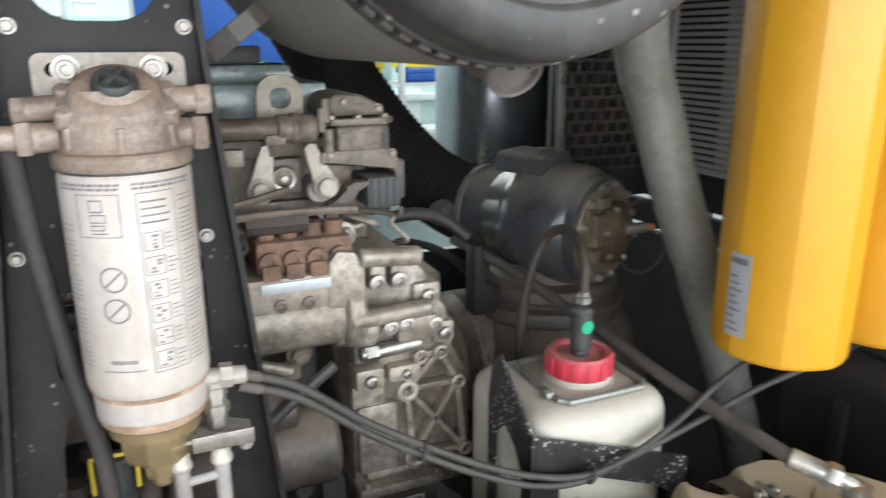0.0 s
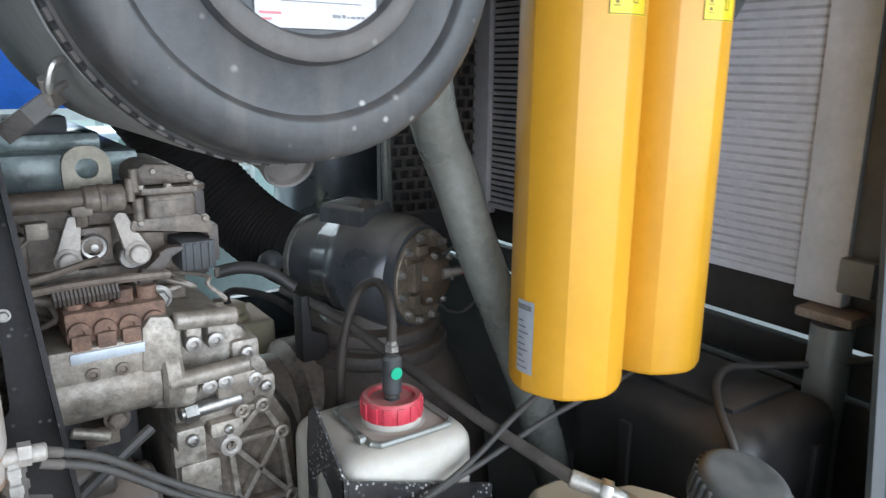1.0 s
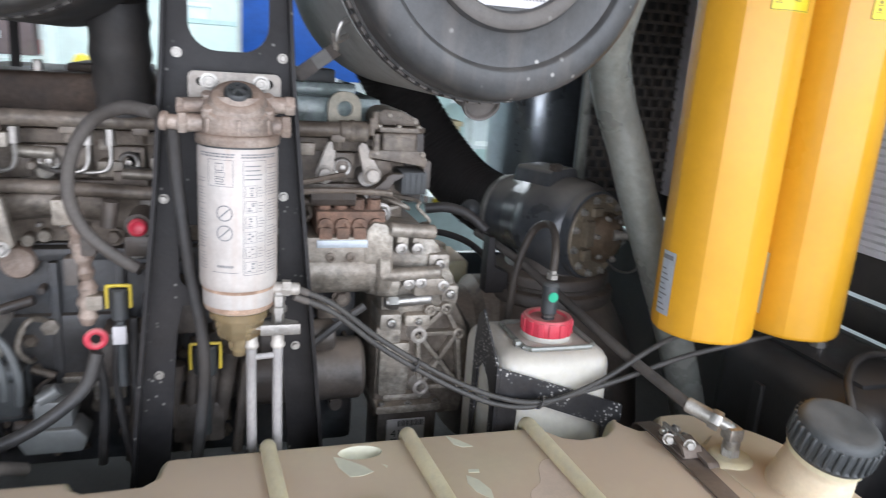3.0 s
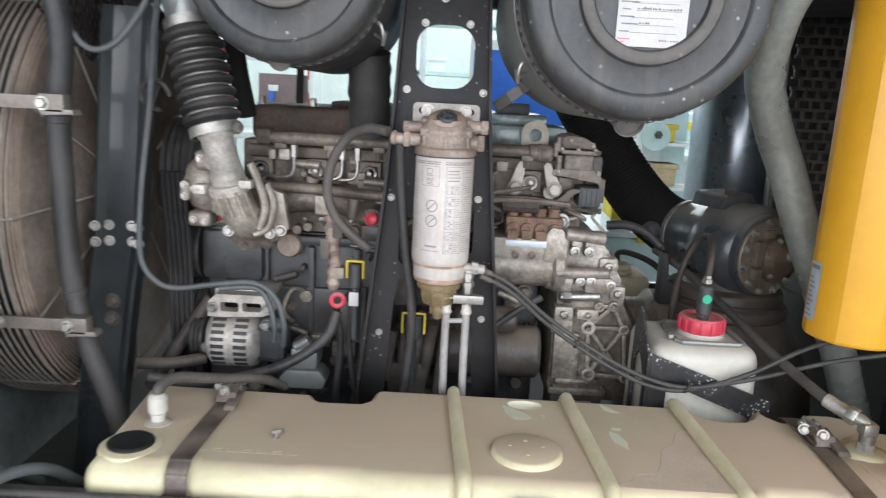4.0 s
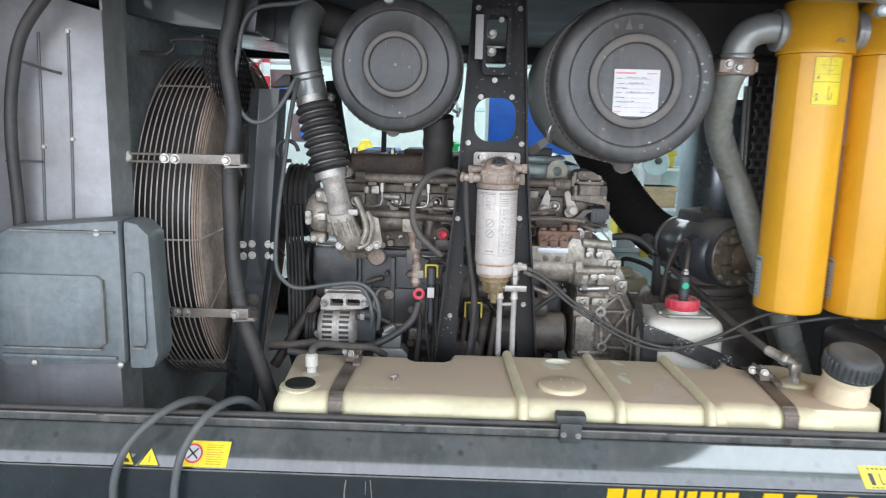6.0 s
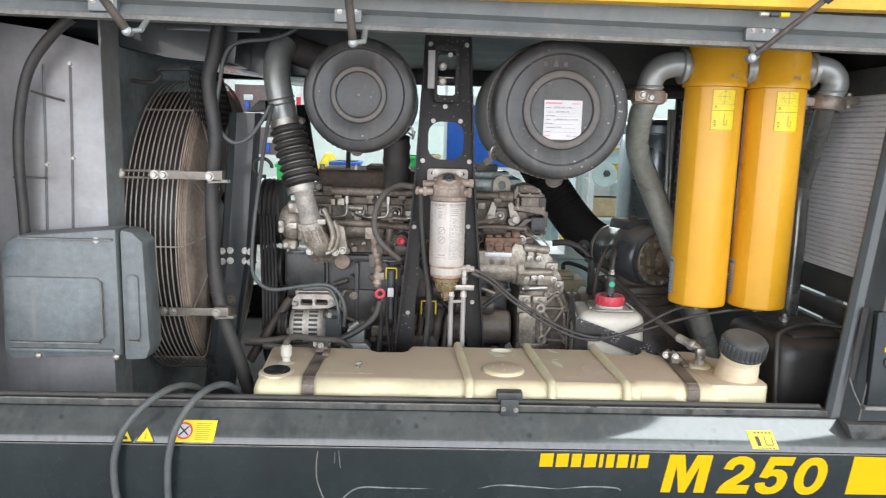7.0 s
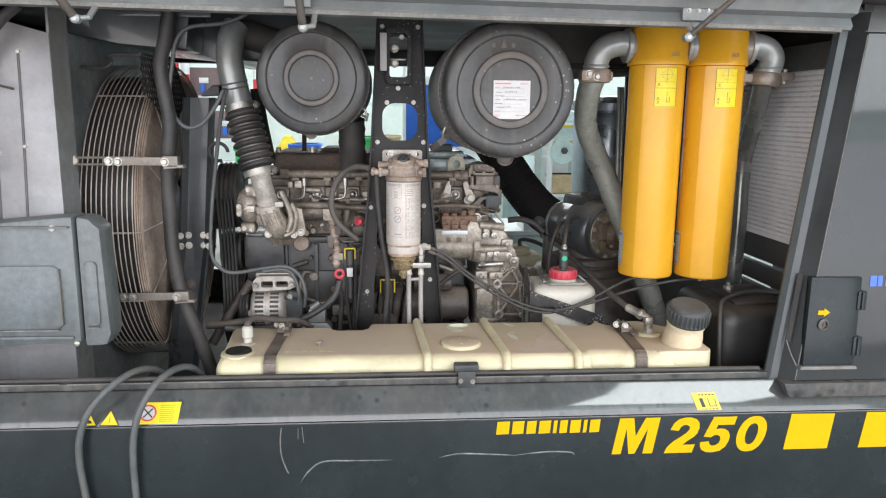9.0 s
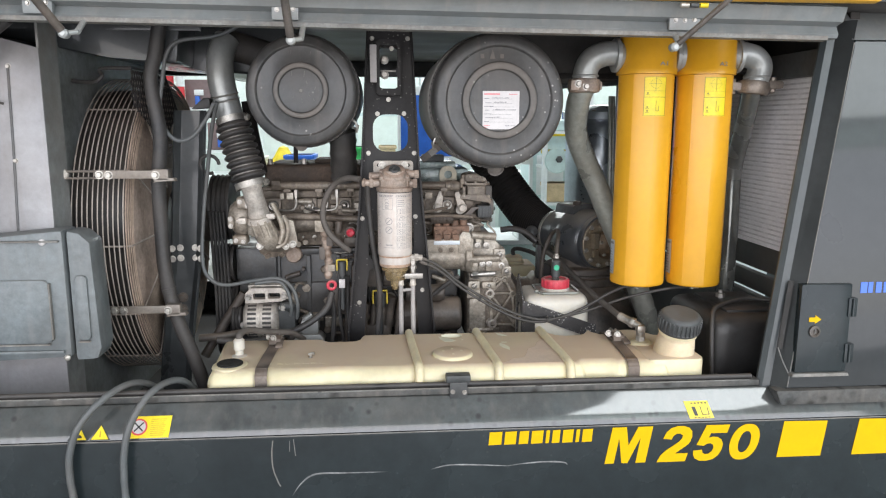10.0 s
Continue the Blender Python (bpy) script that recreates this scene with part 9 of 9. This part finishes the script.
for j in range(23):
    z = 1.285 + 0.031 * j
    box(bm, 1.040, 1.36, 1.361, 1.369, z, z + 0.009)
    for i in range(9):
        x = 1.045 + 0.037 * i + (0.0185 if j % 2 else 0)
        if x < 1.35:
            box(bm, x, x + 0.010, 1.360, 1.368, z + 0.008, z + 0.032)
part("sheet", bm, mat("screen_sheet", (0.09, 0.085, 0.08), 0.5, 0.1, 0.2, 12, 0.1, 150, dust=0.4), grid)
# black sheet added behind the holes to give them their shade
bm = fresh()
box(bm, 1.035, 1.36, 1.40, 1.42, 1.20, 1.98)
part("backing", bm, deep_black, grid)

# ---------------------------------------------------------------- cooler on the right
cool = thing("air_cooler", "pale aluminium plate-fin cooler standing behind the yellow filters", "cooler", (1.35, 0.8, 1.28))
bm = fresh()
box(bm, 1.336, 1.358, 0.372, 1.13, 1.300, 1.95)
part("core", bm, cooler_core, cool)
# black sheet paints in the shade of the air gaps between these fins
bm = fresh()
box(bm, 1.340, 1.358, 1.131, 1.30, 1.300, 1.95)
part("open_core", bm, deep_black, cool, "black sheet for the shaded air gaps at the cooler's end")
for j in range(34):
    z = 1.313 + 0.0165 * j
    bm = fresh()
    box(bm, 1.3342, 1.342, 0.374, 1.298, z, z + 0.0105, 0.001, None, 1)
    part("fin", bm, cooler_alu, cool)
for y0, y1 in ((0.284, 0.373), (1.300, 1.372)):
    bm = fresh()
    box(bm, 1.322, 1.358, y0, y1, 1.275, 1.87, 0.006)
    part("header", bm, cooler_alu, cool)
bm = fresh()
box(bm, 1.328, 1.358, 0.374, 1.30, 1.296, 1.311, 0.002)
part("bottom_bar", bm, cooler_alu, cool)
bm = fresh()
box(bm, 1.330, 1.358, 0.236, 0.282, 1.33, 1.90, 0.004)
part("side_plate", bm, duct_grey, cool, "dark grey side duct")
bm = fresh()
box(bm, 1.300, 1.329, 0.228, 0.288, 1.308, 1.372, 0.008)
part("mounting_foot", bm, body_grey, cool, "dusty grey mounting block")
bm = fresh()
box(bm, 1.30, 1.358, 0.25, 1.32, 1.872, 1.95, 0.004)
part("top_rail", bm, deep_black, cool, "black top rail")
bm = fresh()
lathe(bm, (1.322, 0.292, 0.68), (0, 0, 1), [(0, 0), (0.036, 0), (0.036, 0.565), (0, 0.565)], 28)
part("foot", bm, silver_pipe, cool, "silver cooler foot tube")
bm = fresh()
box(bm, 1.285, 1.358, 0.244, 0.346, 1.254, 1.272, 0.006)
part("foot_cap", bm, head_dusty, cool, "rusty dusty cap plate")

batt = thing("battery_box", "big black rounded plastic box coated with dust on top", "box", (1.13, 0.72, 0.68))
bm = fresh()
box(bm, 0.985, 1.275, 0.225, 0.600, 0.68, 1.138, 0.055, None, 5)
box(bm, 1.06, 1.24, 0.30, 0.55, 1.13, 1.147, 0.01)
part("body", bm, battery_black, batt)
bm = fresh()
box(bm, 0.976, 0.987, 0.440, 0.464, 0.68, 1.085, 0.003)
part("rib", bm, battery_black, batt)
bm = fresh()
box(bm, 1.17, 1.19, 0.215, 0.227, 0.68, 1.085, 0.003)
part("rib", bm, battery_black, batt)
bm = fresh()
lathe(bm, (1.12, 0.47, 1.147), (0, 0, 1), [(0, 0), (0.016, 0), (0.016, 0.012), (0.008, 0.014), (0.008, 0.024), (0, 0.024)], 8)
part("terminal_nut", bm, steel, batt)
bm = fresh()
tube(bm, [(0.986, 0.216, 0.95), (0.982, 0.222, 1.05), (0.990, 0.248, 1.120), (1.012, 0.288, 1.150), (1.057, 0.331, 1.156), (1.115, 0.372, 1.157), (1.182, 0.395, 1.158), (1.241, 0.361, 1.160), (1.296, 0.310, 1.168), (1.335, 0.22, 1.20)], 0.0070, 10, 6)
tagged(part("battery_cable", bm, rubber), "black cable looped over the dusty black box", "cable")
bm = fresh()
box(bm, 0.70, 1.36, 0.30, 0.36, 0.68, 0.80, 0.004)
tagged(part("cross_member", bm, pit_black), "black frame cross member under the tank", "frame")

# roof duct inside
duct = thing("roof_duct", "dark sloping sheet duct under the roof", "duct", (-0.6, 0.9, 1.9))
bm = fresh()
prism(bm, [(-1.25, 2.05), (-1.25, 2.0), (-0.91, 1.938), (-0.76, 1.926), (-0.606, 1.895), (-0.45, 1.885), (-0.30, 1.95), (-0.30, 2.05)], "y", 0.70, 1.35, 0.01)
part("rear_sheet", bm, black_paint, duct)
bm = fresh()
prism(bm, [(-1.154, 2.05), (-1.154, 1.978), (-0.841, 1.921), (-0.703, 1.910), (-0.640, 1.905), (-0.620, 2.05)], "y", 0.50, 0.70, 0.01)
part("sheet", bm, black_paint, duct)
bm = fresh()
box(bm, -0.84, -0.56, 0.490, 0.499, 2.00, 2.03, 0.002)
part("flange", bm, black_paint, duct)
bm = fresh()
prism(bm, [(0.44, 2.05), (0.44, 1.90), (0.60, 1.86), (1.30, 1.90), (1.30, 2.05)], "y", 0.75, 1.25, 0.01)
rd = thing("roof_duct", "dark duct above the compressor block", "duct", (0.8, 1.0, 1.9))
part("sheet", bm, deep_black, rd)
bm = fresh()
box(bm, 0.60, 1.28, 0.738, 0.749, 1.88, 1.90, 0.003)
part("flange", bm, frame_black, rd)
mesh_guard = thing("mesh_screen", "black expanded-metal mesh screen above the fan", "screen", (-0.72, 0.95, 1.6))
bm = fresh()
MX = -0.747


def mesh_holds(y, z):
    near = 0.40 if z > 1.78 else 0.40 + 2.2 * (1.78 - z)
    far = 0.875 - (1.2 * (z - 1.766) if z > 1.766 else 1.7 * (1.766 - z))
    return near < y < far


for i in range(-16, 34):
    for s_ in (-1, 1):
        run = []
        for j in range(64):
            z = 1.50 + 0.006 * j
            y = 0.30 + 0.021 * i + s_ * 0.55 * (z - 1.50)
            if mesh_holds(y, z):
                run.append((MX, y, z))
            elif len(run) > 1:
                break
        if len(run) > 1:
            rod(bm, run[0], run[-1], 0.0020, seg=4)
part("mesh", bm, frame_black, mesh_guard)
bm = fresh()
tube(bm, [(MX, 0.40, 1.885), (MX, 0.74, 1.885), (MX, 0.80, 1.83), (MX, 0.868, 1.766), (MX, 0.76, 1.70), (MX, 0.69, 1.655)], 0.004, 8, 1)
part("edge_rail", bm, frame_black, mesh_guard)

# ---------------------------------------------------------------- workshop behind the machine
def bin_box(name, label, x, y, z, w, d, h, material, group=""):
    t = thing(name, label, "bin", (x, y, z), group)
    bm = fresh()
    box(bm, x - w / 2, x + w / 2, y - d / 2, y + d / 2, z, z + h, 0.02)
    box(bm, x - w / 2 - 0.015, x + w / 2 + 0.015, y - d / 2 - 0.015, y + d / 2 + 0.015, z + h - 0.04, z + h, 0.01)
    part("body", bm, material, t)
    return t


bench = thing("workbench", "long white workbench with steel legs", "workbench", (-0.2, 6.4, 0))
bm = fresh()
box(bm, -2.6, 3.4, 6.0, 6.8, 1.10, 1.16, 0.01)
part("top", bm, white_paint, bench)
for x in (-2.5, -0.6, 1.4, 3.3):
    bm = fresh()
    box(bm, x - 0.04, x + 0.04, 6.1, 6.7, 0, 1.10, 0.005)
    part("leg", bm, mint_paint, bench)
bin_box("storage_bin", "green plastic storage bin on the bench", -0.26, 6.2, 1.16, 0.30, 0.4, 0.30, green_paint, "bins")
bin_box("storage_bin", "blue plastic storage bin on the bench", -0.90, 6.2, 1.16, 0.30, 0.4, 0.22, blue_paint, "bins")
bin_box("storage_bin", "flat blue plastic tray on the bench", -0.48, 6.1, 1.16, 0.5, 0.2, 0.08, blue_paint, "bins")
bin_box("storage_bin", "small green plastic storage bin", -1.55, 6.2, 1.16, 0.16, 0.3, 0.18, green_paint, "bins")
bin_box("storage_bin", "small white plastic storage bin", -1.36, 6.2, 1.16, 0.16, 0.3, 0.2, white_paint, "bins")
bm = fresh()
lathe(bm, (-1.10, 6.3, 1.16), (0, 0, 1), [(0.20, 0), (0.17, 0.10), (0.10, 0.20), (0.05, 0.29), (0, 0.31)], 9)
tagged(part("cloth_heap", bm, yellow_sheet), "crumpled yellow cloth heaped on the bench", "cloth")
board = thing("partition_panel", "large blue partition panel in a white frame", "panel", (0.75, 5.2, 0))
bm = fresh()
box(bm, 0.16, 1.42, 5.2, 5.24, 1.40, 1.98, 0.01)
part("panel", bm, blue_paint, board)
bm = fresh()
box(bm, 0.13, 0.16, 5.19, 5.25, 0, 2.2)
box(bm, 1.42, 1.45, 5.19, 5.25, 0, 2.2)
box(bm, 0.16, 1.42, 5.19, 5.25, 1.32, 1.40)
box(bm, 0.16, 1.42, 5.19, 5.25, 1.98, 2.06)
part("frame", bm, white_paint, board)
for k, (x, y) in enumerate(((-2.30, 6.4), (-2.19, 6.4), (-1.52, 7.3), (-1.62, 7.5))):
    post = thing("barrier_post", "red and white banded barrier post", "post", (x, y, 0), "barrier posts")
    for j in range(19):
        bm = fresh()
        rod(bm, (x, y, 0.14 * j), (x, y, 0.14 * (j + 1)), 0.045, seg=12)
        part("band", bm, red_paint if (j + k) % 2 else white_paint, post)
stand = thing("shelf_rack", "white steel rack carrying two mauve boxes", "shelf", (-1.9, 6.6, 0), "racks")
for x in (-2.42, -1.42):
    bm = fresh()
    box(bm, x - 0.02, x + 0.02, 6.5, 6.9, 0, 2.6)
    part("upright", bm, white_paint, stand)
for z in (1.385, 1.85):
    bm = fresh()
    box(bm, -2.40, -1.44, 6.48, 6.9, z, z + 0.03)
    part("shelf", bm, white_paint, stand)
for x0, x1, z in ((-2.17, -1.83, 1.882), (-1.95, -1.50, 1.417)):
    cab = thing("control_cabinet", "mauve-brown control box with a white switch on a rack", "cabinet", (x0, 6.5, z), "mauve boxes")
    bm = fresh()
    box(bm, x0, x1, 6.5, 6.75, z, z + 0.30, 0.01)
    part("body", bm, brown_paint, cab)
    bm = fresh()
    box(bm, x0 + 0.10, x0 + 0.20, 6.485, 6.5, z + 0.13, z + 0.19, 0.005)
    part("switch_plate", bm, white_paint, cab)
    bm = fresh()
    box(bm, x0 + 0.11, x0 + 0.16, 6.47, 6.5, z + 0.03, z + 0.12, 0.005)
    part("socket", bm, blue_paint, cab)
bm = fresh()
rod(bm, (-2.4, 6.5, 2.27), (-0.3, 6.5, 2.27), 0.04)
for x in (-2.38, -0.32):
    rod(bm, (x, 6.5, 0), (x, 6.5, 2.27), 0.03)
tagged(part("pipe_rail", bm, white_paint), "white tubular rail on two posts", "rail")
# the third, at x 4.1, is added as a bright backing for the slots
for x, y, w, h in ((1.75, 5.4, 0.55, 1.75), (2.5, 6.2, 0.8, 1.55), (4.1, 5.6, 1.6, 1.7)):
    mach = thing("machine_tool", "pale green machine cabinet with a yellow band", "machine", (x, y, 0), "machine tools")
    bm = fresh()
    box(bm, x - w / 2, x + w / 2, y, y + 0.6, 0, h, 0.03)
    part("body", bm, mint_paint, mach)
    bm = fresh()
    box(bm, x - w * 0.4, x + w * 0.4, y - 0.012, y, h - 0.16, h - 0.08, 0.004)
    part("yellow_band", bm, sticker_yellow, mach)
    bm = fresh()
    box(bm, x - w * 0.4, x + w * 0.1, y - 0.01, y, h - 0.75, h - 0.35, 0.004)
    part("door", bm, white_paint, mach)
trolley = thing("tool_trolley", "white tubular trolley with coloured trays", "trolley", (1.9, 4.9, 0))
for x in (1.50, 1.92, 2.35):
    bm = fresh()
    rod(bm, (x, 4.9, 0), (x, 4.9, 2.0), 0.028, seg=12)
    part("post", bm, white_paint, trolley)
for z in (0.95, 1.30, 1.62):
    bm = fresh()
    box(bm, 1.48, 2.38, 4.88, 5.2, z, z + 0.025)
    part("tray", bm, white_paint, trolley)
for x, z, w, h, m_, lab_ in ((1.68, 0.977, 0.30, 0.18, crate_tan, "tan box on a trolley tray"), (1.66, 1.327, 0.26, 0.14, yellow_sheet, "yellow box on a trolley tray"), (2.12, 1.327, 0.28, 0.10, blue_paint, "blue box on a trolley tray"), (1.70, 1.647, 0.2, 0.1, mint_paint, "pale green box on a trolley tray"), (2.10, 1.647, 0.3, 0.16, blue_paint, "large blue box on a trolley tray")):
    bin_box("storage_bin", lab_, x, 5.04, z, w, 0.2, h, m_, "trolley boxes")
bm = fresh()
lathe(bm, (1.61, 4.868, 1.372), (0, -1, 0), [(0, -0.03), (0.112, -0.03), (0.118, -0.02), (0.118, 0), (0.108, 0.004), (0.098, 0.0), (0, 0.0)], 28)
wheel = part("round_guard", bm, mint_paint, trolley, "round pale green guard")
bm = fresh()
lathe(bm, (1.63, 4.866, 1.385), (0, -1, 0), [(0, 0), (0.034, 0), (0.030, 0.02), (0.012, 0.024), (0, 0.024)], 6)
part("hub", bm, cap_black, wheel)
low = thing("machine_tool", "low pale green machine with a white top and small yellow covers", "machine", (1.2, 3.2, 0), "machine tools")
bm = fresh()
box(bm, 0.50, 2.10, 3.0, 3.6, 0, 0.90, 0.02)
part("body", bm, mint_paint, low)
bm = fresh()
box(bm, 0.50, 2.10, 2.99, 3.6, 0.902, 0.935, 0.008)
part("top_edge", bm, white_paint, low)
bm = fresh()
box(bm, 0.90, 1.025, 2.99, 3.25, 0.935, 1.003, 0.008)
part("drive_box", bm, white_paint, low)
for x0, x1, y0, z0, z1 in ((0.905, 1.020, 2.99, 1.004, 1.126), (1.055, 1.161, 2.978, 0.878, 0.926)):
    bm = fresh()
    box(bm, x0, x1, y0, y0 + (0.24 if z0 > 1 else 0.011), z0, z1, 0.004)
    part("yellow_cover", bm, yellow_sheet, low, "yellow cover")
for x in (0.85, 1.23, 1.75):
    bm = fresh()
    lathe(bm, (x, 3.0, 0.81), (0, -1, 0), [(0, 0), (0.016, 0), (0.014, 0.008), (0, 0.009)], 14)
    part("knob", bm, cap_black, low)
rack = thing("shelf_rack", "white steel shelf rack with boxes", "shelf", (0.3, 7.4, 0))
for x in (-0.4, 0.5, 1.4):
    bm = fresh()
    box(bm, x - 0.03, x + 0.03, 7.4, 7.9, 0, 2.4)
    part("upright", bm, white_paint, rack)
for z in (0.6, 1.2, 1.8, 2.35):
    bm = fresh()
    box(bm, -0.43, 1.43, 7.4, 7.9, z, z + 0.04)
    part("shelf", bm, mint_paint, rack)
for k in range(7):
    bin_box("carton", "plain tan carton on the shelf rack", -0.2 + 0.25 * k, 7.65, 1.24 if k % 2 else 1.84, 0.2, 0.3, 0.16 + 0.03 * (k % 3), crate_tan if k % 3 else white_paint, "cartons")
# white panel added, not known to stand here, so the end-wall slots look bright
screen = thing("slot_reflector", "plain white panel added to brighten the view through the end-wall slots", "panel", (3.0, 2.2, 0))
bm = fresh()
box(bm, 2.98, 3.02, 0.6, 4.2, 0.06, 1.50, 0.01)
part("sheet", bm, white_paint, screen)
for y in (0.8, 4.0):
    bm = fresh()
    box(bm, 2.80, 3.20, y - 0.03, y + 0.03, 0.0, 0.06, 0.01)
    part("foot", bm, mint_paint, screen)
